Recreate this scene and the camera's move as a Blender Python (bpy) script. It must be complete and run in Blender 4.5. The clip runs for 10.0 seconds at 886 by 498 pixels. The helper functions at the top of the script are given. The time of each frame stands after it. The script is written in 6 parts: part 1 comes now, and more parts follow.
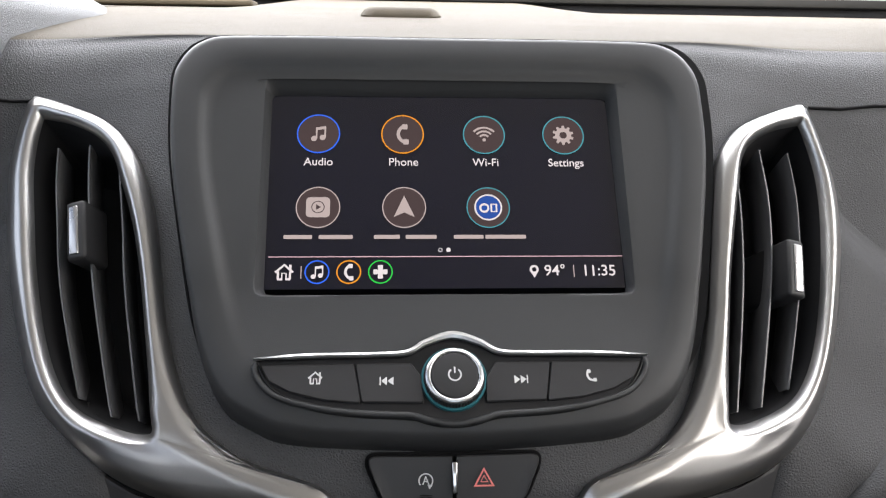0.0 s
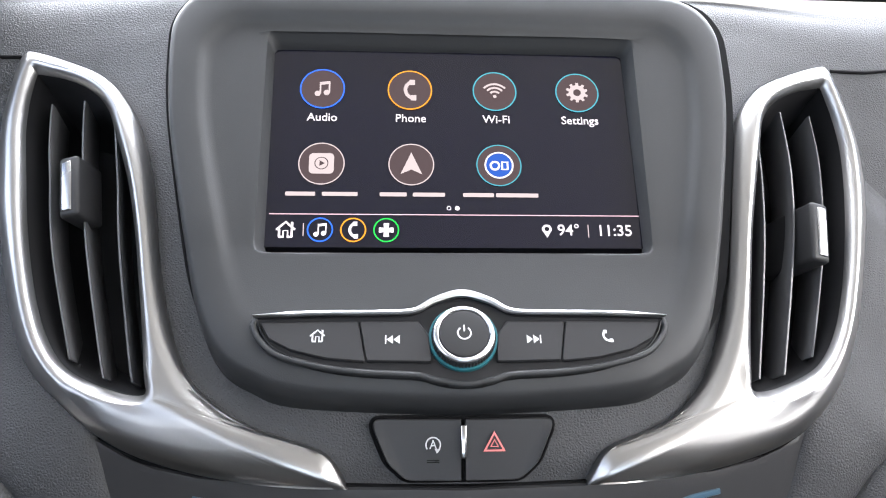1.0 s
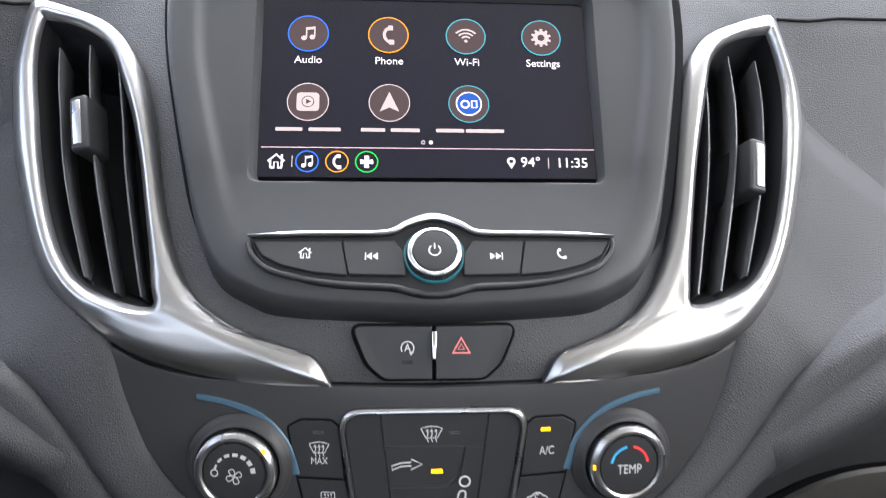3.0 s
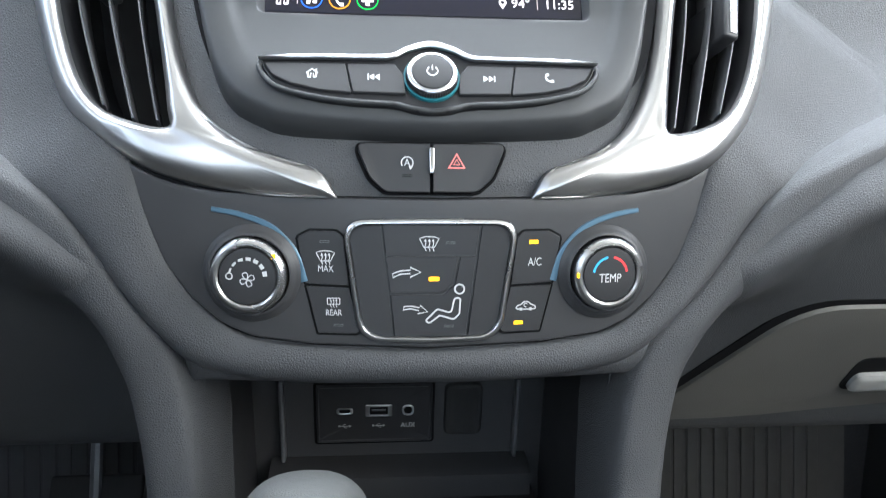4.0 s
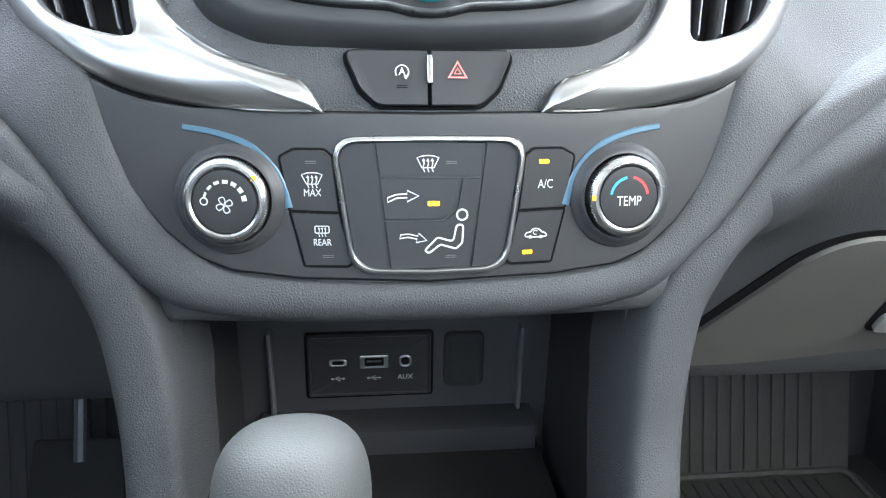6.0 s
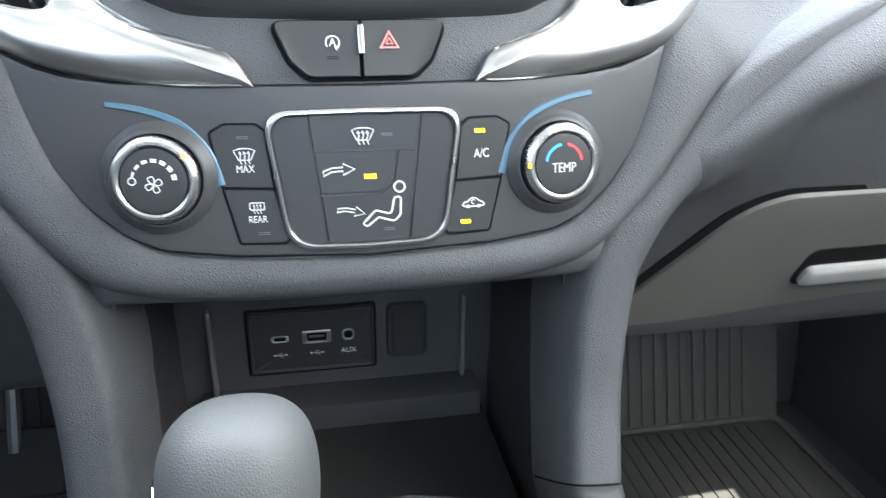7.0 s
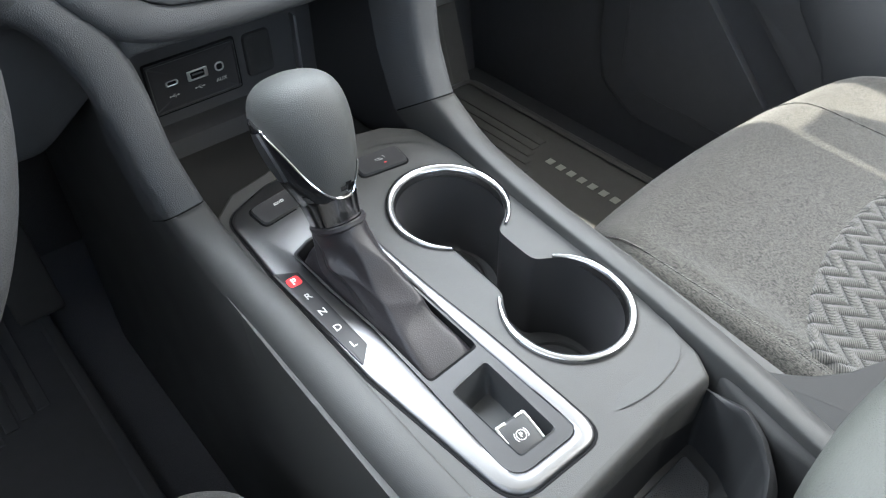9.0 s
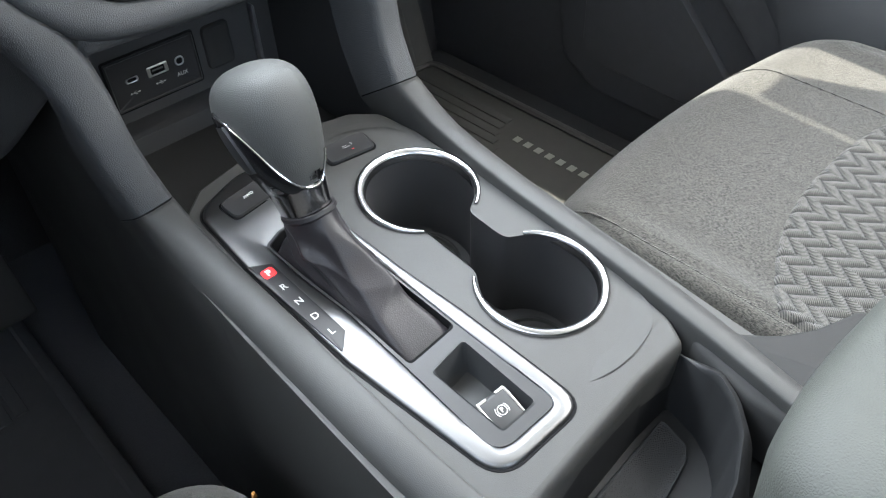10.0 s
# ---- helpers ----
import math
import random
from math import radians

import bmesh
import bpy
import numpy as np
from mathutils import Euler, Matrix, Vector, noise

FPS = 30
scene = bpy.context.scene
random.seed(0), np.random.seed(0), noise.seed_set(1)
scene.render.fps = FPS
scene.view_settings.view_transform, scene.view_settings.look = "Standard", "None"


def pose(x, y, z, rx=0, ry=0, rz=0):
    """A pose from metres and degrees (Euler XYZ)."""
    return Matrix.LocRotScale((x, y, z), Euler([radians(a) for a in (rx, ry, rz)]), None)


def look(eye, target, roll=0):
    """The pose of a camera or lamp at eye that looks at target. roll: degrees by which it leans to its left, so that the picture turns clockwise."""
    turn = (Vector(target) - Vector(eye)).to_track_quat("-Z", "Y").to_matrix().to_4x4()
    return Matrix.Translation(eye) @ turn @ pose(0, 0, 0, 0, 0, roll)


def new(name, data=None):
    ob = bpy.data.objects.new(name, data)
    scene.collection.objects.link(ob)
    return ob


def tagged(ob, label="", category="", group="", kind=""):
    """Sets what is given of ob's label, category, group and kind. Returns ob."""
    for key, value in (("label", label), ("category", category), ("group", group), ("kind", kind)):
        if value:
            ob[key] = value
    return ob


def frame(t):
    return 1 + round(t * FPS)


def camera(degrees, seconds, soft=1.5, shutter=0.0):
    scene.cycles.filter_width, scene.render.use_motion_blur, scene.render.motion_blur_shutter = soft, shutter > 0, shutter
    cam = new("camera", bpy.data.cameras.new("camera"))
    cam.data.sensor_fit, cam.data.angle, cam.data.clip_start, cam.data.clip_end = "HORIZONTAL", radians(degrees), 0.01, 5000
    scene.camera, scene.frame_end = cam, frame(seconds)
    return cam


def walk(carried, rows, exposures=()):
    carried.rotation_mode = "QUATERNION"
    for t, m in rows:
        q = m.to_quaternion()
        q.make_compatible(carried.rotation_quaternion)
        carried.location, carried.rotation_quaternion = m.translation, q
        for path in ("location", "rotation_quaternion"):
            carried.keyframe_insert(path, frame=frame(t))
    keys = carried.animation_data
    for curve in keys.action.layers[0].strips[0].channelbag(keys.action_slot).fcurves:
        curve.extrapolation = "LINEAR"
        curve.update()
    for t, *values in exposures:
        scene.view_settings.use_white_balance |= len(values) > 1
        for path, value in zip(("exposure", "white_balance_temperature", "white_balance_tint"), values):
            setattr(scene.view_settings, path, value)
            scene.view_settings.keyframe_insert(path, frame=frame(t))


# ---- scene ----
cam = camera(60.3, 10.0, soft=1.1, shutter=0.25)
PATH = [
    (0, (-0.021, -0.001, 0.818), (0.106, 1.932, 0.32), 0.8),
    (0.5, (-0.024, 0.009, 0.799), (0.1, 1.943, 0.305), 1.0),
    (1, (-0.023, 0.008, 0.795), (0.1, 1.945, 0.314), 1.1),
    (1.5, (-0.024, 0.005, 0.793), (0.102, 1.944, 0.319), 1.1),
    (2, (-0.024, 0.003, 0.792), (0.101, 1.944, 0.325), 1.1),
    (2.2, (-0.025, 0.004, 0.792), (0.103, 1.944, 0.324), 1.1),
    (3.3, (-0.015, -0.067, 0.791), (0.143, 1.831, 0.18), 1.3),
    (3.5, (-0.023, -0.087, 0.771), (0.164, 1.819, 0.194), 1.5),
    (4, (-0.025, -0.078, 0.733), (0.16, 1.807, 0.09), 1.7),
    (4.5, (-0.028, -0.06, 0.713), (0.163, 1.812, 0.036), 1.5),
    (5, (-0.027, -0.05, 0.703), (0.17, 1.817, 0.014), 1.3),
    (6.5, (-0.025, -0.051, 0.702), (0.191, 1.799, -0.028), 1.0),
    (7, (-0.025, -0.05, 0.703), (0.332, 1.753, -0.085), 0.9),
    (7.5, (-0.076, -0.045, 0.737), (0.494, 1.59, -0.265), -0.7),
    (7.7, (-0.113, -0.067, 0.752), (0.542, 1.488, -0.322), -0.3),
    (7.9, (-0.155, -0.1, 0.767), (0.581, 1.364, -0.381), -0.7),
    (8, (-0.174, -0.114, 0.772), (0.6, 1.302, -0.41), -0.2),
    (8.1, (-0.187, -0.13, 0.77), (0.613, 1.255, -0.43), -0.6),
    (8.3, (-0.212, -0.154, 0.77), (0.644, 1.141, -0.491), -0.3),
    (8.5, (-0.229, -0.169, 0.773), (0.68, 1.052, -0.524), 0.2),
    (9, (-0.241, -0.192, 0.773), (0.717, 0.953, -0.558), -0.7),
    (9.5, (-0.242, -0.193, 0.772), (0.741, 0.906, -0.579), -1.4),
    (10, (-0.243, -0.195, 0.776), (0.746, 0.881, -0.59), -2.1),
]
walk(cam, [(t, look(eye, target, roll)) for t, eye, target, roll in PATH],
     exposures=[(0, 0.85, 6700, 12), (0.3, 1.32, 6550, 12), (0.6, 1.66, 6400, 12), (2.2, 1.82, 6300, 12), (3.3, 1.76, 6300, 11), (3.6, 1.90, 6200, 9), (4.0, 2.24, 6050, 6), (4.5, 2.55, 6000, 5), (5.2, 2.75, 5950, 5), (6.5, 2.90, 6000, 5), (7.5, 2.94, 6050, 4), (8.0, 2.94, 6100, 4), (8.5, 2.80, 6150, 5), (10, 2.66, 6200, 6)])

# ---- world, sun, window light ----
world = bpy.data.worlds.new("daylight")
scene.world = world
world.use_nodes = True
wn = world.node_tree.nodes
sky = wn.new("ShaderNodeTexSky")
sky.sky_type, sky.sun_disc = "NISHITA", False
sky.sun_elevation, sky.sun_rotation = radians(53), radians(159)
world.node_tree.links.new(sky.outputs[0], wn["Background"].inputs[0])
wn["Background"].inputs[1].default_value = 0.12


def sun_light():
    lamp = bpy.data.lights.new("sun", "SUN")
    lamp.energy, lamp.angle, lamp.color = 4.2, radians(0.5), (1.0, 0.92, 0.78)
    ob = new("sun", lamp)
    ob.matrix_world = look((0.24, -0.59, 0.9), (0, 0, 0))
    ob.location = (2, -3, 5)


def window_light(name, eye, target, sx, sy, watts, colour):
    lamp = bpy.data.lights.new(name, "AREA")
    lamp.shape, lamp.size, lamp.size_y, lamp.energy, lamp.color = "RECTANGLE", sx, sy, watts, colour
    new(name, lamp).matrix_world = look(eye, target)


sun_light()
window_light("windshield_skylight", (0, 0.70, 1.10), (0, 0.285, 0.52), 1.30, 0.68, 21.0, (0.92, 0.945, 0.985))
window_light("driver_window_skylight", (-0.755, -0.30, 1.06), (0.1, -0.05, 0.70), 1.40, 0.40, 2.2, (0.87, 0.92, 1.0))
window_light("passenger_window_skylight", (0.765, -0.30, 1.06), (-0.1, -0.05, 0.55), 1.40, 0.40, 8.0, (1.0, 0.955, 0.89))
window_light("rear_window_skylight", (0, -1.5, 1.1), (0, 0.3, 0.6), 1.3, 0.45, 3.0, (0.80, 0.90, 1.0))

# ---- materials ----


def material(name, colour, rough=0.5, metal=0.0, var=0.15, scale=60.0, grain=0.0, grain_scale=900.0, leather=False, spec=0.5,
             coat=0.0, emit=None, strength=1.0, rough_var=0.08, depth=0.0006):
    m = bpy.data.materials.new(name)
    m.use_nodes = True
    nt = m.node_tree
    b = nt.nodes["Principled BSDF"]
    b.inputs["Roughness"].default_value = rough
    b.inputs["Metallic"].default_value = metal
    b.inputs["Specular IOR Level"].default_value = spec
    b.inputs["Coat Weight"].default_value = coat
    b.inputs["Base Color"].default_value = (*colour, 1)
    tc = nt.nodes.new("ShaderNodeTexCoord")
    if var:
        big = nt.nodes.new("ShaderNodeTexNoise")
        big.inputs["Scale"].default_value, big.inputs["Detail"].default_value = scale, 6
        nt.links.new(tc.outputs["Object"], big.inputs["Vector"])
        ramp = nt.nodes.new("ShaderNodeMix")
        ramp.data_type = "RGBA"
        ramp.inputs[6].default_value = (*[c * (1 - var) for c in colour], 1)
        ramp.inputs[7].default_value = (*[min(1, c * (1 + var)) for c in colour], 1)
        nt.links.new(big.outputs["Fac"], ramp.inputs[0])
        nt.links.new(ramp.outputs[2], b.inputs["Base Color"])
        rr = nt.nodes.new("ShaderNodeMapRange")
        rr.inputs[3].default_value, rr.inputs[4].default_value = max(0.02, rough - rough_var), min(1, rough + rough_var)
        fine = nt.nodes.new("ShaderNodeTexNoise")
        fine.inputs["Scale"].default_value, fine.inputs["Detail"].default_value = scale * 0.25, 8
        nt.links.new(tc.outputs["Object"], fine.inputs["Vector"])
        nt.links.new(fine.outputs["Fac"], rr.inputs[0])
        nt.links.new(rr.outputs[0], b.inputs["Roughness"])
    if grain:
        if leather:
            g = nt.nodes.new("ShaderNodeTexVoronoi")
            g.feature = "DISTANCE_TO_EDGE"
            warp = nt.nodes.new("ShaderNodeTexNoise")
            warp.inputs["Scale"].default_value = grain_scale * 0.6
            nt.links.new(tc.outputs["Object"], warp.inputs["Vector"])
            add = nt.nodes.new("ShaderNodeMix")
            add.data_type = "VECTOR"
            add.inputs[0].default_value = 0.35 / grain_scale
            nt.links.new(tc.outputs["Object"], add.inputs[4])
            nt.links.new(warp.outputs["Color"], add.inputs[5])
            nt.links.new(add.outputs[1], g.inputs["Vector"])
            out = g.outputs["Distance"]
        else:
            g = nt.nodes.new("ShaderNodeTexNoise")
            g.inputs["Detail"].default_value = 3
            nt.links.new(tc.outputs["Object"], g.inputs["Vector"])
            out = g.outputs["Fac"]
        g.inputs["Scale"].default_value = grain_scale
        bump = nt.nodes.new("ShaderNodeBump")
        bump.inputs["Strength"].default_value, bump.inputs["Distance"].default_value = grain, depth
        nt.links.new(out, bump.inputs["Height"])
        nt.links.new(bump.outputs["Normal"], b.inputs["Normal"])
    if emit:
        b.inputs["Emission Color"].default_value = (*emit, 1)
        b.inputs["Emission Strength"].default_value = strength
    return m


LEATHER = material("grained_dash_vinyl", (0.0435, 0.0445, 0.0465), 0.58, grain=0.8, grain_scale=780, leather=True, var=0.12, scale=30, spec=0.30, depth=0.0006)
# lighter, warmer than the dash: sunlight bounced off the mat put into the colour
GLOVE = material("bounce_lit_plastic", (0.080, 0.076, 0.069), 0.5, grain=0.35, grain_scale=700, leather=True, var=0.1, scale=30, spec=0.3)
PAD = material("dash_top_vinyl", (0.0470, 0.0392, 0.0275), 0.80, spec=0.15, grain=0.5, grain_scale=640, leather=True)
SATIN = material("satin_black_plastic", (0.0235, 0.0245, 0.0257), 0.52, grain=0.12, grain_scale=2500, var=0.08, spec=0.36)
PANEL = material("soft_black_panel", (0.031, 0.031, 0.0322), 0.45, spec=0.3, grain=0.1, grain_scale=2500, var=0.08)
BUTTON = material("button_black", (0.021, 0.021, 0.0222), 0.45, spec=0.3, grain=0.06, grain_scale=2500, var=0.08)
GLOSS = material("gloss_black", (0.006, 0.006, 0.007), 0.16, var=0.1)
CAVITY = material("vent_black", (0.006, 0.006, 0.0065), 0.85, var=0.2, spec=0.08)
BED = material("button_bed_black", (0.0125, 0.0125, 0.0135), 0.55, var=0.1, spec=0.25)
# console plastic made near black: the armrest's shade put into the colour
WELL = material("tray_shade_black", (0.0105, 0.0108, 0.0115), 0.55, var=0.15, spec=0.25, grain=0.2, grain_scale=1800)
DUCT = material("duct_black", (0.010, 0.010, 0.011), 0.5, var=0.2)
SLAT = material("vent_slat_plastic", (0.085, 0.085, 0.088), 0.36, var=0.1)
SILVER = material("satin_silver", (0.355, 0.351, 0.346), 0.33, 1.0, var=0.05, scale=40, rough_var=0.04)
CHROME = material("bright_chrome", (0.42, 0.42, 0.42), 0.13, 1.0, var=0.03, rough_var=0.03)
BRUSHED = material("knob_silver", (0.38, 0.38, 0.38), 0.28, 1.0, var=0.05)
RIM = material("cup_rim_chrome", (0.30, 0.30, 0.305), 0.26, 1.0, var=0.03, rough_var=0.03)
STRIP = material("satin_chrome", (0.55, 0.55, 0.55), 0.34, 1.0, var=0.03)
DARKCHROME = material("dark_chrome", (0.26, 0.255, 0.26), 0.16, 1.0, var=0.03)
TRIM = material("silver_console_trim", (0.135, 0.135, 0.138), 0.40, 1.0, var=0.04, rough_var=0.04)
TEAL = material("teal_ring", (0.012, 0.10, 0.12), 0.4, var=0.05)
BLUE_STRIP = material("blue_grey_trim", (0.0552, 0.1104, 0.1587), 0.4, 0.2, var=0.05)
CONSOLE = material("console_plastic", (0.0350, 0.0350, 0.0342), 0.50, spec=0.27, grain=0.3, grain_scale=1600, var=0.1)
BLACKOUT = material("black_glass_band", (0.006, 0.006, 0.006), 0.5, var=0.2)
RUBBER = material("black_rubber", (0.0207, 0.0207, 0.0207), 0.75, spec=0.2, grain=0.3, grain_scale=1200)
LINER = material("pimpled_rubber", (0.017, 0.017, 0.018), 0.6, spec=0.35, grain=1.0, grain_scale=700, leather=True, depth=0.0009)
KNOB_LEATHER = material("shift_knob_leather", (0.040, 0.041, 0.040), 0.60, spec=0.28, grain=0.45, grain_scale=900, leather=True, var=0.06)
RIM_LEATHER = material("wheel_leather", (0.030, 0.030, 0.031), 0.55, spec=0.35, grain=0.5, grain_scale=700, leather=True)
BOOT_LEATHER = material("boot_leather", (0.0165, 0.0150, 0.0165), 0.42, spec=0.25, grain=0.25, grain_scale=700, leather=True)


def woven(name, dark, light, zigzag=False):
    """Flecked woven cloth; with zigzag, sewn in chevron bands filled with fine slanted threads."""
    m = bpy.data.materials.new(name)
    m.use_nodes = True
    nt = m.node_tree
    b = nt.nodes["Principled BSDF"]
    b.inputs["Roughness"].default_value = 0.9
    b.inputs["Specular IOR Level"].default_value = 0.2
    b.inputs["Sheen Weight"].default_value = 0.15
    tc = nt.nodes.new("ShaderNodeTexCoord")

    def calc(op, a, c=None):
        n = nt.nodes.new("ShaderNodeMath")
        n.operation = op
        for k, v in enumerate((a, c)):
            if v is None:
                continue
            if isinstance(v, (int, float)):
                n.inputs[k].default_value = v
            else:
                nt.links.new(v, n.inputs[k])
        return n.outputs[0]

    def flecks(sx, sy, scale):
        mp = nt.nodes.new("ShaderNodeMapping")
        mp.inputs["Scale"].default_value = (sx, sy, 1)
        mp.inputs["Rotation"].default_value = (0, 0, radians(12))
        nt.links.new(tc.outputs["Object"], mp.inputs["Vector"])
        n = nt.nodes.new("ShaderNodeTexNoise")
        n.inputs["Scale"].default_value, n.inputs["Detail"].default_value = scale, 2
        nt.links.new(mp.outputs[0], n.inputs["Vector"])
        return n.outputs["Fac"]
    fine = flecks(1.0, 0.32, 1250)
    cross = flecks(0.4, 1.0, 950)
    height = calc("ADD", fine, calc("MULTIPLY", cross, 0.6))
    tone = calc("MULTIPLY", calc("SUBTRACT", height, 0.62), 3.3)
    if zigzag:
        sep = nt.nodes.new("ShaderNodeSeparateXYZ")
        nt.links.new(tc.outputs["Object"], sep.inputs[0])
        x, y = sep.outputs[0], sep.outputs[1]
        cell = calc("FRACT", calc("DIVIDE", x, 0.030))
        tri = calc("MULTIPLY", calc("ABSOLUTE", calc("SUBTRACT", cell, 0.5)), 2.0)
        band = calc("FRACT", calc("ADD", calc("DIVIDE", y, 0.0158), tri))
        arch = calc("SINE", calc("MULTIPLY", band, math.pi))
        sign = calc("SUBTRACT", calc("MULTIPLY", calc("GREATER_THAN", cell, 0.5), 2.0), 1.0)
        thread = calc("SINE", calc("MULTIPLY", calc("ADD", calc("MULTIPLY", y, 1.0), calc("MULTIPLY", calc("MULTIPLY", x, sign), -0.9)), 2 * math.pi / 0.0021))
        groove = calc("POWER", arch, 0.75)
        # tone sinks to dark in the grooves: the creases' shade put into the colour
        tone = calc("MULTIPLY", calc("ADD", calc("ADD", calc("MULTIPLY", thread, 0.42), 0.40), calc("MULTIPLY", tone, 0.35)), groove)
        height = calc("ADD", calc("MULTIPLY", groove, 2.2), calc("MULTIPLY", thread, 0.4))
    mix = nt.nodes.new("ShaderNodeMix")
    mix.data_type, mix.clamp_factor = "RGBA", True
    mix.inputs[6].default_value, mix.inputs[7].default_value = (*dark, 1), (*light, 1)
    nt.links.new(tone, mix.inputs[0])
    nt.links.new(mix.outputs[2], b.inputs["Base Color"])
    bump = nt.nodes.new("ShaderNodeBump")
    bump.inputs["Strength"].default_value, bump.inputs["Distance"].default_value = 0.8, 0.0007
    nt.links.new(height, bump.inputs["Height"])
    nt.links.new(bump.outputs["Normal"], b.inputs["Normal"])
    return m


FABRIC = woven("grey_woven_fabric", (0.010, 0.0096, 0.0090), (0.064, 0.0605, 0.0535))
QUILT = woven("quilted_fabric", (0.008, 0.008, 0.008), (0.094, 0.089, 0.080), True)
ARM = material("armrest_vinyl", (0.031, 0.033, 0.029), 0.66, spec=0.3, grain=0.5, grain_scale=650, leather=True)
CARPET = material("black_carpet", (0.04692, 0.04692, 0.05106), 0.95, grain=1.0, grain_scale=700, var=0.4, scale=500)
MAT = material("rubber_floor_mat", (0.066, 0.065, 0.062), 0.6, grain=0.4, grain_scale=900)
# the mat rubber again, darker: the driver footwell's shade put into the colour
DARK_MAT = material("footwell_shade_mat", (0.04968, 0.04968, 0.05106), 0.7, grain=0.4, grain_scale=900)
DOORTRIM = material("door_trim_vinyl", (0.05244, 0.05244, 0.0552), 0.5, grain=0.4, grain_scale=700, leather=True)
ROOFMAT = material("headliner_cloth", (0.45, 0.44, 0.42), 0.9, grain=0.5, grain_scale=900)
GROUNDMAT = material("pale_concrete", (0.36, 0.33, 0.28), 0.9, grain=0.5, grain_scale=40, scale=2)
PRINT = material("white_print", (0.46, 0.46, 0.46), 0.5, var=0)
RED_PRINT = material("red_print", (0.759, 0.0414, 0.0483), 0.4, var=0)
HAZARD_PRINT = material("pale_red_print", (0.62, 0.16, 0.15), 0.4, var=0)
BLUE_PRINT = material("blue_print", (0.0414, 0.345, 0.621), 0.4, var=0)
GREY_PRINT = material("grey_print", (0.414, 0.4002, 0.3864), 0.6, var=0)
AMBER = material("amber_lamp", (0.6, 0.3, 0.0), 0.4, var=0, emit=(1.0, 0.42, 0.0), strength=1.09)
LIT_PRINT = material("lit_print", (0.8, 0.5, 0.5), 0.4, var=0, emit=(1.0, 0.26, 0.28), strength=1.4)
RED_GLOW = material("red_glow", (0.6, 0.02, 0.02), 0.4, var=0, emit=(1.0, 0.015, 0.03), strength=0.14)
SCREEN = material("screen_glass", (0.004, 0.004, 0.010), 0.09, var=0.0, spec=0.44)
UI_WHITE = material("display_white", (0.006, 0.006, 0.007), 0.15, var=0, spec=0.15, emit=(1.0, 0.93, 0.95), strength=0.47)
UI_PINK = material("display_rule", (0.006, 0.006, 0.007), 0.15, var=0, spec=0.15, emit=(1.0, 0.66, 0.72), strength=0.446)
UI_DISC = material("display_disc", (0.006, 0.006, 0.007), 0.15, var=0, spec=0.15, emit=(0.085, 0.056, 0.056), strength=0.446)
UI_SOFT = material("display_glyph", (0.006, 0.006, 0.007), 0.15, var=0, spec=0.15, emit=(0.72, 0.6, 0.58), strength=0.41)
UI_BLUE = material("display_blue", (0.006, 0.006, 0.007), 0.15, var=0, spec=0.15, emit=(0.03, 0.16, 0.95), strength=0.558)
UI_ORANGE = material("display_orange", (0.006, 0.006, 0.007), 0.15, var=0, spec=0.15, emit=(1.0, 0.36, 0.02), strength=0.502)
UI_TEAL = material("display_teal", (0.006, 0.006, 0.007), 0.15, var=0, spec=0.15, emit=(0.08, 0.42, 0.5), strength=0.446)
UI_GREEN = material("display_green", (0.006, 0.006, 0.007), 0.15, var=0, spec=0.15, emit=(0.02, 0.65, 0.08), strength=0.502)
UI_DARKBLUE = material("display_deep_blue", (0.006, 0.006, 0.007), 0.15, var=0, spec=0.15, emit=(0.02, 0.09, 0.42), strength=0.502)

# ---- mesh helpers ----


def part(name, bm, mat_, parent=None, label="", smooth=True, angle=40):
    bmesh.ops.recalc_face_normals(bm, faces=bm.faces[:]) if len(bm.faces) < 60000 else None
    me = bpy.data.meshes.new(name)
    bm.to_mesh(me)
    bm.free()
    me.materials.append(mat_)
    if smooth:
        me.shade_smooth()
        me.set_sharp_from_angle(angle=radians(angle))
    ob = new(name, me)
    if parent:
        ob.parent = parent
    if label:
        ob["label"] = label
    return ob


def thing(name, label, category, kind="", group=""):
    ob = new(name)
    ob.empty_display_size = 0.02
    ob.location = (0, 0, 0)
    return tagged(ob, label, category, group, kind)


def loft(loops, cap_start=False, cap_end=False, closed=True, bm=None):
    bm = bm or bmesh.new()
    rows = [[bm.verts.new(p) for p in lp] for lp in loops]
    n = len(rows[0])
    for a, b in zip(rows, rows[1:]):
        for i in range(n if closed else n - 1):
            j = (i + 1) % n
            bm.faces.new((a[i], a[j], b[j], b[i]))
    for flag, row in ((cap_start, rows[0]), (cap_end, rows[-1])):
        if flag:
            mid = sum((v.co for v in row), Vector()) / n
            c = bm.verts.new(mid)
            for i in range(n):
                bm.faces.new((row[i], row[(i + 1) % n], c))
    return bm


def crom(pts, k=6, closed=True):
    """Catmull-Rom through the points, k steps a span."""
    out, n = [], len(pts)
    pts = [Vector(p) for p in pts]
    for i in range(n if closed else n - 1):
        p1, p2 = pts[i], pts[(i + 1) % n]
        p0 = pts[i - 1] if closed or i else p1
        p3 = pts[(i + 2) % n] if closed or i + 2 < n else p2
        for s in range(k):
            t = s / k
            out.append(0.5 * (2 * p1 + (p2 - p0) * t + (2 * p0 - 5 * p1 + 4 * p2 - p3) * t * t + (3 * p1 - p0 - 3 * p2 + p3) * t ** 3))
    if not closed:
        out.append(pts[-1])
    return out


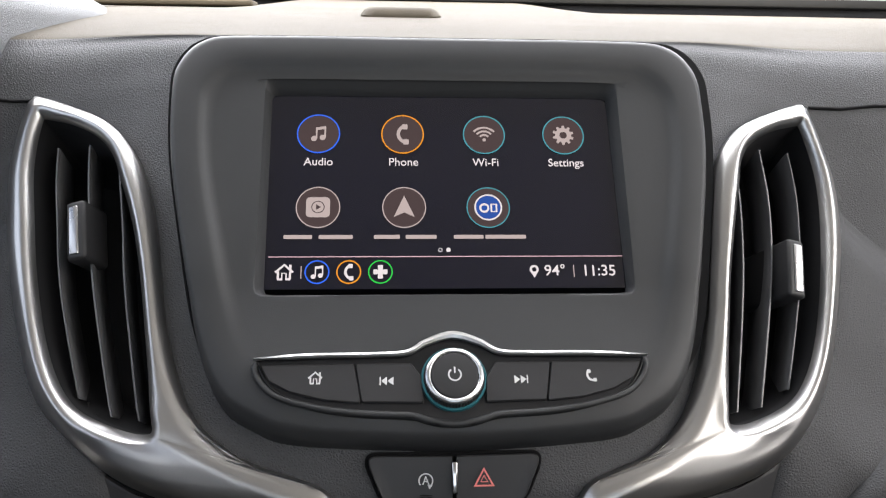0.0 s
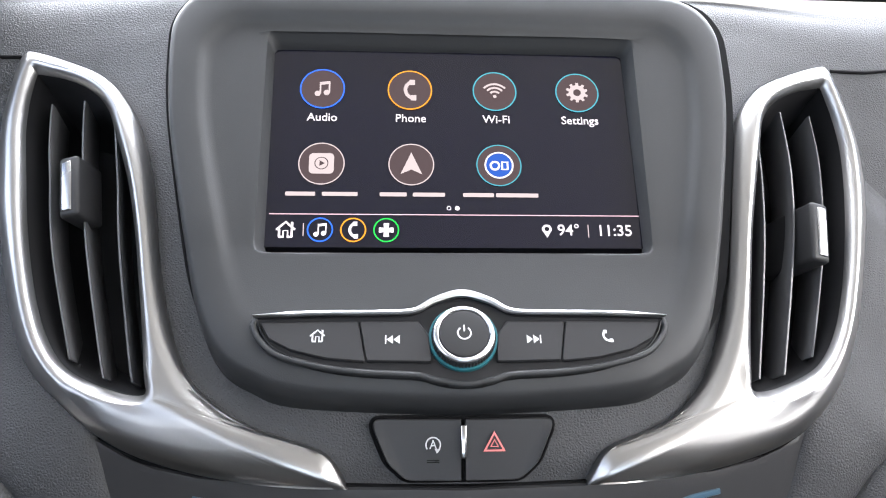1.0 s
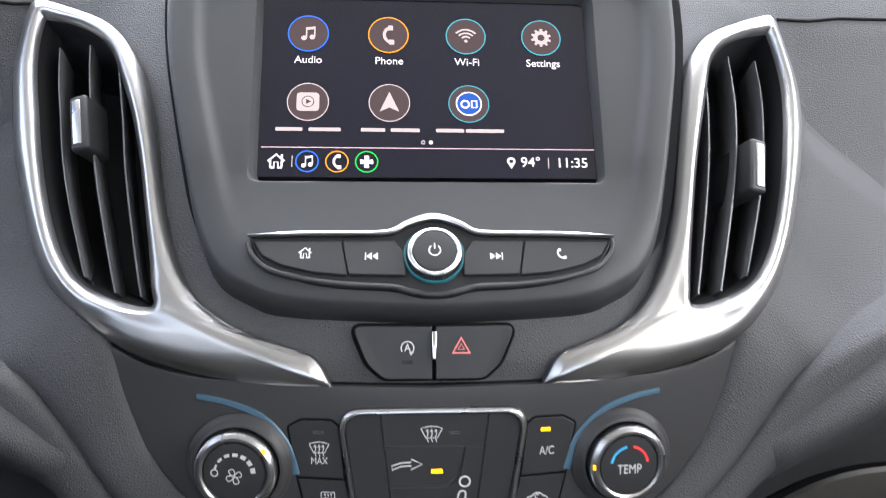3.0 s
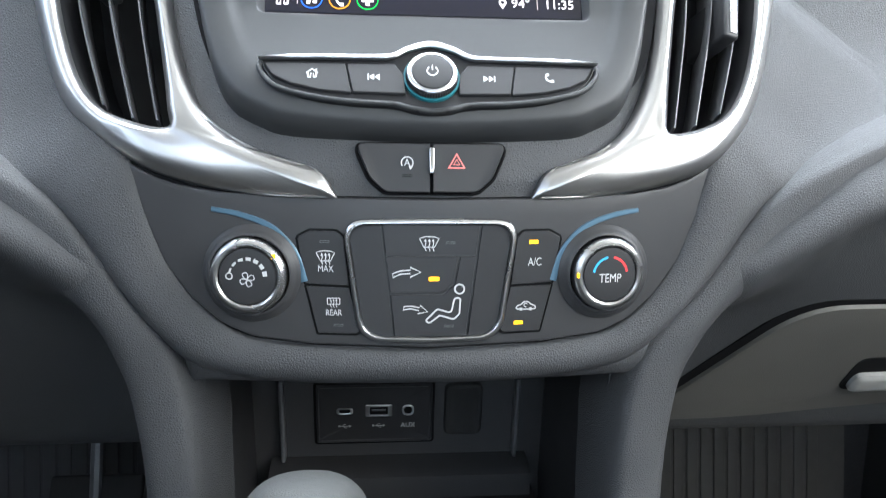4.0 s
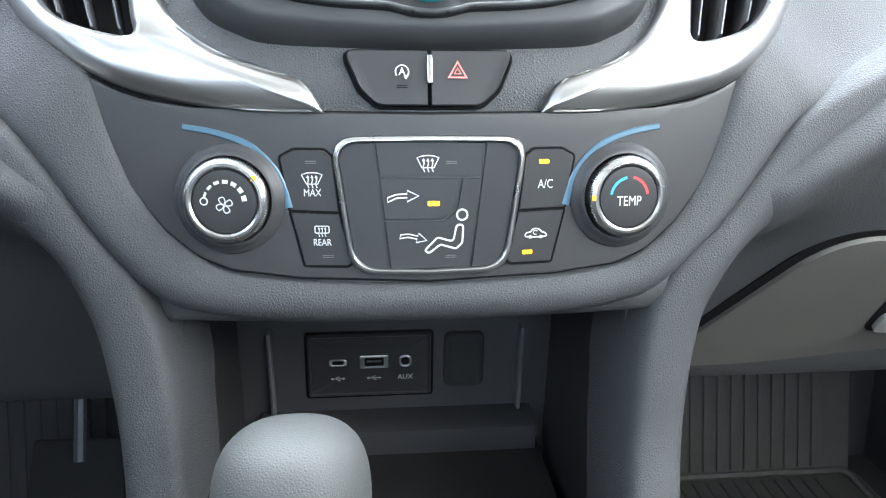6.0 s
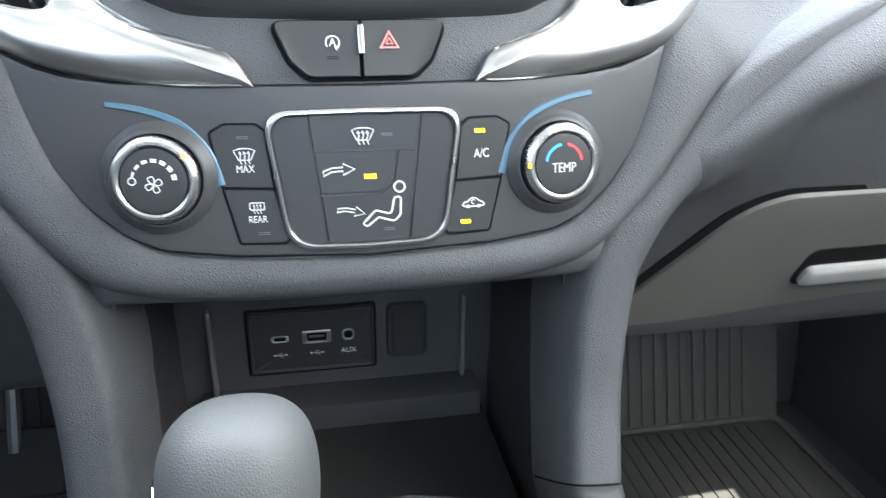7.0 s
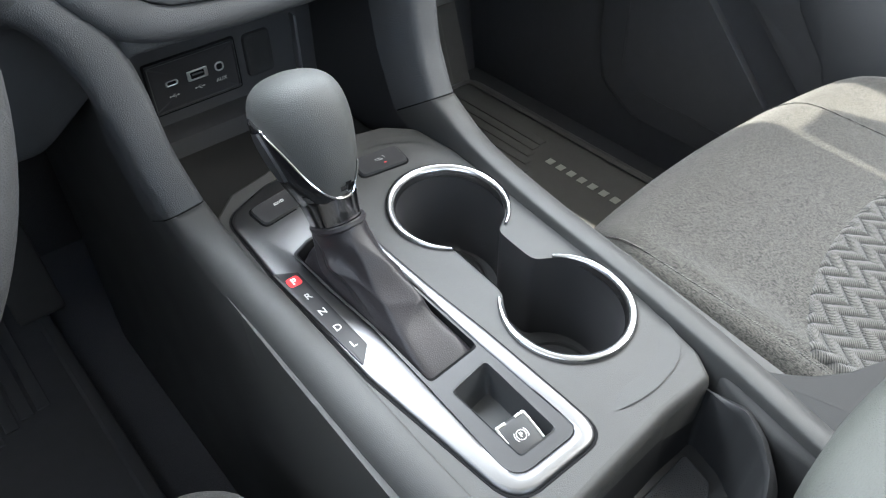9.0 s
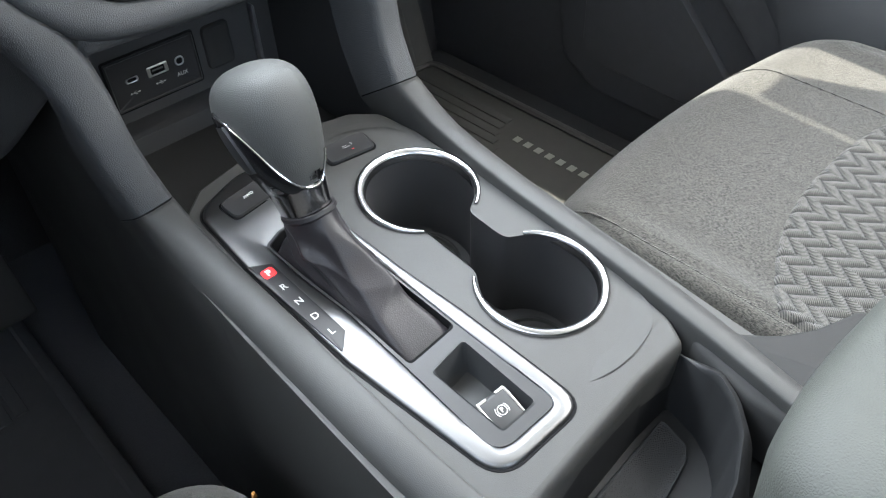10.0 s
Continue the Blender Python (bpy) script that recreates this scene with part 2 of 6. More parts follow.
def rpoly(pts, r, seg=5):
    """A polygon with rounded corners; r is a radius or one a corner."""
    out, n = [], len(pts)
    for i in range(n):
        p, a, b = Vector(pts[i]), Vector(pts[i - 1]), Vector(pts[(i + 1) % n])
        rr = r[i] if isinstance(r, (list, tuple)) else r
        u, v = (a - p), (b - p)
        lu, lv = u.length, v.length
        u.normalize(), v.normalize()
        half = math.acos(max(-1, min(1, u.dot(v)))) / 2
        d = min(rr / max(0.05, math.tan(half)), lu * 0.49, lv * 0.49)
        if rr <= 0 or d < 1e-6:
            out.append(p)
            continue
        s, e = p + u * d, p + v * d
        for q in range(seg + 1):
            t = q / seg
            out.append(s * (1 - t) ** 2 + p * 2 * t * (1 - t) + e * t * t)
    return out


def by_angle(outline, c, n):
    """The outline resampled at n even angles round c."""
    pts = [(p[0] - c[0], p[1] - c[1]) for p in outline]
    out = []
    for k in range(n):
        a = 2 * math.pi * k / n
        dx, dy = math.cos(a), math.sin(a)
        best = 0
        for (x1, y1), (x2, y2) in zip(pts, pts[1:] + pts[:1]):
            den = dx * (y2 - y1) - dy * (x2 - x1)
            if abs(den) < 1e-12:
                continue
            s = (x1 * (y2 - y1) - y1 * (x2 - x1)) / den
            t = (x1 * dy - y1 * dx) / den
            if s > 0 and -1e-9 <= t <= 1 + 1e-9:
                best = max(best, s)
        out.append((c[0] + dx * best, c[1] + dy * best))
    return out


CX = 0.002
KX = -0.005


def face_y(z):
    a, b = 0.2475 + 0.17 * (z - 0.59), 0.2535 + 0.65 * (z - 0.65)
    k = 0.0035
    return max(a, b) + k * math.exp(-abs(a - b) / k) * 0.5


def slope(z):
    return math.atan((face_y(z + 0.001) - face_y(z - 0.001)) / 0.002)


def on_dash(u, z, off=0.0, curve=0.9):
    a = slope(z)
    return Vector((u + CX, face_y(z) + curve * u * u - off * math.cos(a), z + off * math.sin(a)))


def dash_frame(u, z, off=0.0, curve=0.9, turn=0.0):
    """A local frame on the dash face: x to the right, y up the face, z out of it."""
    up = (on_dash(u, z + 0.001, 0, curve) - on_dash(u, z - 0.001, 0, curve)).normalized()
    right = (on_dash(u + 0.001, z, 0, curve) - on_dash(u - 0.001, z, 0, curve)).normalized()
    out = right.cross(up).normalized()
    right = up.cross(out)
    m = Matrix((right, up, out)).transposed().to_4x4()
    m.translation = on_dash(u, z, off, curve)
    return m @ pose(0, 0, 0, 0, 0, turn)


def plate(outline, prof, curve=0.9, inner=(0.66, 0.33), place=None):
    """A domed plate on the dash face: prof is (inset, height) from the rim inwards."""
    xs, zs = [p[0] for p in outline], [p[1] for p in outline]
    cx, cz = (min(xs) + max(xs)) / 2, (min(zs) + max(zs)) / 2
    hw, hh = (max(xs) - min(xs)) / 2, (max(zs) - min(zs)) / 2
    put = place or (lambda x, z, o: on_dash(x, z, o, curve))
    loops = []
    for d, off in prof:
        loops.append([put(cx + (x - cx) * (1 - d / hw), cz + (z - cz) * (1 - d / hh), off) for x, z in ((p[0], p[1]) for p in outline)])
    d, off = prof[-1]
    for s in inner:
        loops.append([put(cx + (x - cx) * (1 - d / hw) * s, cz + (z - cz) * (1 - d / hh) * s, off) for x, z in ((p[0], p[1]) for p in outline)])
    bm = loft(loops)
    c = bm.verts.new(put(cx, cz, off))
    bm.verts.ensure_lookup_table()
    n = len(outline)
    base = len(loops) * n - n
    vs = bm.verts[:]
    for i in range(n):
        bm.faces.new((vs[base + i], vs[base + (i + 1) % n], c))
    return bm


def xform(bm, m):
    bmesh.ops.transform(bm, matrix=m, verts=bm.verts)
    return bm


def flat_poly(pts, bm=None, z=0.0):
    bm = bm or bmesh.new()
    vs = [bm.verts.new((p[0], p[1], z)) for p in pts]
    f = bm.faces.new(vs)
    bmesh.ops.triangulate(bm, faces=[f])
    return bm


def flat_line(pts, w, bm=None, closed=False, z=0.0):
    bm = bm or bmesh.new()
    pts = [Vector((p[0], p[1])) for p in pts]
    n = len(pts)
    rows = []
    for i, p in enumerate(pts):
        a = pts[i - 1] if closed or i else p
        b = pts[(i + 1) % n] if closed or i + 1 < n else p
        d = (b - a).normalized()
        nn = Vector((-d.y, d.x)) * w / 2
        rows.append((bm.verts.new((p.x + nn.x, p.y + nn.y, z)), bm.verts.new((p.x - nn.x, p.y - nn.y, z))))
    for i in range(n if closed else n - 1):
        a, b = rows[i], rows[(i + 1) % n]
        bm.faces.new((a[0], a[1], b[1], b[0]))
    return bm


def circle(r, n=40, c=(0, 0), a0=0.0, a1=360.0):
    full = abs(a1 - a0) >= 360
    return [(c[0] + r * math.cos(radians(a0 + (a1 - a0) * i / (n if full else n - 1))),
             c[1] + r * math.sin(radians(a0 + (a1 - a0) * i / (n if full else n - 1)))) for i in range(n)]


def words(text, size, m, bold=0.0, align="CENTER", thick=0.00008, squeeze=1.0):
    cu = bpy.data.curves.new("words", "FONT")
    cu.body, cu.size, cu.align_x, cu.align_y, cu.extrude, cu.offset, cu.resolution_u = text, size, align, "CENTER", thick, bold, 4
    ob = bpy.data.objects.new("words", cu)
    scene.collection.objects.link(ob)
    me = bpy.data.meshes.new_from_object(ob.evaluated_get(bpy.context.evaluated_depsgraph_get()))
    bm = bmesh.new()
    bm.from_mesh(me)
    bpy.data.objects.remove(ob)
    bpy.data.meshes.remove(me)
    bpy.data.curves.remove(cu)
    return xform(bm, m @ Matrix.Diagonal((squeeze, 1, 1, 1)))


def sweep(path, section, scales=None, up=(1, 0, 0), caps=True):
    """A section (list of (side, out)) carried along a path; side lies along up."""
    loops, n = [], len(path)
    path = [Vector(p) for p in path]
    for i, p in enumerate(path):
        d = (path[min(i + 1, n - 1)] - path[max(i - 1, 0)]).normalized()
        s = Vector(up[i] if isinstance(up, list) else up)
        s = (s - d * s.dot(d)).normalized()
        o = d.cross(s)
        k = scales[i] if scales else (1, 1)
        loops.append([p + s * a * k[0] + o * b * k[1] for a, b in section])
    return loft(loops, caps, caps)


def box(x0, x1, y0, y1, z0, z1, bevel=0.0, bm=None):
    own = bmesh.new()
    bmesh.ops.create_cube(own, size=1, matrix=Matrix.Translation(((x0 + x1) / 2, (y0 + y1) / 2, (z0 + z1) / 2)) @ Matrix.Diagonal((x1 - x0, y1 - y0, z1 - z0, 1)))
    if bevel:
        bmesh.ops.bevel(own, geom=own.edges[:], offset=bevel, segments=3, affect="EDGES", profile=0.5)
    if bm is None:
        return own
    me = bpy.data.meshes.new("tmp")
    own.to_mesh(me)
    own.free()
    bm.from_mesh(me)
    bpy.data.meshes.remove(me)
    return bm


def prism(pts, axis, a, b, bevel=0.0):
    """A polygon pushed along an axis from a to b; pts are the other two coordinates in order."""
    bm = bmesh.new()

    def at(p, h):
        return {"x": (h, p[0], p[1]), "y": (p[0], h, p[1]), "z": (p[0], p[1], h)}[axis]
    lo = [bm.verts.new(at(p, a)) for p in pts]
    hi = [bm.verts.new(at(p, b)) for p in pts]
    n = len(pts)
    for i in range(n):
        bm.faces.new((lo[i], lo[(i + 1) % n], hi[(i + 1) % n], hi[i]))
    bm.faces.new(lo), bm.faces.new(hi)
    if bevel:
        bmesh.ops.bevel(bm, geom=[e for e in bm.edges if any(len(f.verts) == n and n > 4 for f in e.link_faces)], offset=bevel, segments=2, affect="EDGES", profile=0.5)
    return bm


def sheet_with_holes(outer, holes, put):
    bm = bmesh.new()
    edges = []
    for lp in [outer] + holes:
        vs = [bm.verts.new((p[0], p[1], 0)) for p in lp]
        edges += [bm.edges.new((vs[i], vs[(i + 1) % len(vs)])) for i in range(len(vs))]
    bmesh.ops.triangle_fill(bm, use_beauty=True, use_dissolve=False, edges=edges)
    for v in bm.verts:
        v.co = put(v.co.x, v.co.y)
    return bm


def inset_loop(pts, d):
    """The closed outline moved inwards by d (either winding)."""
    pts = [Vector((p[0], p[1])) for p in pts]
    n = len(pts)
    area = sum(pts[i].x * pts[(i + 1) % n].y - pts[(i + 1) % n].x * pts[i].y for i in range(n))
    sgn = 1 if area > 0 else -1
    out = []
    for i in range(n):
        a, b, c = pts[i - 1], pts[i], pts[(i + 1) % n]
        e1, e2 = (b - a), (c - b)
        if e1.length < 1e-9 or e2.length < 1e-9:
            out.append(b.copy())
            continue
        e1.normalize(), e2.normalize()
        n1, n2 = Vector((-e1.y, e1.x)) * sgn, Vector((-e2.y, e2.x)) * sgn
        m = n1 + n2
        out.append(b + m * (d / max(0.35, m.length_squared / 2)) if m.length > 1e-6 else b + n1 * d)
    return out


def key(outline, prof, place):
    """A crisp flat key: prof is (inset, height); the top is one flat face."""
    loops = [[place(p.x, p.y, h) for p in inset_loop(outline, d)] for d, h in prof]
    bm = loft(loops)
    bm.verts.ensure_lookup_table()
    n = len(outline)
    f = bm.faces.new(bm.verts[len(bm.verts) - n:])
    bmesh.ops.triangulate(bm, faces=[f])
    return bm


def smooth01(t):
    t = max(0.0, min(1.0, t))
    return t * t * (3 - 2 * t)

# ---- the cabin shell ----
tagged(part("ground", box(-40, 40, -40, 40, -0.40, -0.35), GROUNDMAT), "pale dry concrete lot outside the car", "ground", kind="structure")
tagged(part("floor", box(-0.78, 0.78, -1.6, 0.86, -0.03, 0.0), CARPET), "black carpet on the cabin floor", "floor", kind="structure")
tagged(part("ceiling", box(-0.713, 0.713, -1.6, 0.42, 1.30, 1.34, 0.01), ROOFMAT), "pale grey cloth headliner", "ceiling", kind="structure")
tagged(part("wall_north", prism([(0.86, -0.03), (0.90, 0.25), (0.98, 0.60), (1.02, 0.885), (1.06, 0.885), (1.06, -0.03)], "x", -0.78, 0.78), CARPET),
       "dark firewall and toe board ahead of the footwells", "firewall", kind="structure")
tagged(part("wall_south", box(-0.78, 0.78, -1.64, -1.6, -0.03, 0.92), DOORTRIM), "dark trim behind the rear seat", "wall", kind="structure")
tagged(part("trim_cowl", box(-0.745, 0.745, 1.00, 1.07, 0.880, 0.8915, 0.002), BLACKOUT), "black band along the base of the windshield", "trim", kind="structure")


def pillars():
    for s in (-1, 1):
        side = "driver" if s < 0 else "passenger"
        a = sweep([(s * 0.76, 0.98, 0.88), (s * 0.74, 0.70, 1.10), (s * 0.70, 0.40, 1.32)], [(0.03 * math.cos(t), 0.022 * math.sin(t)) for t in np.linspace(0, 2 * math.pi, 16, endpoint=False)], up=(0, 1, 0))
        tagged(part("trim_pillar_" + side, a, ROOFMAT), "pale plastic trim on the windshield pillar", "pillar", kind="structure")
        b = prism([(-0.50, 0.80), (-0.72, 0.80), (-0.70, 1.32), (-0.56, 1.32)], "x", s * 0.72, s * 0.78)
        tagged(part("trim_post_" + side, b, ROOFMAT), "pale plastic trim on the door post", "pillar", kind="structure")


pillars()

# ---- dashboard body ----
HOUSE = [(-0.1198, 0.8108), (-0.1095, 0.8213), (-0.0878, 0.8238), (0.0, 0.8238), (0.0850, 0.8235), (0.1065, 0.8205), (0.1168, 0.8098), (0.1184, 0.7950),
         (0.1166, 0.771), (0.109, 0.7345), (0.1018, 0.7068), (0.0925, 0.6915), (0.079, 0.6842), (0.0594, 0.6796), (0.0, 0.6770), (-0.0594, 0.6796), (-0.079, 0.6842),
         (-0.0925, 0.6915), (-0.1018, 0.7068), (-0.11, 0.7345), (-0.1188, 0.771), (-0.1214, 0.7972)]
V_OUT = [(0.1882, 0.7908), (0.1860, 0.7938), (0.1822, 0.7950), (0.1635, 0.791), (0.1455, 0.785), (0.1340, 0.775), (0.127, 0.76), (0.1195, 0.7287), (0.1145, 0.708),
         (0.108, 0.6904), (0.0995, 0.6766), (0.089, 0.668), (0.078, 0.6626), (0.064, 0.6586), (0.0545, 0.6556), (0.0495, 0.6516), (0.0448, 0.6432), (0.0445, 0.6427),
         (0.0456, 0.6425), (0.062, 0.6423), (0.0825, 0.6431), (0.106, 0.6458), (0.1288, 0.6512), (0.1485, 0.6612), (0.1647, 0.6742), (0.1757, 0.690), (0.186, 0.7142),
         (0.1935, 0.737), (0.1955, 0.759), (0.192, 0.777)]
V_IN = [(0.1782, 0.7838), (0.1772, 0.7848), (0.1755, 0.7848), (0.1618, 0.7828), (0.1498, 0.7783), (0.1427, 0.7715), (0.1385, 0.76), (0.1285, 0.7287), (0.1235, 0.708),
         (0.1195, 0.69), (0.1175, 0.679), (0.1165, 0.6735), (0.1162, 0.672), (0.1165, 0.6708), (0.1175, 0.6702), (0.119, 0.6699), (0.1204, 0.6698), (0.1205, 0.6698),
         (0.1206, 0.6698), (0.122, 0.6698), (0.125, 0.67), (0.13, 0.6708), (0.138, 0.6725), (0.148, 0.676), (0.1565, 0.683), (0.1645, 0.695), (0.1725, 0.7142),
         (0.179, 0.737), (0.182, 0.757), (0.1810, 0.7715)]
CENTRE = [(0.40, 0.548), (0.30, 0.545), (0.262, 0.5485), (0.2475, 0.557), (0.2475, 0.569)]
CENTRE += [(face_y(z) + 0.004, z) for z in (0.585, 0.61, 0.64, 0.66, 0.70, 0.75, 0.79, 0.808)]
CENTRE += [(0.376, 0.8225), (0.41, 0.828), (0.60, 0.845), (0.97, 0.878)]
SIDE = [(0.52, 0.430), (0.42, 0.433), (0.378, 0.442), (0.352, 0.485), (0.327, 0.53), (0.305, 0.567), (0.287, 0.588), (0.272, 0.618),
        (0.284, 0.648), (0.318, 0.664), (0.346, 0.712), (0.373, 0.765), (0.385, 0.792), (0.405, 0.817), (0.44, 0.8265), (0.60, 0.844), (0.97, 0.868)]


# the lip's inner edge (x, z), its outer groove (x, z) and the groove's depth
LIP = [(0.1955, 0.757, 0.310, 0.687, 0.297), (0.1950, 0.740, 0.285, 0.682, 0.290), (0.1910, 0.722, 0.262, 0.677, 0.284), (0.1825, 0.703, 0.232, 0.667, 0.279), (0.1720, 0.686, 0.207, 0.656, 0.2755), (0.1590, 0.6725, 0.188, 0.6455, 0.2735),
       (0.1478, 0.6640, 0.174, 0.636, 0.2715), (0.1405, 0.6500, 0.1645, 0.6255, 0.2695), (0.1350, 0.6310, 0.1555, 0.6135, 0.267), (0.1265, 0.6088, 0.1425, 0.5965, 0.262), (0.1140, 0.5912, 0.1265, 0.5775, 0.259),
       (0.0990, 0.5785, 0.110, 0.5605, 0.262), (0.084, 0.5720, 0.091, 0.5530, 0.267), (0.054, 0.5690, 0.056, 0.5480, 0.270), (0.0, 0.5675, 0.0, 0.5465, 0.271)]


def vent_outline(s, pts, band):
    """One vent's outline: the two frames are not quite mirror images."""
    if s > 0:
        return [(p[0] + 0.0018 * band - (0.0048 * band + 0.001 * (1 - band)) * smooth01((p[1] - 0.650) / 0.03), p[1]) for p in pts]
    return [(p[0] - 0.0018 * band + (0.0035 + 0.0018 * band) * smooth01((p[1] - 0.650) / 0.03) + 0.0062 * smooth01((p[1] - 0.738) / 0.055), p[1]) for p in pts]


def inside(poly, x, y):
    hit = False
    for (x1, y1), (x2, y2) in zip(poly, poly[1:] + poly[:1]):
        if (y1 > y) != (y2 > y) and x < (x2 - x1) * (y - y1) / (y2 - y1) + x1:
            hit = not hit
    return hit


def dash_column(u):
    """The dashboard's profile at u, from its underside over the face to the windshield."""
    a = abs(u)
    w_up, w_low = smooth01((a - 0.118) / 0.10), smooth01((a - 0.108) / 0.062)
    pts = []
    crease = float(np.interp(a, (0.10, 0.14, 0.175, 0.215, 0.26, 0.40), (0.575, 0.612, 0.634, 0.658, 0.675, 0.695)))
    side = list(SIDE)
    side[6], side[7], side[8] = (0.276, crease - 0.046), (0.263, crease - 0.022), (0.282, crease - 0.001)
    side[9] = (0.306 + 0.12 * (crease - 0.63), crease + 0.012)
    for i, (c, s) in enumerate(zip(CENTRE, side)):
        cu = 0.9 * min(a, 0.24) ** 2 * (1.0 if 3 <= i <= 12 else 0.8 if i == 13 else 0.3 if i == 14 else 0.4 if i == 2 else 0)
        far = 0.10 * max(0, a - 0.3) ** 2
        w = w_low if i <= 8 else w_up
        y = (c[0] + cu) * (1 - w) + (s[0] + far) * w
        z = c[1] * (1 - w) + s[1] * w
        if i == 9:
            z = c[1] * (1 - w_low) + s[1] * w_low
            y = (face_y(z) + 0.004 + cu) * (1 - w_up) + (s[0] + far) * w_up
        pts.append((u + CX, y, z))
    return crom(pts, 12, closed=False)


def dash_point(u, z):
    """The point of the upper dash face at u and height z."""
    return min(dash_column(u)[60:170], key=lambda p: abs(p.z - z))


def dashboard():
    dash = thing("dashboard", "dark grey grained vinyl dashboard of a car", "dashboard", kind="structure")
    us = sorted({round(u, 4) for u in list(np.linspace(-0.775, 0.775, 63)) + list(np.linspace(-0.26, 0.26, 261))})
    prof = [dash_column(u) for u in us]
    bm = bmesh.new()
    grid = [[bm.verts.new(p) for p in col] for col in prof]
    cut = 12 * 13 + 5
    house = [(p.x, p.y) for p in crom([(x * 0.95, 0.747 + (z - 0.747) * 0.94) for x, z in HOUSE], 3)]
    vents = {s > 0: [(p[0] * 0.5 + q[0] * 0.5, p[1] * 0.5 + q[1] * 0.5) for p, q in
                     zip(vent_outline(s, crom(V_OUT, 3), 1), vent_outline(s, crom(V_IN, 3), 0))] for s in (-1, 1)}

    under_lip = [(0.9 * a + 0.1 * c_, 0.9 * b + 0.1 * d) for a, b, c_, d, _ in LIP[3:-3]] + [(0.12 * a + 0.88 * c_, 0.12 * b + 0.88 * d) for a, b, c_, d, _ in LIP[-4:2:-1]]

    def opening(u, z):
        return inside(under_lip, abs(u), z) or inside(house, u, z) or inside(vents[u > 0], abs(u), z)
    for a, b in zip(grid, grid[1:]):
        for i in range(cut):
            mid = (a[i].co + b[i + 1].co) / 2
            if i > 54 and opening(mid.x - CX, mid.z):
                continue
            bm.faces.new((a[i], b[i], b[i + 1], a[i + 1]))
    bmesh.ops.delete(bm, geom=[v for v in bm.verts if not v.link_faces], context="VERTS")
    part("face", bm, LEATHER, dash, "grained dark grey vinyl", angle=80)
    top = bmesh.new()
    grid = [[top.verts.new(p) for p in col[cut:]] for col in prof]
    for a, b in zip(grid, grid[1:]):
        for i in range(len(a) - 1):
            top.faces.new((a[i], b[i], b[i + 1], a[i + 1]))
    for s in (-1, 1):
        seam = [dash_point(s * u, 0.7935 - 0.004 * (u - 0.19)) + Vector((0, -0.0002, 0)) for u in np.linspace(0.190, 0.70, 30)]
        part("seam", sweep(seam, [(0.0009 * math.cos(a), 0.0009 * math.sin(a)) for a in np.linspace(0, 6.28, 6, endpoint=False)], up=(0, 0, 1)), CAVITY, dash)
    # rolled lip round the climate panel and up beside the vents
    edge = crom([(ix, 0, iz) for ix, iz, _, _, _ in LIP], 8, closed=False)
    groove = crom([(ox, oy, oz) for _, _, ox, oz, oy in LIP], 8, closed=False)
    n, rows = len(edge), []
    for sgn in (1, -1):
        for i in (range(n) if sgn > 0 else range(n - 2, -1, -1)):
            p, q = edge[i], groove[i].copy()
            q.x = sgn * q.x + KX * smooth01((0.62 - q.z) / 0.08)
            x0 = sgn * p.x
            back = Vector((x0 - q.x, p.z - q.z)).normalized()
            up = smooth01((44 - i) / 14)
            tie = smooth01((14 - i) / 10)
            ext = 0.0050 + 0.0010 * up
            row = [on_dash(x0 + back.x * ext * k, p.z + back.y * ext * k, o) for k, o in ((1.02, -0.008), (1.0, -0.0016 - 0.002 * up), (0.8, 0.0004 - 0.003 * up))]
            y0 = on_dash(x0, p.z, 0.0018 - 0.004 * up).y
            y1 = q.y + 0.007
            bulge = 0.0045 * (1 - up) * smooth01((n - i) / 14 * 0.6 + 0.4)
            for th_ in np.linspace(4, 90, 14):
                t_ = radians(th_)
                f, g = math.sin(t_), 1 - math.cos(t_)
                x, z = x0 + (q.x - x0) * f, p.z + (q.z - p.z) * f
                y = y0 + (y1 - y0) * g - bulge * math.sin(2 * t_) ** 1.0
                if tie > 0:
                    y = y * (1 - tie) + (dash_point(x - CX, z).y + 0.0015) * tie
                row.append(Vector((x + CX * (1 - f), y, z)))
            row.append(row[-1] + Vector((0, 0.014, 0)))
            rows.append(row)
    part("panel_lip", loft(rows, closed=False), LEATHER, dash, "rolled vinyl lip round the controls", angle=80)
    part("top_pad", top, PAD, dash, "sunlit grey dash top", angle=80)
    return dash


DASH = dashboard()

# ---- infotainment unit ----


def house_y(z):
    """The unit's face: flat behind the screen, standing out further below it."""
    d = max(0.0, 0.725 - z)
    return 0.2535 + 0.65 * (z - 0.65) - 0.32 * d * d / (d + 0.008)


def house_tilt(z):
    return math.atan((house_y(z + 0.0005) - house_y(z - 0.0005)) / 0.001)


def on_house(u, z, off=0.0):
    a = house_tilt(z)
    return Vector((u + CX, house_y(z) - off * math.cos(a), z + off * math.sin(a)))


def screen_frame(u, z, off):
    a = house_tilt(z)
    m = Matrix(((1, 0, 0), (0, math.sin(a), -math.cos(a)), (0, math.cos(a), math.sin(a)))).to_4x4()
    m.translation = on_house(u, z, off)
    return m


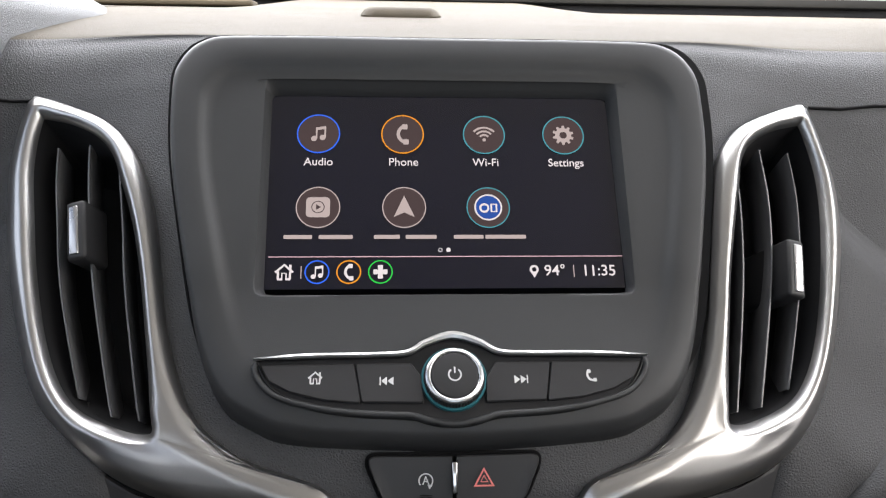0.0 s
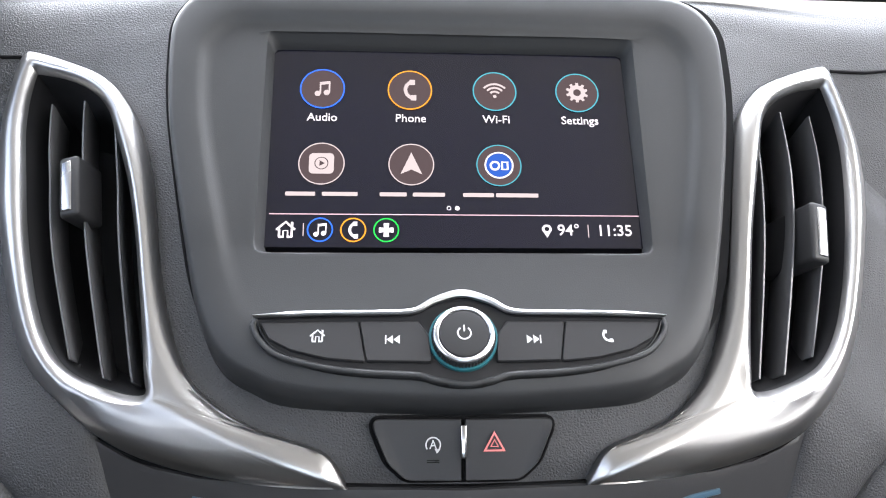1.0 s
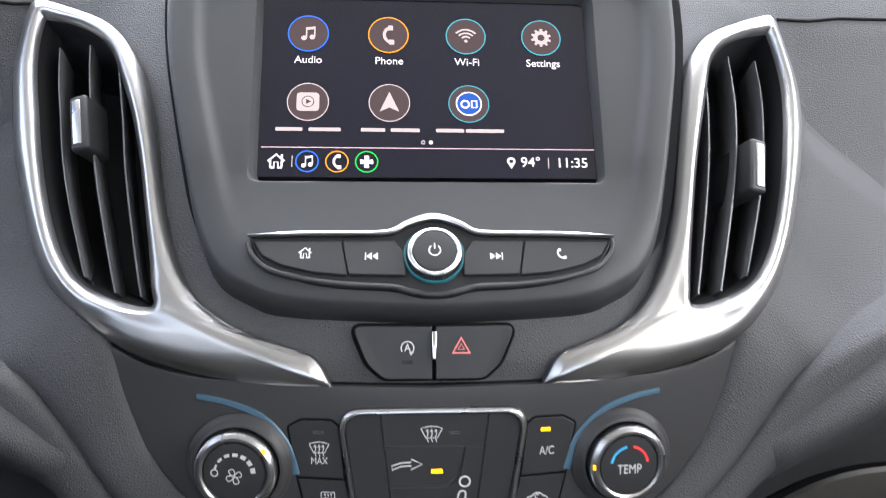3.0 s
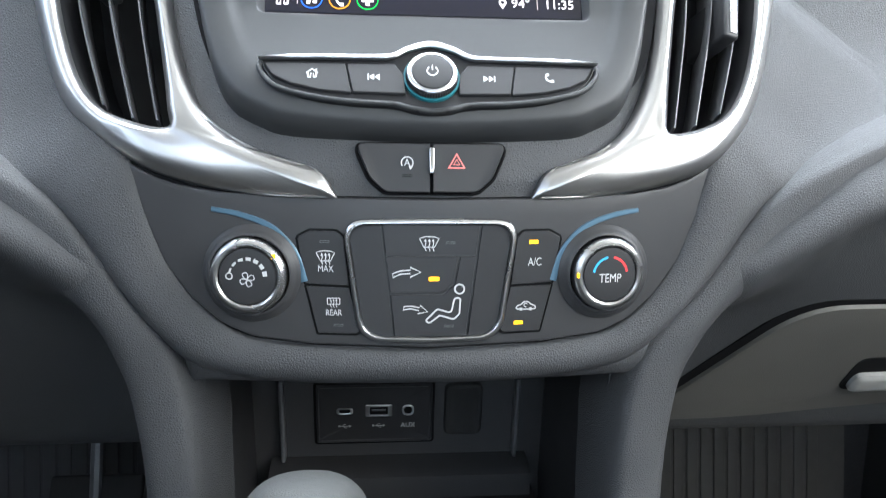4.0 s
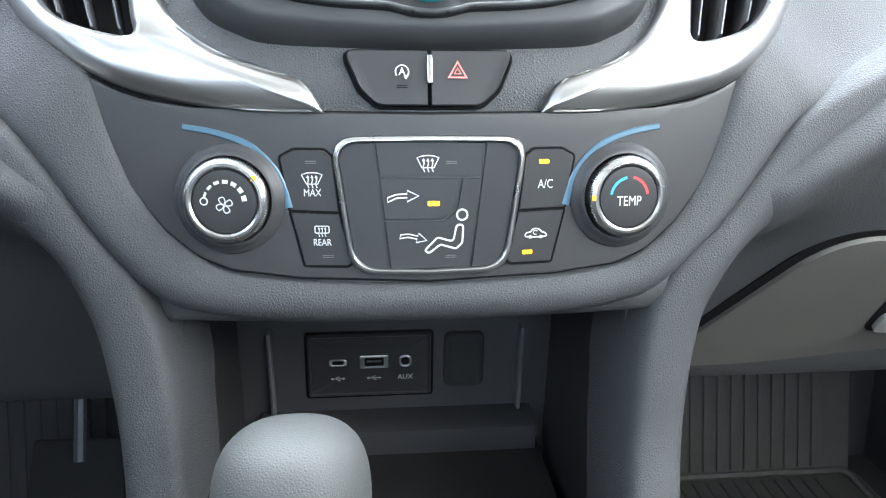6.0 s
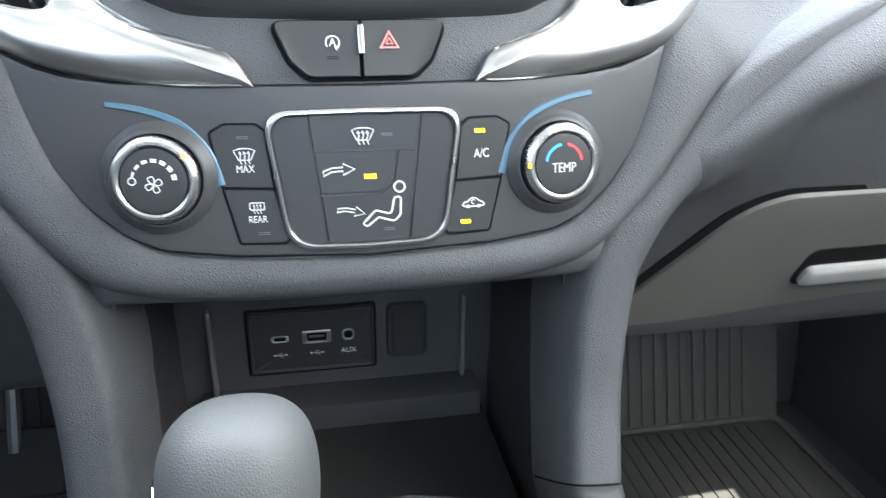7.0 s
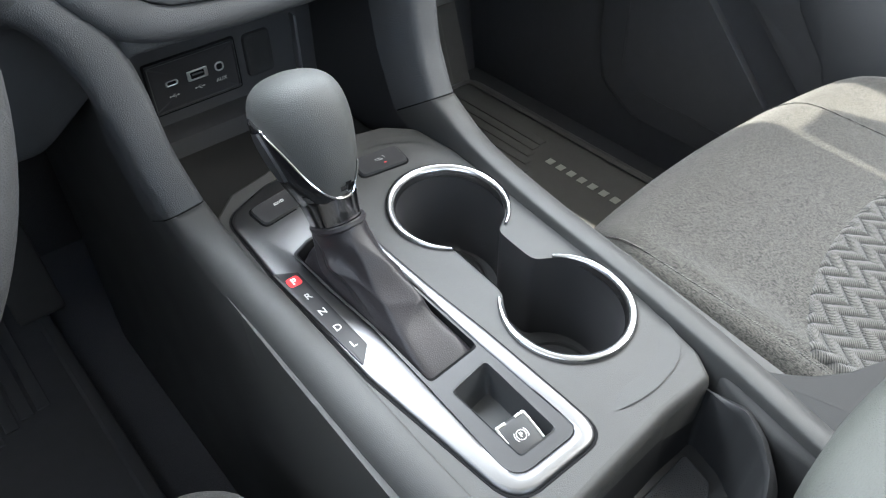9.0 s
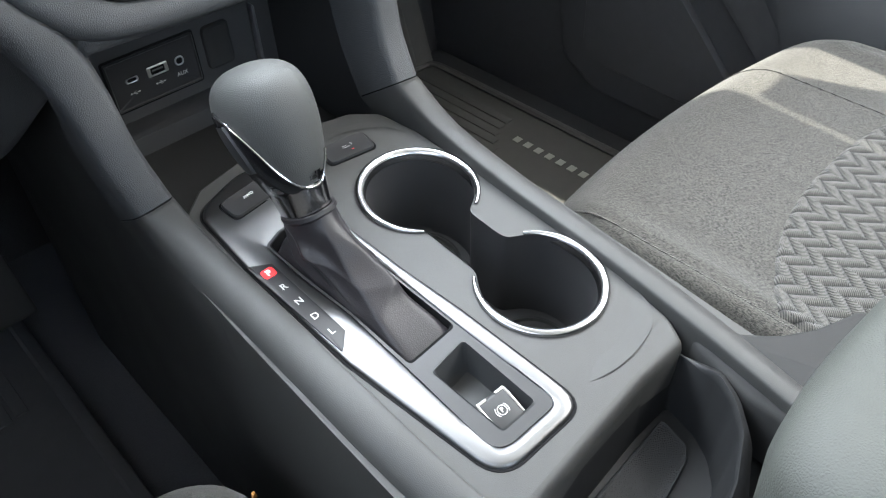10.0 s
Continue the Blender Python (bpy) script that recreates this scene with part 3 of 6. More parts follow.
def glyph_note(s):
    bm = flat_poly(circle(0.20 * s, 14, (-0.30 * s, -0.38 * s)))
    flat_poly(circle(0.20 * s, 14, (0.28 * s, -0.30 * s)), bm)
    flat_line([(-0.13 * s, -0.38 * s), (-0.13 * s, 0.42 * s)], 0.11 * s, bm)
    flat_line([(0.45 * s, -0.30 * s), (0.45 * s, 0.5 * s)], 0.11 * s, bm)
    flat_line([(-0.18 * s, 0.36 * s), (0.5 * s, 0.46 * s)], 0.22 * s, bm)
    return bm


def glyph_phone(s, tilt=4):
    bm = flat_line(circle(0.55 * s, 14, (0.30 * s, 0), 110 + tilt, 250 + tilt), 0.2 * s)
    a, b = radians(110 + tilt), radians(250 + tilt)
    for q in (a, b):
        c = (0.30 * s + 0.52 * s * math.cos(q), 0.52 * s * math.sin(q))
        flat_poly(rpoly([(c[0] - 0.12 * s, c[1] - 0.17 * s), (c[0] + 0.2 * s, c[1] - 0.17 * s), (c[0] + 0.2 * s, c[1] + 0.17 * s), (c[0] - 0.12 * s, c[1] + 0.17 * s)], 0.05 * s, 3), bm)
    return bm


def glyph_wifi(s):
    bm = flat_poly(circle(0.13 * s, 14, (0, -0.42 * s)))
    for r in (0.42, 0.72, 1.02):
        flat_line(circle(r * s, 16, (0, -0.45 * s), 42, 138), 0.15 * s, bm)
    return bm


def glyph_gear(s):
    outer, inner = [], []
    for k in range(80):
        a = 2 * math.pi * k / 80
        r = 0.66 * s if k % 8 in (2, 3, 4, 5) else 0.50 * s
        outer.append((r * math.cos(a), r * math.sin(a), 0))
        inner.append((0.23 * s * math.cos(a), 0.23 * s * math.sin(a), 0))
    return loft([inner, outer])


def glyph_home(s, w=0.13):
    bm = flat_line([(-0.62 * s, -0.02 * s), (0, 0.55 * s), (0.62 * s, -0.02 * s)], w * 1.3 * s)
    flat_line([(-0.42 * s, 0.05 * s), (-0.42 * s, -0.52 * s)], w * 1.2 * s, bm)
    flat_line([(0.42 * s, 0.05 * s), (0.42 * s, -0.52 * s)], w * 1.2 * s, bm)
    flat_line([(-0.46 * s, -0.52 * s), (-0.1 * s, -0.52 * s)], w * s * 1.2, bm)
    flat_line([(0.46 * s, -0.52 * s), (0.1 * s, -0.52 * s)], w * s * 1.2, bm)
    flat_line([(-0.15 * s, -0.55 * s), (-0.15 * s, -0.08 * s), (0.15 * s, -0.08 * s), (0.15 * s, -0.55 * s)], w * 0.8 * s, bm)
    flat_line([(0.42 * s, 0.2 * s), (0.42 * s, 0.55 * s)], w * 1.3 * s, bm)
    return bm


def glyph_skip(s, d):
    bm = bmesh.new()
    for k in (-0.5, 0.12):
        flat_poly([(d * k * s, 0.42 * s), (d * (k + 0.58) * s, 0), (d * k * s, -0.42 * s)], bm)
    flat_line([(d * 0.78 * s, 0.42 * s), (d * 0.78 * s, -0.42 * s)], 0.12 * s, bm)
    return bm


def infotainment():
    unit = thing("infotainment_unit", "satin black infotainment unit with lit touchscreen, set in the dashboard", "car display")
    n = 288
    c = (0.0, 0.755)
    outer = by_angle(crom(HOUSE, 8), c, n)
    hole = by_angle(rpoly([(-0.0806, 0.8060), (0.0794, 0.8060), (0.0786, 0.7212), (-0.0806, 0.7212)], 0.0034, 5), c, n)
    hole_in = by_angle(rpoly([(-0.0783, 0.8018), (0.0757, 0.8018), (0.0768, 0.7232), (-0.0776, 0.7232)], 0.0015, 4), c, n)

    def inset(d):
        return [(x - (x - c[0]) * d / 0.11, z - (z - c[1]) * d / 0.075) for x, z in outer]

    def mixl(a, b, t):
        return [(p[0] * (1 - t) + q[0] * t, p[1] * (1 - t) + q[1] * t) for p, q in zip(a, b)]
    rings = (
        (inset(-0.0005), -0.03), (outer, -0.010), (inset(0.0003), 0.0006), (inset(0.0009), 0.0026), (inset(0.0018), 0.0036), (inset(0.0032), 0.0040), (inset(0.0085), 0.0038),
        (inset(0.0112), 0.0036), (inset(0.0126), 0.0031), (inset(0.0142), 0.0019), (inset(0.0158), 0.0009), (inset(0.0176), 0.0005), (mixl(inset(0.020), hole, 0.3), 0.0003), (mixl(inset(0.020), hole, 0.6), 0.0001), (mixl(inset(0.020), hole, 0.9), 0.0),
        (hole, -0.0002), (mixl(hole, hole_in, 0.12), -0.0012), (mixl(hole, hole_in, 0.5), -0.0034), (mixl(hole, hole_in, 0.92), -0.0066), (hole_in, -0.0082))
    # the raised flange runs out towards the bottom, where the face rounds off instead
    low = (-0.03, -0.013, -0.0095, -0.0070, -0.0046, -0.0028, -0.0018)
    loops = []
    for r, (lp, o) in enumerate(rings):
        row = []
        for (x, z), (_, zo) in zip(lp, outer):
            w = smooth01((zo - 0.686) / 0.045)
            row.append(on_house(x, z, o * w + (low[r] if r < len(low) else min(o, -0.0013)) * (1 - w)))
        loops.append(row)
    # black sheet laid on the dash draws the gap's shadow line round the housing
    part("housing_gap_shade", loft([[on_dash(x * (kr if x > 0 else kl), 0.747 + (z - 0.747) * kz, 0.0008) for x, z in outer] for kl, kr, kz in ((1.038, 1.078, 1.006), (0.95, 0.95, 0.95))]), CAVITY, unit)
    housing = part("housing", loft(loops), SATIN, unit, "satin black plastic bezel", angle=50)
    scr = part("screen", flat_poly([(-0.0792, -0.049), (0.0785, -0.049), (0.0785, 0.049), (-0.0792, 0.049)]), SCREEN, unit, "lit touchscreen with a menu of app icons")
    scr.data.transform(screen_frame(0, 0.766, -0.0073))

    def ui(name, bm, mat_, u, z, lift=0.0002):
        return part(name, xform(bm, screen_frame(u, z + 0.0039, -0.0073 + lift)), mat_, scr, smooth=False)
    R = 0.0094
    top = [(-0.0570, "Audio", UI_BLUE, lambda: glyph_note(0.0066)), (-0.0192, "Phone", UI_ORANGE, lambda: glyph_phone(0.0078)),
           (0.0179, "Wi-Fi", UI_TEAL, lambda: glyph_wifi(0.0062)), (0.0545, "Settings", UI_TEAL, lambda: glyph_gear(0.0074))]
    for u, text, ring, g in top:
        ui("icon_disc", flat_poly(circle(R, 48)), UI_DISC, u, 0.7819)
        ui("icon_ring", flat_line(circle(R, 48), 0.0006, closed=True), ring, u, 0.7819, 0.0004)
        ui("icon_glyph", g(), UI_SOFT, u, 0.7819, 0.0005)
        part("caption", words(text, 0.0053, screen_frame(u + 0.0003, 0.7741, -0.0070), 0.00002), UI_WHITE, scr, smooth=False)
    for u, ring, wbar, kind in ((-0.0562, UI_SOFT, 0.0305, 0), (-0.0187, UI_SOFT, 0.028, 1), (0.0184, UI_TEAL, 0.0325, 2)):
        ui("icon_disc", flat_poly(circle(R, 48)), UI_DISC, u, 0.7520)
        ui("icon_ring", flat_line(circle(R, 48), 0.0005, closed=True), ring, u, 0.7520, 0.0004)
        if kind == 0:
            ui("icon_glyph", flat_poly(rpoly([(-0.0052, -0.0047), (0.0052, -0.0047), (0.0052, 0.0047), (-0.0052, 0.0047)], 0.002)), UI_SOFT, u, 0.7520, 0.0005)
            ui("icon_mark", flat_line(circle(0.0027, 24), 0.0004, closed=True), UI_DISC, u, 0.7520, 0.0007)
            ui("icon_mark", flat_poly([(-0.0008, 0.0013), (0.0014, 0), (-0.0008, -0.0013)]), UI_DISC, u, 0.7520, 0.0007)
        elif kind == 1:
            ui("icon_glyph", flat_poly([(0, 0.0056), (0.0046, -0.0046), (0, -0.0024)]), UI_SOFT, u, 0.7520, 0.0005)
            ui("icon_glyph", flat_poly([(0, 0.0056), (0, -0.0024), (-0.0046, -0.0046)]), UI_SOFT, u, 0.7520, 0.0005)
        else:
            ui("icon_glyph", flat_poly(circle(0.0062, 40)), UI_WHITE, u, 0.7520, 0.0005)
            ui("icon_mark", flat_poly(circle(0.0055, 40)), UI_DARKBLUE, u, 0.7520, 0.0006)
            ui("icon_mark", flat_line(circle(0.0018, 20, (-0.0018, -0.0004)), 0.0009, closed=True), UI_WHITE, u, 0.7520, 0.0008)
            ui("icon_mark", flat_line([(0.0013, -0.0021), (0.0013, 0.0013), (0.0036, 0.0013), (0.0036, -0.0021)], 0.0009, closed=True), UI_WHITE, u, 0.7520, 0.0008)
        bars = ((-0.27, 0.40), (0.26, 0.48)) if kind != 2 else ((-0.28, 0.40), (0.22, 0.55))
        for mid, ww in bars:
            ui("caption_bar", flat_poly(rpoly([(wbar * (mid - ww / 2), -0.0009), (wbar * (mid + ww / 2), -0.0009), (wbar * (mid + ww / 2), 0.0009), (wbar * (mid - ww / 2), 0.0009)], 0.0004, 3)),
               UI_SOFT, u, 0.7405, 0.0003)
    ui("rule", flat_poly([(-0.0765, -0.0002), (0.0765, -0.0002), (0.0765, 0.0002), (-0.0765, 0.0002)]), UI_PINK, 0, 0.7330)
    ui("page_dot", flat_poly(circle(0.0010, 16)), UI_WHITE, 0.0003, 0.7355)
    ui("page_dot", flat_line(circle(0.0008, 16), 0.0003, closed=True), UI_WHITE, -0.0032, 0.7355)
    z = 0.7273
    ui("home_glyph", glyph_home(0.0060), UI_WHITE, -0.0696, z)
    ui("divider", flat_poly([(-0.0002, -0.0028), (0.0002, -0.0028), (0.0002, 0.0028), (-0.0002, 0.0028)]), UI_SOFT, -0.0625, z)
    for u, ring, g in ((-0.0558, UI_BLUE, glyph_note(0.0052)), (-0.0424, UI_ORANGE, glyph_phone(0.0056)), (-0.0290, UI_GREEN, None)):
        ui("shortcut_ring", flat_line(circle(0.0050, 40), 0.0006, closed=True), ring, u, z)
        if g is None:
            g = bmesh.new()
            for a in range(4):
                ca, sa = math.cos(a * math.pi / 2), math.sin(a * math.pi / 2)
                flat_poly(rpoly([(x * ca - y * sa, x * sa + y * ca) for x, y in ((0.0005, -0.0009), (0.0030, -0.0012), (0.0030, 0.0012), (0.0005, 0.0009))], 0.0004, 2), g)
            flat_poly(rpoly([(-0.0008, -0.0008), (0.0008, -0.0008), (0.0008, 0.0008), (-0.0008, 0.0008)], 0.0002, 2), g)
        ui("shortcut_glyph", g, UI_WHITE, u, z)
    pin = flat_line(circle(0.0015, 20, (0, 0.0008)), 0.0010, closed=True)
    flat_poly([(-0.0018, 0.0002), (0, -0.0030), (0.0018, 0.0002), (0, -0.0010)], pin)
    ui("pin_glyph", pin, UI_WHITE, 0.0372, z)
    part("temperature", words("94°", 0.0068, screen_frame(0.0462, z + 0.0040, -0.0070), 0.00003), UI_WHITE, scr, smooth=False)
    ui("divider", flat_poly([(-0.0002, -0.0028), (0.0002, -0.0028), (0.0002, 0.0028), (-0.0002, 0.0028)]), UI_SOFT, 0.0545, z)
    part("clock", words("11:35", 0.0068, screen_frame(0.0655, z + 0.0039, -0.0070), 0.00003), UI_WHITE, scr, smooth=False)

    # button bar
    def bar(u, z, off=0.0):
        return on_house(u, z - 0.0013, off)
    low = crom([(-0.0745, 0.7005), (-0.0715, 0.6965), (-0.066, 0.6930), (-0.053, 0.6897), (-0.036, 0.6880), (-0.014, 0.6873), (0.0, 0.6868), (0.014, 0.6873), (0.036, 0.6880),
                (0.053, 0.6897), (0.066, 0.6930), (0.0715, 0.6965), (0.0745, 0.7005)], 4, closed=False)
    upper = crom([(0.0745, 0.7010), (0.055, 0.7014), (0.030, 0.7016), (0.018, 0.7020), (0.010, 0.7048), (0.0, 0.7065), (-0.010, 0.7048), (-0.018, 0.7020),
                  (-0.030, 0.7016), (-0.055, 0.7014), (-0.0745, 0.7010)], 4, closed=False)
    part("button_bed", plate([(p[0] * 1.035, 0.6965 + (p[1] - 0.6965) * (1.30 if p[1] < 0.7003 else 1.15) - (0.0018 * math.exp(-(p[0] / 0.0125) ** 4) if p[1] < 0.7 else 0)) for p in low + upper], ((0, -0.002), (0, 0.0006), (0.0003, 0.0014), (0.0008, 0.0016), (0.0012, 0.0008)), 0.0,
                             place=bar), BED, unit, "dark groove of the buttons")
    loops = []
    for k in range(8):
        a = 2 * math.pi * k / 8
        loops.append((0.0006 * math.cos(a), 0.0009 * math.sin(a)))
    rail = crom([(-0.0775, 0.7010), (-0.055, 0.7018), (-0.030, 0.7020), (-0.018, 0.7026), (-0.0105, 0.7056), (0.0, 0.7078), (0.0105, 0.7056), (0.018, 0.7026),
                 (0.030, 0.7020), (0.055, 0.7018), (0.0775, 0.7010)], 8, closed=False)
    part("chrome_strip", sweep([bar(p[0], p[1] + 0.0006, 0.0026) for p in rail], [(a * 2.3, b * 1.7) for a, b in loops], [((0.78 + 0.45 * math.exp(-(p[0] / 0.014) ** 2)) * min(1, 0.35 + (0.0775 - abs(p[0])) / 0.02), 1) for p in rail], up=(0, 0.545, 0.838)), STRIP, unit, "bright chrome strip over the buttons")

    rim = crom([(-0.0768, 0.7012), (-0.0772, 0.6992), (-0.0748, 0.6955), (-0.068, 0.6912), (-0.053, 0.6880), (-0.036, 0.6862), (-0.0175, 0.6854), (-0.0105, 0.6840), (0.0, 0.6828), (0.0105, 0.6840), (0.0175, 0.6854), (0.036, 0.6862), (0.053, 0.6880),
                (0.068, 0.6912), (0.0748, 0.6955), (0.0772, 0.6992), (0.0768, 0.7012)], 6, closed=False)
    part("lower_rim", sweep([bar(p[0], p[1], 0.0002) for p in rim], [(0.0013 * math.cos(a), 0.0015 * math.sin(a)) for a in np.linspace(0, 6.283, 12, endpoint=False)], up=(0, 0.545, 0.838)), SATIN, unit, "soft rounded lip of the groove")
    shapes = {
        "home_button": [(-0.0752, 0.7000), (-0.0388, 0.7002), (-0.0358, 0.6884), (-0.050, 0.6894), (-0.0630, 0.6918), (-0.0712, 0.6950)],
        "back_button": [(-0.0385, 0.7002), (-0.0165, 0.7002), (-0.0125, 0.6960), (-0.0118, 0.6883), (-0.0356, 0.6887)],
        "forward_button": [(0.0385, 0.7002), (0.0165, 0.7002), (0.0125, 0.6960), (0.0118, 0.6883), (0.0356, 0.6887)],
        "call_button": [(0.0752, 0.7000), (0.0388, 0.7002), (0.0358, 0.6884), (0.050, 0.6894), (0.0630, 0.6918), (0.0712, 0.6950)]}
    marks = {"home_button": (-0.0535, 0.6958, glyph_home(0.0042)), "back_button": (-0.0255, 0.6947, glyph_skip(0.0040, -1)),
             "forward_button": (0.0255, 0.6947, glyph_skip(0.0040, 1)), "call_button": (0.0535, 0.6958, glyph_phone(0.0042, 30))}
    for nm, pts in shapes.items():
        b = part(nm, key(rpoly(pts, 0.0009, 3), ((0.0001, 0.0), (0.0001, 0.0021), (0.0004, 0.0026)), bar), BUTTON, unit, angle=18)
        u, z, gl = marks[nm]
        part("symbol", xform(gl, screen_frame(u, z - 0.0013, 0.0028)), PRINT, b, "white printed symbol", smooth=False)
    # volume knob
    m = screen_frame(0.0, 0.6940, 0.0) @ Matrix.Diagonal((0.99, 0.99, 0.52, 1))
    knob = part("volume_knob", xform(loft([[(r * math.cos(a), r * math.sin(a), h) for a in np.linspace(0, 2 * math.pi, 72, endpoint=False)] for r, h in
                                           ((0.0130, -0.002), (0.0130, 0.0040), (0.0128, 0.0046), (0.0118, 0.0046))]), m), TEAL, unit, "power and volume knob with a teal base ring")
    kn = []
    for k in range(120):
        r = 0.0120 + (0.00025 if k % 2 else -0.00015)
        kn.append((r, 2 * math.pi * k / 120))
    part("knurled_skirt", xform(loft([[(r * s * math.cos(a), r * s * math.sin(a), h) for r, a in kn] for s, h in ((1.0, 0.0), (0.98, 0.008), (0.93, 0.0095))]), m), BUTTON, knob)
    part("chrome_ring", xform(loft([[(r * math.cos(a), r * math.sin(a), h) for a in np.linspace(0, 2 * math.pi, 72, endpoint=False)] for r, h in
                                    ((0.0115, 0.0085), (0.0114, 0.0110), (0.0108, 0.0121), (0.0099, 0.0125), (0.0093, 0.0119), (0.0091, 0.0110))]), m), BRUSHED, knob, "bright chrome ring")
    part("cap", xform(loft([[(r * math.cos(a), r * math.sin(a), h) for a in np.linspace(0, 2 * math.pi, 72, endpoint=False)] for r, h in
                            ((0.0094, 0.0105), (0.0090, 0.0124), (0.0080, 0.0127), (0.003, 0.0129))], cap_end=True), m), BUTTON, knob)
    p = flat_line(circle(0.0024, 24, a0=125, a1=415), 0.0006)
    flat_line([(0, 0.0006), (0, 0.0032)], 0.0006, p)
    part("power_symbol", xform(p, m @ pose(0, 0, 0.0131)), PRINT, knob, smooth=False)


infotainment()

# ---- air vents ----


def air_vent(s):
    vent = thing("air_vent", "tall dashboard air vent in a satin silver frame", "air vent", group="centre air vents")
    out = [Vector((x, z)) for x, z in vent_outline(s, crom(V_OUT, 6), 1)]
    inn = [Vector((x, z)) for x, z in vent_outline(s, crom(V_IN, 6), 0)]
    # a rounded band: it rolls off to both edges, with a soft ridge round the opening where it widens into the tail
    oa, ia = np.array([tuple(v) for v in out]), np.array([tuple(v) for v in inn])

    def height(x, z, wide):
        do = float(np.min(np.hypot(oa[:, 0] - x, oa[:, 1] - z)))
        di = float(np.min(np.hypot(ia[:, 0] - x, ia[:, 1] - z)))
        roll = (1 - (1 - min(do / 0.0085, 1)) ** 2.2) * (1 - (1 - min(di / 0.0050, 1)) ** 2.2)
        return 0.0002 + 0.0056 * roll + 0.0011 * wide * math.exp(-((di - 0.0042) / 0.0022) ** 2)
    loops = [[on_dash(s * p.x, p.y, -0.006) for p in out]]
    for k, d in ((1, 0.0), (1, 0.0006), (1, 0.0015), (1, 0.0028), (1, 0.0045), (1, 0.0065), (0.7, 0), (0.5, 0), (0.3, 0), (0, 0.0072), (0, 0.0058), (0, 0.0044), (0, 0.0032), (0, 0.0020), (0, 0.0010), (0, 0.0003), (0, 0.0)):
        row = []
        for a, b in zip(out, inn):
            gap = (a - b).length
            f = 1 - min(d / gap, 0.52 * d / 0.0065) if k == 1 else min(d / gap, 0.46 * d / 0.0072) if k == 0 else 0
            if 0 < k < 1:
                lo, hi = min(0.0072 / gap, 0.46), 1 - min(0.0065 / gap, 0.52)
                f = lo + (hi - lo) * k
            q = b + (a - b) * f
            row.append(on_dash(s * q.x, q.y, height(q.x, q.y, smooth01((gap - 0.0135) / 0.010))))
        loops.append(row)
    part("frame", loft(loops), SILVER, vent, "satin silver frame", angle=60)
    c = (0.150, 0.728)

    def shrink(k):
        return [(c[0] + (p.x - c[0]) * k, c[1] + (p.y - c[1]) * k) for p in inn]
    part("duct", loft([[on_dash(s * x, z, o) for x, z in shrink(k)] for k, o in ((1.0, 0.0004), (0.992, -0.004), (0.985, -0.011), (0.96, -0.014), (0.93, -0.022), (0.85, -0.055))], cap_end=True), DUCT, vent, "black duct")
    for line in (((0.1505, 0.680), (0.1663, 0.720), (0.1728, 0.752), (0.1725, 0.775)), ((0.1355, 0.675), (0.1509, 0.722), (0.1565, 0.752), (0.1562, 0.777)), ((0.1235, 0.6745), (0.1355, 0.720), (0.1402, 0.748), (0.1415, 0.769))):
        rows = []
        for p in vent_outline(s, crom(line, 7, closed=False), 0):
            x, z = p
            e = 0.0009
            rows.append([on_dash(s * (x + dx), z, o) for dx, o in ((-e, -0.0065), (-0.4 * e, -0.0052), (0.4 * e, -0.0052), (e, -0.0065), (e + 0.004, -0.032), (0.004, -0.033), (-e + 0.004, -0.032))])
        part("slat", loft(rows, True, True), SLAT, vent)
    x, z = (0.1590, 0.7240) if s > 0 else (0.1614, 0.7395)
    m = dash_frame(s * x, z, 0.0, turn=-s * 9)
    tab = part("tab", xform(box(-0.0046, 0.0046, -0.0140, 0.0140, -0.030 if s > 0 else -0.015, 0.003, 0.0018), m), BUTTON, vent, "black slider tab")
    part("tab_strip", xform(box(-0.0022, 0.0022, -0.0115, 0.0115, 0.0025, 0.0037, 0.0006), m @ pose(s * 0.0006, 0, 0)), BRUSHED, tab, "bright strip on the tab")


air_vent(1)
air_vent(-1)

# ---- hazard switch panel ----


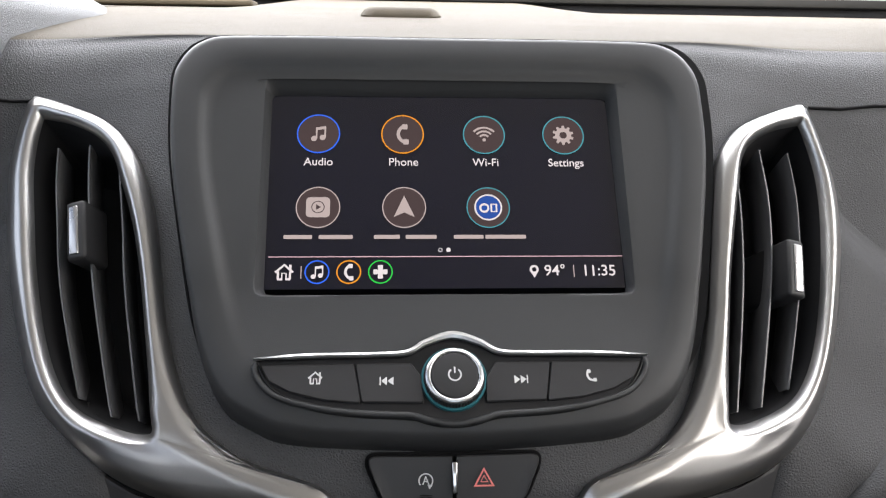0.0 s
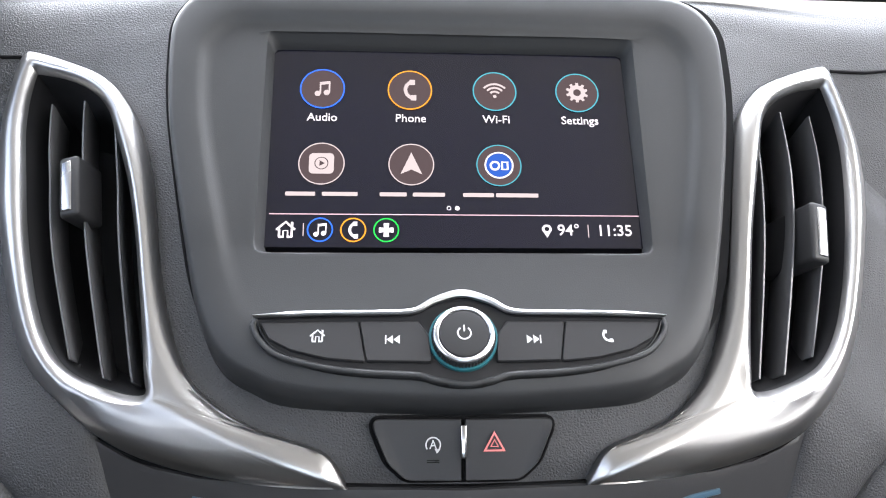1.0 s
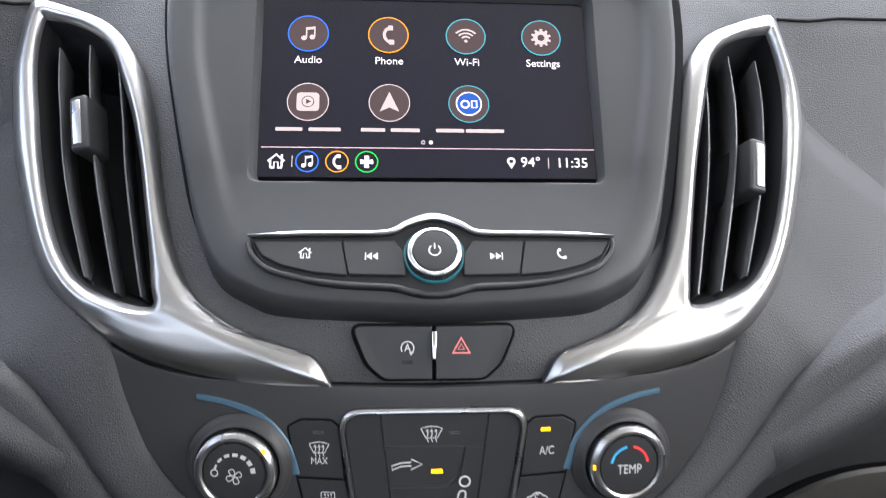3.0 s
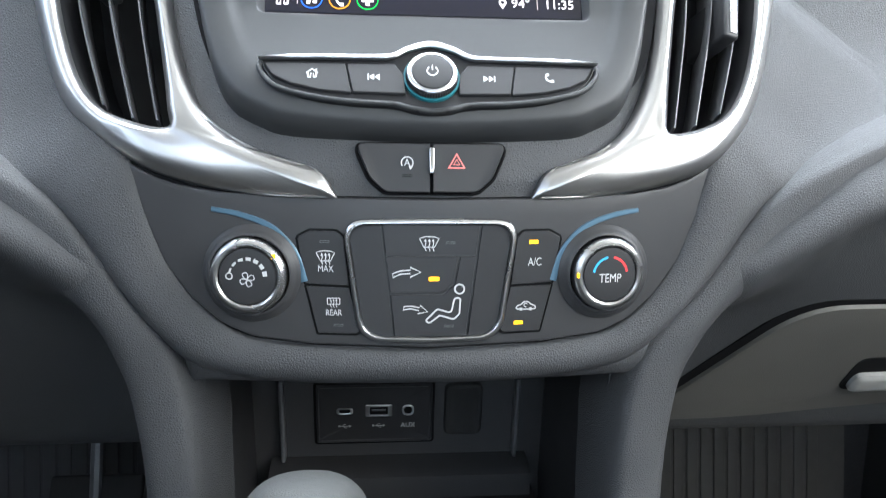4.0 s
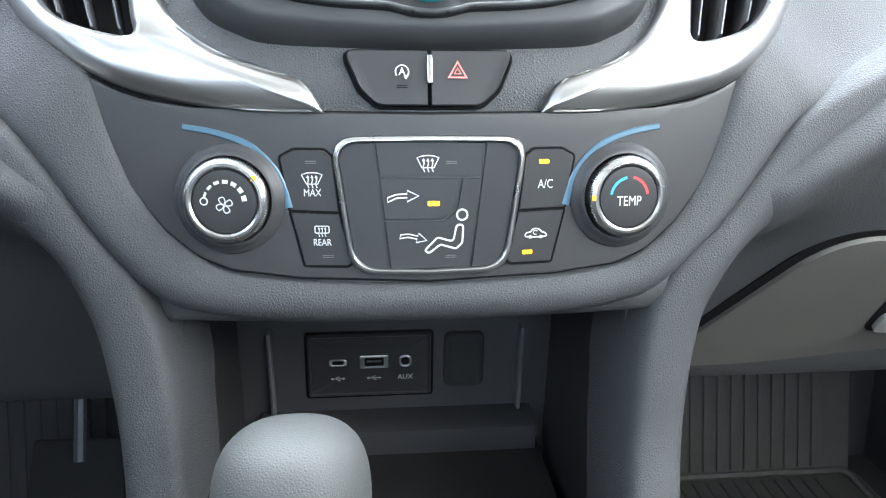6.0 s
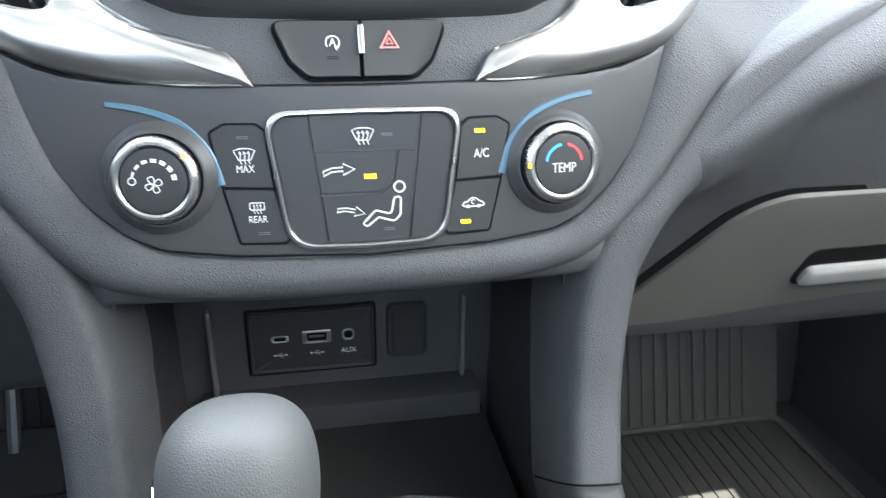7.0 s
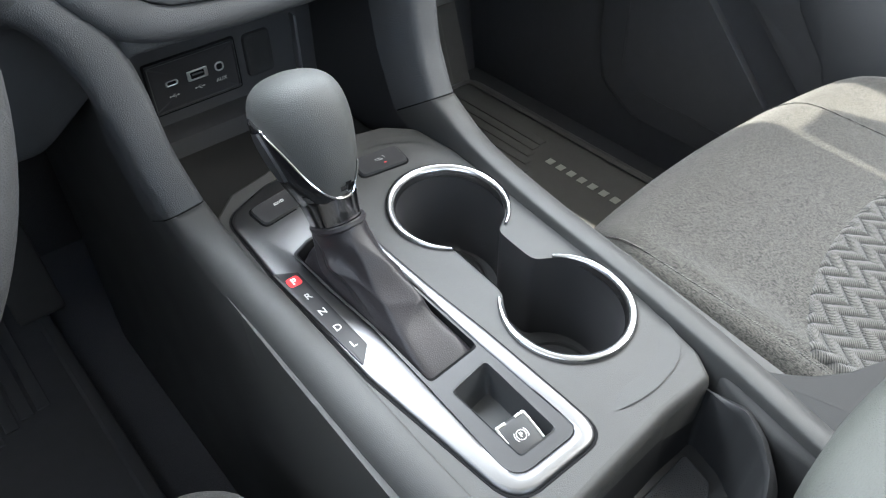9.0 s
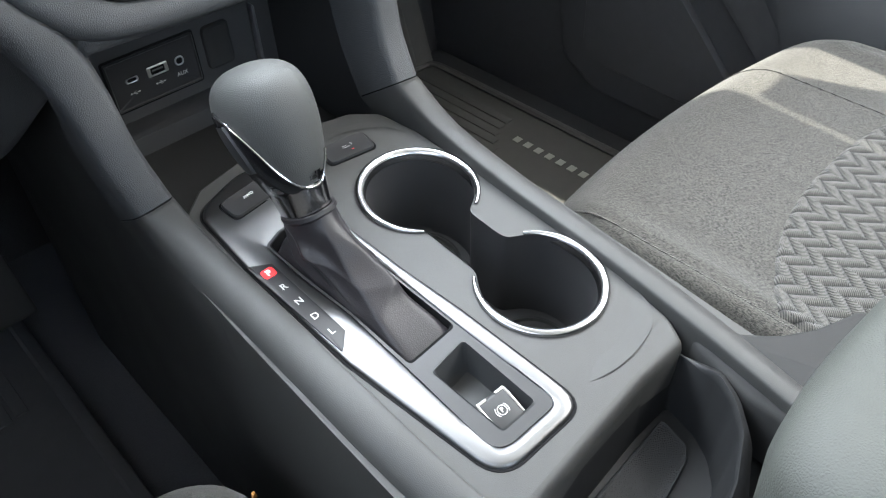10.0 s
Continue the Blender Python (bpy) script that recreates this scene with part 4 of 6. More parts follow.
def hazard_panel():
    th = thing("hazard_switch_panel", "black switch pair with red hazard triangle below the display", "switch")
    pts = [(-0.0353, 0.6670), (0.0353, 0.6670), (0.0282, 0.6515), (0.0210, 0.6454), (-0.0210, 0.6454), (-0.0282, 0.6515)]
    part("surround", plate(rpoly([(x * 1.045, 0.658 + (z - 0.658) * 1.10) for x, z in pts], [0.0048, 0.0048, 0.011, 0.008, 0.008, 0.011], 8), ((0, -0.008), (0, -0.0028), (0.0008, -0.0022), (0.0016, -0.0026))), CAVITY, th)
    for s in (-1, 1):
        half = [(s * 0.0006, 0.6668), (s * 0.0350, 0.6668), (s * 0.0280, 0.6517), (s * 0.0210, 0.6456), (s * 0.0006, 0.6456)]
        b = part("switch", key(rpoly(half, [0.0003, 0.0032, 0.010, 0.007, 0.0003], 8), ((0.0002, -0.006), (0.0002, 0.0), (0.0006, 0.0006)), on_dash), BUTTON, th, angle=18)
        if s > 0:
            m = dash_frame(0.0113, 0.6588, 0.0009) @ Matrix.Diagonal((0.85, 0.85, 1, 1))
            tri = flat_line([(-0.0042, -0.0030), (0.0042, -0.0030), (0.0, 0.0044)], 0.0015, closed=True)
            flat_line([(-0.0016, -0.0013), (0.0016, -0.0013), (0.0, 0.0015)], 0.0007, tri, closed=True)
            part("hazard_triangle", xform(tri, m), HAZARD_PRINT, b, "red hazard triangle", smooth=False)
        else:
            m = dash_frame(-0.0112, 0.6585, 0.0009) @ Matrix.Diagonal((0.88, 0.88, 1, 1))
            g = flat_line(circle(0.0030, 26, a0=-60, a1=215), 0.0006)
            flat_poly([(0.0016, -0.0036), (0.0030, -0.0018), (0.0006, -0.0016)], g)
            part("symbol", xform(g, m), PRINT, b, smooth=False)
            part("letter", words("A", 0.0050, m, 0.00005, squeeze=0.9), PRINT, b, smooth=False)
            part("lamp_slot", xform(flat_line([(-0.0022, -0.0004), (0.0022, -0.0004), (0.0022, 0.0004), (-0.0022, 0.0004)], 0.0003, closed=True), dash_frame(-0.0112, 0.6530, 0.0010)), CAVITY, b, smooth=False)
    part("divider_bar", xform(box(-0.0012, 0.0012, -0.0060, 0.0060, -0.002, 0.0018, 0.0006), dash_frame(0.0, 0.6595, 0.0)), CHROME, th, "thin chrome bar")


hazard_panel()

# ---- climate control panel ----


def mirror(pts):
    return pts + [(-x, z) for x, z in reversed(pts) if abs(x) > 1e-6]


def climate_panel():
    th = thing("climate_control_panel", "matt black climate control panel with two knobs and amber lamps", "climate control")
    half = [(0.0, 0.6426), (0.045, 0.6428), (0.0965, 0.6438), (0.1215, 0.6466), (0.1385, 0.6545), (0.1325, 0.6330), (0.1235, 0.6110), (0.1110, 0.5945), (0.0970, 0.5832),
            (0.083, 0.5778), (0.054, 0.5752), (0.0, 0.5738)]
    outline = mirror(half)
    out = rpoly(outline, [0.02 if i not in (4, len(outline) - 4) else 0.0006 for i in range(len(outline))], 4)
    part("panel_gap", plate([((p[0]) * 1.006, 0.608 + (p[1] - 0.608) * 1.018) for p in out], ((0, -0.006), (0, -0.0016), (0.0006, -0.0014)), inner=(0.8, 0.6, 0.4, 0.2)), CAVITY, th)
    part("panel", plate(out, ((0, -0.006), (0, -0.0012), (0.0006, 0.0), (0.003, 0.0003)), inner=(0.8, 0.6, 0.4, 0.2)), PANEL, th, "matt black fascia")
    # mode switch in its silver frame
    fr = mirror([(0.0, 0.6340), (0.0408, 0.6333), (0.0330, 0.5778), (0.0, 0.5770)])
    fo = rpoly(fr, [0.0, 0.010, 0.013, 0.0, 0.013, 0.010], 10)
    cx, cz = 0.0, 0.6055

    def ins(d):
        return [(cx + (p[0] - cx) * (1 - d / 0.038), cz + (p[1] - cz) * (1 - d / 0.0285)) for p in fo]
    part("silver_frame", loft([[on_dash(x, z, o) for x, z in ins(d)] for d, o in ((-0.0003, -0.002), (-0.0003, 0.0012), (0.0001, 0.0022), (0.0008, 0.0027), (0.0016, 0.0027), (0.0022, 0.0020), (0.0024, 0.0010), (0.0024, -0.002))]), BRUSHED, th, "satin silver frame")
    def pad(name, pts, r):
        return part(name, key(rpoly(pts, r, 5), ((0.0003, -0.002), (0.0003, 0.0006), (0.0006, 0.0010)), on_dash), BUTTON, th, angle=18)
    part("switch_bed", key(ins(0.0015), ((0, -0.004), (0, -0.0016), (0.0001, -0.0015)), on_dash), CAVITY, th)
    b1 = pad("mode_side_button", [(-0.0386, 0.6313), (-0.0231, 0.6314), (-0.0171, 0.5792), (-0.0312, 0.5794)], [0.008, 0.0003, 0.0003, 0.010])
    b2 = pad("mode_side_button", [(0.0386, 0.6313), (0.0231, 0.6314), (0.0171, 0.5792), (0.0312, 0.5794)], [0.008, 0.0003, 0.0003, 0.010])
    b3 = pad("defrost_button", [(-0.0228, 0.6314), (0.0228, 0.6314), (0.0212, 0.6174), (-0.0212, 0.6174)], 0.0003)
    b4 = pad("face_vent_button", [(-0.0211, 0.6171), (0.0130, 0.6171), (0.0105, 0.6040), (0.0055, 0.5997), (-0.0191, 0.5997)], [0.0004, 0.0004, 0.004, 0.004, 0.0004])
    b5 = pad("floor_vent_button", [(-0.0191, 0.5994), (0.0056, 0.5994), (0.0109, 0.6039), (0.0133, 0.6171), (0.0211, 0.6171), (0.0168, 0.5792), (-0.0168, 0.5792)],
             [0.0004, 0.002, 0.002, 0.0004, 0.0004, 0.0004, 0.0004])

    def sym(bm, u, z, parent, mat_=PRINT, lift=0.0012, turn=0.0, name="symbol"):
        return part(name, xform(bm, dash_frame(u, z, lift, turn=turn)), mat_, parent, smooth=False)

    def fan_glass(s, rear=False):
        if rear:
            bm = flat_line(rpoly([(-0.9 * s, 0.55 * s), (0.9 * s, 0.55 * s), (0.9 * s, -0.35 * s), (-0.9 * s, -0.35 * s)], 0.15 * s, 3), 0.13 * s, closed=True)
        else:
            bm = flat_line([(-1.0 * s, 0.45 * s), (-0.5 * s, 0.62 * s), (0, 0.66 * s), (0.5 * s, 0.62 * s), (1.0 * s, 0.45 * s), (0.55 * s, -0.45 * s), (-0.55 * s, -0.45 * s)], 0.11 * s, closed=True)
        for k in (-0.4, 0.0, 0.4):
            flat_line([((k + 0.10) * s, -0.85 * s), ((k - 0.06) * s, -0.45 * s), ((k + 0.06) * s, -0.05 * s), (k * s, 0.2 * s)], 0.10 * s, bm)
            flat_poly([((k - 0.17) * s, 0.14 * s), ((k + 0.17) * s, 0.14 * s), (k * s, 0.42 * s)], bm)
        return bm

    def arrow(s):
        return flat_line([(-1.0 * s, -0.28 * s), (-0.45 * s, -0.02 * s), (0.25 * s, 0.02 * s), (0.25 * s, -0.25 * s), (1.0 * s, 0.12 * s), (0.25 * s, 0.48 * s),
                          (0.25 * s, 0.26 * s), (-0.45 * s, 0.22 * s), (-1.0 * s, 0.02 * s)], 0.10 * s, closed=True)
    sym(fan_glass(0.0045), -0.0010, 0.6232, b3)
    sym(arrow(0.0064), -0.0112, 0.6090, b4)
    sym(flat_poly([(-0.0024, -0.0009), (0.0024, -0.0009), (0.0024, 0.0009), (-0.0024, 0.0009)]), 0.0014, 0.6066, b4, AMBER, name="amber_lamp")
    sym(arrow(0.0056), -0.0070, 0.5922, b5, turn=-16)
    seat = flat_line(circle(0.0022, 24, (0.0135, 0.0098)), 0.0008, closed=True)
    flat_line(rpoly([(-0.0022, -0.0052), (0.0032, 0.0004), (0.0098, -0.0016), (0.0112, 0.0056), (0.0140, 0.0056), (0.0136, -0.0020), (0.0110, -0.0046), (0.0044, -0.0026), (-0.0004, -0.0064)], 0.0018, 5), 0.0008, seat, closed=True)
    sym(seat, -0.0002, 0.5922, b5)
    slot = lambda: flat_line([(-0.0022, -0.0004), (0.0022, -0.0004), (0.0022, 0.0004), (-0.0022, 0.0004)], 0.0003, closed=True)
    sym(slot(), 0.0088, 0.6232, b3, SLAT, name="lamp_slot")
    sym(slot(), 0.0086, 0.5845, b5, SLAT, name="lamp_slot")

    def small(name, pts, r):
        o = rpoly(pts, r, 5)
        b = part(name, key(o, ((0.0003, -0.002), (0.0003, 0.0006), (0.0006, 0.0010)), on_dash), BUTTON, th, angle=18)
        part("key_gap", key(o, ((-0.0007, -0.002), (-0.0007, 0.00045), (-0.0004, 0.0005)), on_dash), CAVITY, b)
        return b
    bm_ = small("max_defrost_button", [(-0.0613, 0.6250), (-0.0555, 0.6282), (-0.0432, 0.6282), (-0.0398, 0.6255), (-0.0374, 0.6030), (-0.0576, 0.6035)], [0.002, 0.004, 0.003, 0.003, 0.0005, 0.0005])
    br_ = small("rear_defrost_button", [(-0.0575, 0.6028), (-0.0373, 0.6024), (-0.0322, 0.5825), (-0.0340, 0.5805), (-0.0522, 0.5806)], [0.0005, 0.0005, 0.003, 0.003, 0.001])
    ba_ = small("ac_button", [(0.0613, 0.6250), (0.0555, 0.6282), (0.0432, 0.6282), (0.0398, 0.6255), (0.0374, 0.6030), (0.0576, 0.6035)], [0.002, 0.004, 0.003, 0.003, 0.0005, 0.0005])
    bc_ = small("recirculation_button", [(0.0575, 0.6028), (0.0373, 0.6024), (0.0322, 0.5825), (0.0340, 0.5805), (0.0522, 0.5806)], [0.0005, 0.0005, 0.003, 0.003, 0.001])
    lamp = lambda: flat_poly([(-0.0021, -0.0008), (0.0021, -0.0008), (0.0021, 0.0008), (-0.0021, 0.0008)])
    sym(fan_glass(0.0042), -0.0482, 0.6163, bm_)
    part("letters", words("MAX", 0.0042, dash_frame(-0.0482, 0.6108, 0.0012), 0.0, squeeze=0.8), PRINT, bm_, smooth=False)
    sym(slot(), -0.0485, 0.6232, bm_, SLAT, name="lamp_slot")
    sym(fan_glass(0.0032, True), -0.0447, 0.5956, br_)
    part("letters", words("REAR", 0.0040, dash_frame(-0.0447, 0.5905, 0.0012), 0.0, squeeze=0.8), PRINT, br_, smooth=False)
    sym(slot(), -0.0425, 0.5848, br_, SLAT, name="lamp_slot")
    part("letters", words("A/C", 0.0054, dash_frame(0.0488, 0.6135, 0.0012), 0.0, squeeze=0.75), PRINT, ba_, smooth=False)
    sym(lamp(), 0.0480, 0.6230, ba_, AMBER, name="amber_lamp")
    car = flat_line(crom([(-0.0040, -0.0014), (-0.0040, 0.0002), (-0.0024, 0.0006), (-0.0010, 0.0019), (0.0012, 0.0019), (0.0028, 0.0006), (0.0042, 0.0001), (0.0042, -0.0014)], 3), 0.0006, closed=True)
    flat_poly(circle(0.0008, 12, (-0.0023, -0.0015)), car), flat_poly(circle(0.0008, 12, (0.0024, -0.0015)), car)
    flat_line(circle(0.0009, 12, (0, 0.0004), 30, 300), 0.0004, car)
    sym(car, 0.0450, 0.5930, bc_)
    sym(lamp(), 0.0416, 0.5852, bc_, AMBER, name="amber_lamp")
    # blue-grey accent strips
    for s in (-1, 1):
        mid = crom([(0.0998, 0.6358), (0.0870, 0.6340), (0.0735, 0.6294), (0.0645, 0.6212), (0.0602, 0.6130), (0.0578, 0.6046)], 8, closed=False)
        rows = []
        for i, p in enumerate(mid):
            a, b = mid[max(0, i - 1)], mid[min(len(mid) - 1, i + 1)]
            d = (b - a).normalized()
            nn = Vector((-d.y, d.x)) * (0.0011 + 0.0007 * i / len(mid))
            rows.append([on_dash(s * (p.x + nn.x * k), p.y + nn.y * k, o) for k, o in ((-1, -0.001), (-1, 0.0008), (-0.7, 0.0012), (0.7, 0.0012), (1, 0.0008), (1, -0.001))])
        part("accent_strip", loft(rows, True, True), BLUE_STRIP, th, "thin blue-grey accent strip")
    # the two knobs
    for s in (-1, 1):
        m = dash_frame(-0.0818 if s < 0 else 0.0828, 0.6080, 0.0, curve=0.6) @ Matrix.Diagonal((1.09, 1.09, 0.62, 1))
        ang = np.linspace(0, 2 * math.pi, 90, endpoint=False)
        part("knob_collar", xform(loft([[(r * math.cos(a), r * math.sin(a), h) for a in ang] for r, h in ((0.0208, -0.0006), (0.0202, 0.0008), (0.0194, 0.0016), (0.0186, 0.0030), (0.0179, 0.0048), (0.0173, 0.0056), (0.0166, 0.0058), (0.0163, 0.0050), (0.0162, 0.002))]), m), PANEL, th)
        knob = part("fan_knob" if s < 0 else "temperature_knob", xform(loft([[(r * (1 + (0.010 if k % 4 < 2 else -0.014) * w) * math.cos(a), r * (1 + (0.010 if k % 4 < 2 else -0.014) * w) * math.sin(a), h)
                    for k, a in enumerate(np.linspace(0, 2 * math.pi, 400, endpoint=False))] for r, h, w in ((0.0158, 0.0, 1), (0.0156, 0.0112, 1), (0.0151, 0.0124, 0.5), (0.0147, 0.0130, 0), (0.0139, 0.0140, 0), (0.0130, 0.0141, 0), (0.0122, 0.0132, 0), (0.0119, 0.0118, 0))]), m),
                    BRUSHED, th, "knurled satin silver knob", angle=25)
        part("cap", xform(loft([[(r * math.cos(a), r * math.sin(a), h) for a in ang] for r, h in ((0.0120, 0.0115), (0.0116, 0.0130), (0.0105, 0.0133), (0.004, 0.0134))], cap_end=True), m), BUTTON, knob)
        mm = m @ pose(0, 0, 0.0136)
        if s < 0:
            g = bmesh.new()
            for k, a in enumerate(np.linspace(160, 10, 7)):
                w = 0.0008 + 0.00016 * k
                flat_line(circle(0.0074, 4, a0=a - 8.0, a1=a + 8.0), w * 1.05, g)
            flat_line(circle(0.0013, 18, (-0.0074, 0.0002)), 0.0005, g, closed=True)
            part("fan_scale", xform(g, mm), PRINT, knob, smooth=False)
            g = bmesh.new()
            for k in range(4):
                a = radians(20 + 90 * k)
                flat_line([(c_ * math.cos(a) - d_ * math.sin(a), -0.0012 + c_ * math.sin(a) + d_ * math.cos(a)) for c_, d_ in crom([(0.0003, 0.0001), (0.0015, -0.0009), (0.0029, -0.0006), (0.0028, 0.0010), (0.0014, 0.0010)], 4)], 0.0004, g, closed=True)
            part("fan_symbol", xform(g, mm), PRINT, knob, smooth=False)
            dot = 38
        else:
            part("cold_arc", xform(flat_line(circle(0.0075, 18, (0, 0.0002), 172, 100), 0.0010), mm), BLUE_PRINT, knob, smooth=False)
            part("hot_arc", xform(flat_line(circle(0.0075, 18, (0, 0.0002), 80, 8), 0.0010), mm), RED_PRINT, knob, smooth=False)
            part("letters", words("TEMP", 0.0054, mm @ pose(0, -0.0016, 0), 0.0, squeeze=0.78), PRINT, knob, smooth=False)
            dot = 180
        part("pointer_lamp", xform(box(-0.0010, 0.0010, -0.0010, 0.0010, 0.0, 0.0016, 0.0003), m @ pose(0.0139 * math.cos(radians(dot)), 0.0139 * math.sin(radians(dot)), 0.0124)), AMBER, knob)


climate_panel()

# ---- storage pocket under the climate panel ----
def con_z(y):
    return 0.411 + 0.10 * y


def storage_pocket():
    th = thing("storage_pocket", "dark open storage pocket under the climate panel, above the console", "storage pocket", kind="structure")
    part("back_wall", prism([(0.395, 0.372), (0.402, 0.395), (0.402, 0.56), (0.42, 0.56), (0.42, 0.372)], "x", -0.12 + KX, 0.12 + KX), PANEL, th)
    part("floor_mat", prism([(0.232, 0.398), (0.25, 0.392), (0.395, 0.392), (0.395, 0.375), (0.232, 0.375)], "x", -0.095 + KX, 0.095 + KX), RUBBER, th, "ribbed black rubber liner")
    part("ledge", prism([(0.375, 0.388), (0.378, 0.408), (0.384, 0.411), (0.404, 0.411), (0.404, 0.388)], "x", -0.092 + KX, 0.092 + KX), PANEL, th)
    for s in (-1, 1):
        part("side_wall", prism([(0.245, 0.37), (0.41, 0.37), (0.41, 0.56), (0.272, 0.56), (0.268, 0.53), (0.256, 0.49), (0.240, 0.455)], "x", KX + s * 0.1035, KX + s * 0.112), PANEL, th)
        part("rib", box(KX + s * 0.083 - 0.0016, KX + s * 0.083 + 0.0016, 0.394, 0.404, 0.411, 0.474, 0.0014), SLAT, th)
    return th


storage_pocket()


def usb_panel():
    th = thing("usb_panel", "black port panel with two charging ports and an audio jack", "port panel")
    y = 0.402
    part("plate", plate(rpoly([(-0.0645, 0.4692), (0.0175, 0.4692), (0.0175, 0.4232), (-0.0645, 0.4232)], 0.002), ((0, -0.002), (0, 0.0018), (0.0006, 0.0026), (0.0014, 0.0026), (0.0022, 0.0018)), inner=(0.5,), place=lambda x, z, o: Vector((x, y - o, z))), BUTTON, th)
    part("plate_gap", plate(rpoly([(-0.0663, 0.4710), (0.0193, 0.4710), (0.0193, 0.4214), (-0.0663, 0.4214)], 0.003), ((0, -0.002), (0, 0.0008), (0.0006, 0.0010)), inner=(0.5,), place=lambda x, z, o: Vector((x, y - o, z))), CAVITY, th)
    fr = Matrix(((1, 0, 0, 0), (0, 0, -1, 0), (0, 1, 0, 0), (0, 0, 0, 1)))
    for x, w, h, r, nm, lab in ((-0.0445, 0.0048, 0.0019, 0.0018, "usb_c_port", "small oval port"), (-0.0205, 0.0078, 0.0038, 0.0010, "usb_a_port", "rectangular port with bright rim"), (0.0003, 0.0035, 0.0035, 0.0034, "audio_jack", "round audio jack with bright rim")):
        o = rpoly([(-w, -h), (w, -h), (w, h), (-w, h)], r, 6)
        m = Matrix.Translation((x, y - 0.0018, 0.4487)) @ fr
        p = part(nm, xform(loft([[(a * k, b * k, hh) for a, b in o] for k, hh in ((1.22, 0), (1.22, 0.0006), (1.08, 0.0010), (0.86, 0.0008), (0.80, 0.0))]), m), STRIP, th, lab)
        part("socket", xform(flat_poly([(a * 0.84, b * 0.84) for a, b in o], z=0.0003), m), CAVITY, p, smooth=False)
        if nm == "usb_a_port":
            part("tongue", xform(box(-0.005, 0.005, -0.0002, 0.0012, 0.0, 0.0008), m), SLAT, p, smooth=False)
        if nm == "audio_jack":
            part("label_letters", words("AUX", 0.0050, Matrix.Translation((x, y - 0.0020, 0.4365)) @ fr, 0.00005), GREY_PRINT, p, smooth=False)
        else:
            g = flat_line([(-0.004, 0), (0.003, 0)], 0.0006)
            flat_poly(circle(0.0009, 12, (-0.004, 0)), g), flat_poly([(0.003, -0.001), (0.003, 0.001), (0.0048, 0)], g)
            flat_line([(-0.002, 0), (-0.0006, 0.0014), (0.001, 0.0014)], 0.0005, g), flat_line([(-0.001, 0), (0.0002, -0.0014), (0.0016, -0.0014)], 0.0005, g)
            part("port_symbol", xform(g, Matrix.Translation((x, y - 0.0020, 0.4365)) @ fr), GREY_PRINT, p, smooth=False)
    cap = thing("power_outlet_cover", "square black cover of the power outlet", "outlet cover")
    part("cover", plate(rpoly([(0.0262, 0.4690), (0.0535, 0.4690), (0.0535, 0.4275), (0.0262, 0.4275)], 0.006, 6), ((0, -0.002), (0, 0.0015), (0.001, 0.0032), (0.003, 0.0036), (0.0045, 0.0026)), inner=(0.5,), place=lambda x, z, o: Vector((x, y - o, z))), RUBBER, cap)


usb_panel()

# ---- centre console ----
# each leg's front: the edge by the panel lip, the outer edge (x, z each), and the depth they share
LEG = [(0.440, 0.694, 0.440, 0.640, 0.330), (0.330, 0.688, 0.330, 0.634, 0.302), (0.262, 0.677, 0.258, 0.622, 0.284), (0.210, 0.657, 0.218, 0.607, 0.276), (0.178, 0.639, 0.190, 0.598, 0.272),
       (0.160, 0.620, 0.1705, 0.589, 0.268), (0.1475, 0.603, 0.1575, 0.578, 0.264), (0.1350, 0.587, 0.1475, 0.565, 0.260), (0.1205, 0.570, 0.1390, 0.548, 0.257), (0.1130, 0.548, 0.1345, 0.530, 0.253),
       (0.1085, 0.520, 0.1310, 0.509, 0.247), (0.1065, 0.490, 0.1285, 0.486, 0.239), (0.1020, 0.459, 0.1240, 0.457, 0.2200)]
RAIL = [(0.1130, 0.220, 0.458), (0.1090, 0.172, 0.440), (0.1060, 0.10, 0.4285), (0.1050, 0.0, 0.4165), (0.1010, -0.08, 0.407), (0.0930, -0.16, 0.398), (0.086, -0.26, 0.388)]
TRIM_OUT = [(-0.0940, 0.156), (-0.0915, 0.222), (-0.050, 0.2375), (-0.0235, 0.236), (-0.0225, 0.17), (-0.0185, 0.09), (-0.0140, 0.04), (-0.0110, -0.02), (-0.0095, -0.0568), (-0.0790, -0.0562), (-0.0925, 0.056)]
TRIM_R = [0.01, 0.02, 0.03, 0.010, 0.02, 0.03, 0.03, 0.03, 0.016, 0.022, 0.01]
TRIM_HOLE = [(-0.0735, 0.1660), (-0.0590, 0.1720), (-0.0290, 0.1740), (-0.0262, 0.09), (-0.0245, 0.034), (-0.0222, -0.010), (-0.0198, -0.0460), (-0.0700, -0.0455), (-0.0688, 0.0265), (-0.0685, 0.0832), (-0.0722, 0.1250)]
TRIM_HR = [0.005, 0.01, 0.004, 0.02, 0.02, 0.02, 0.009, 0.014, 0.02, 0.02, 0.02]
CUPS = ((0.043, 0.140), (0.043, 0.0230))
CUP_R = 0.0412


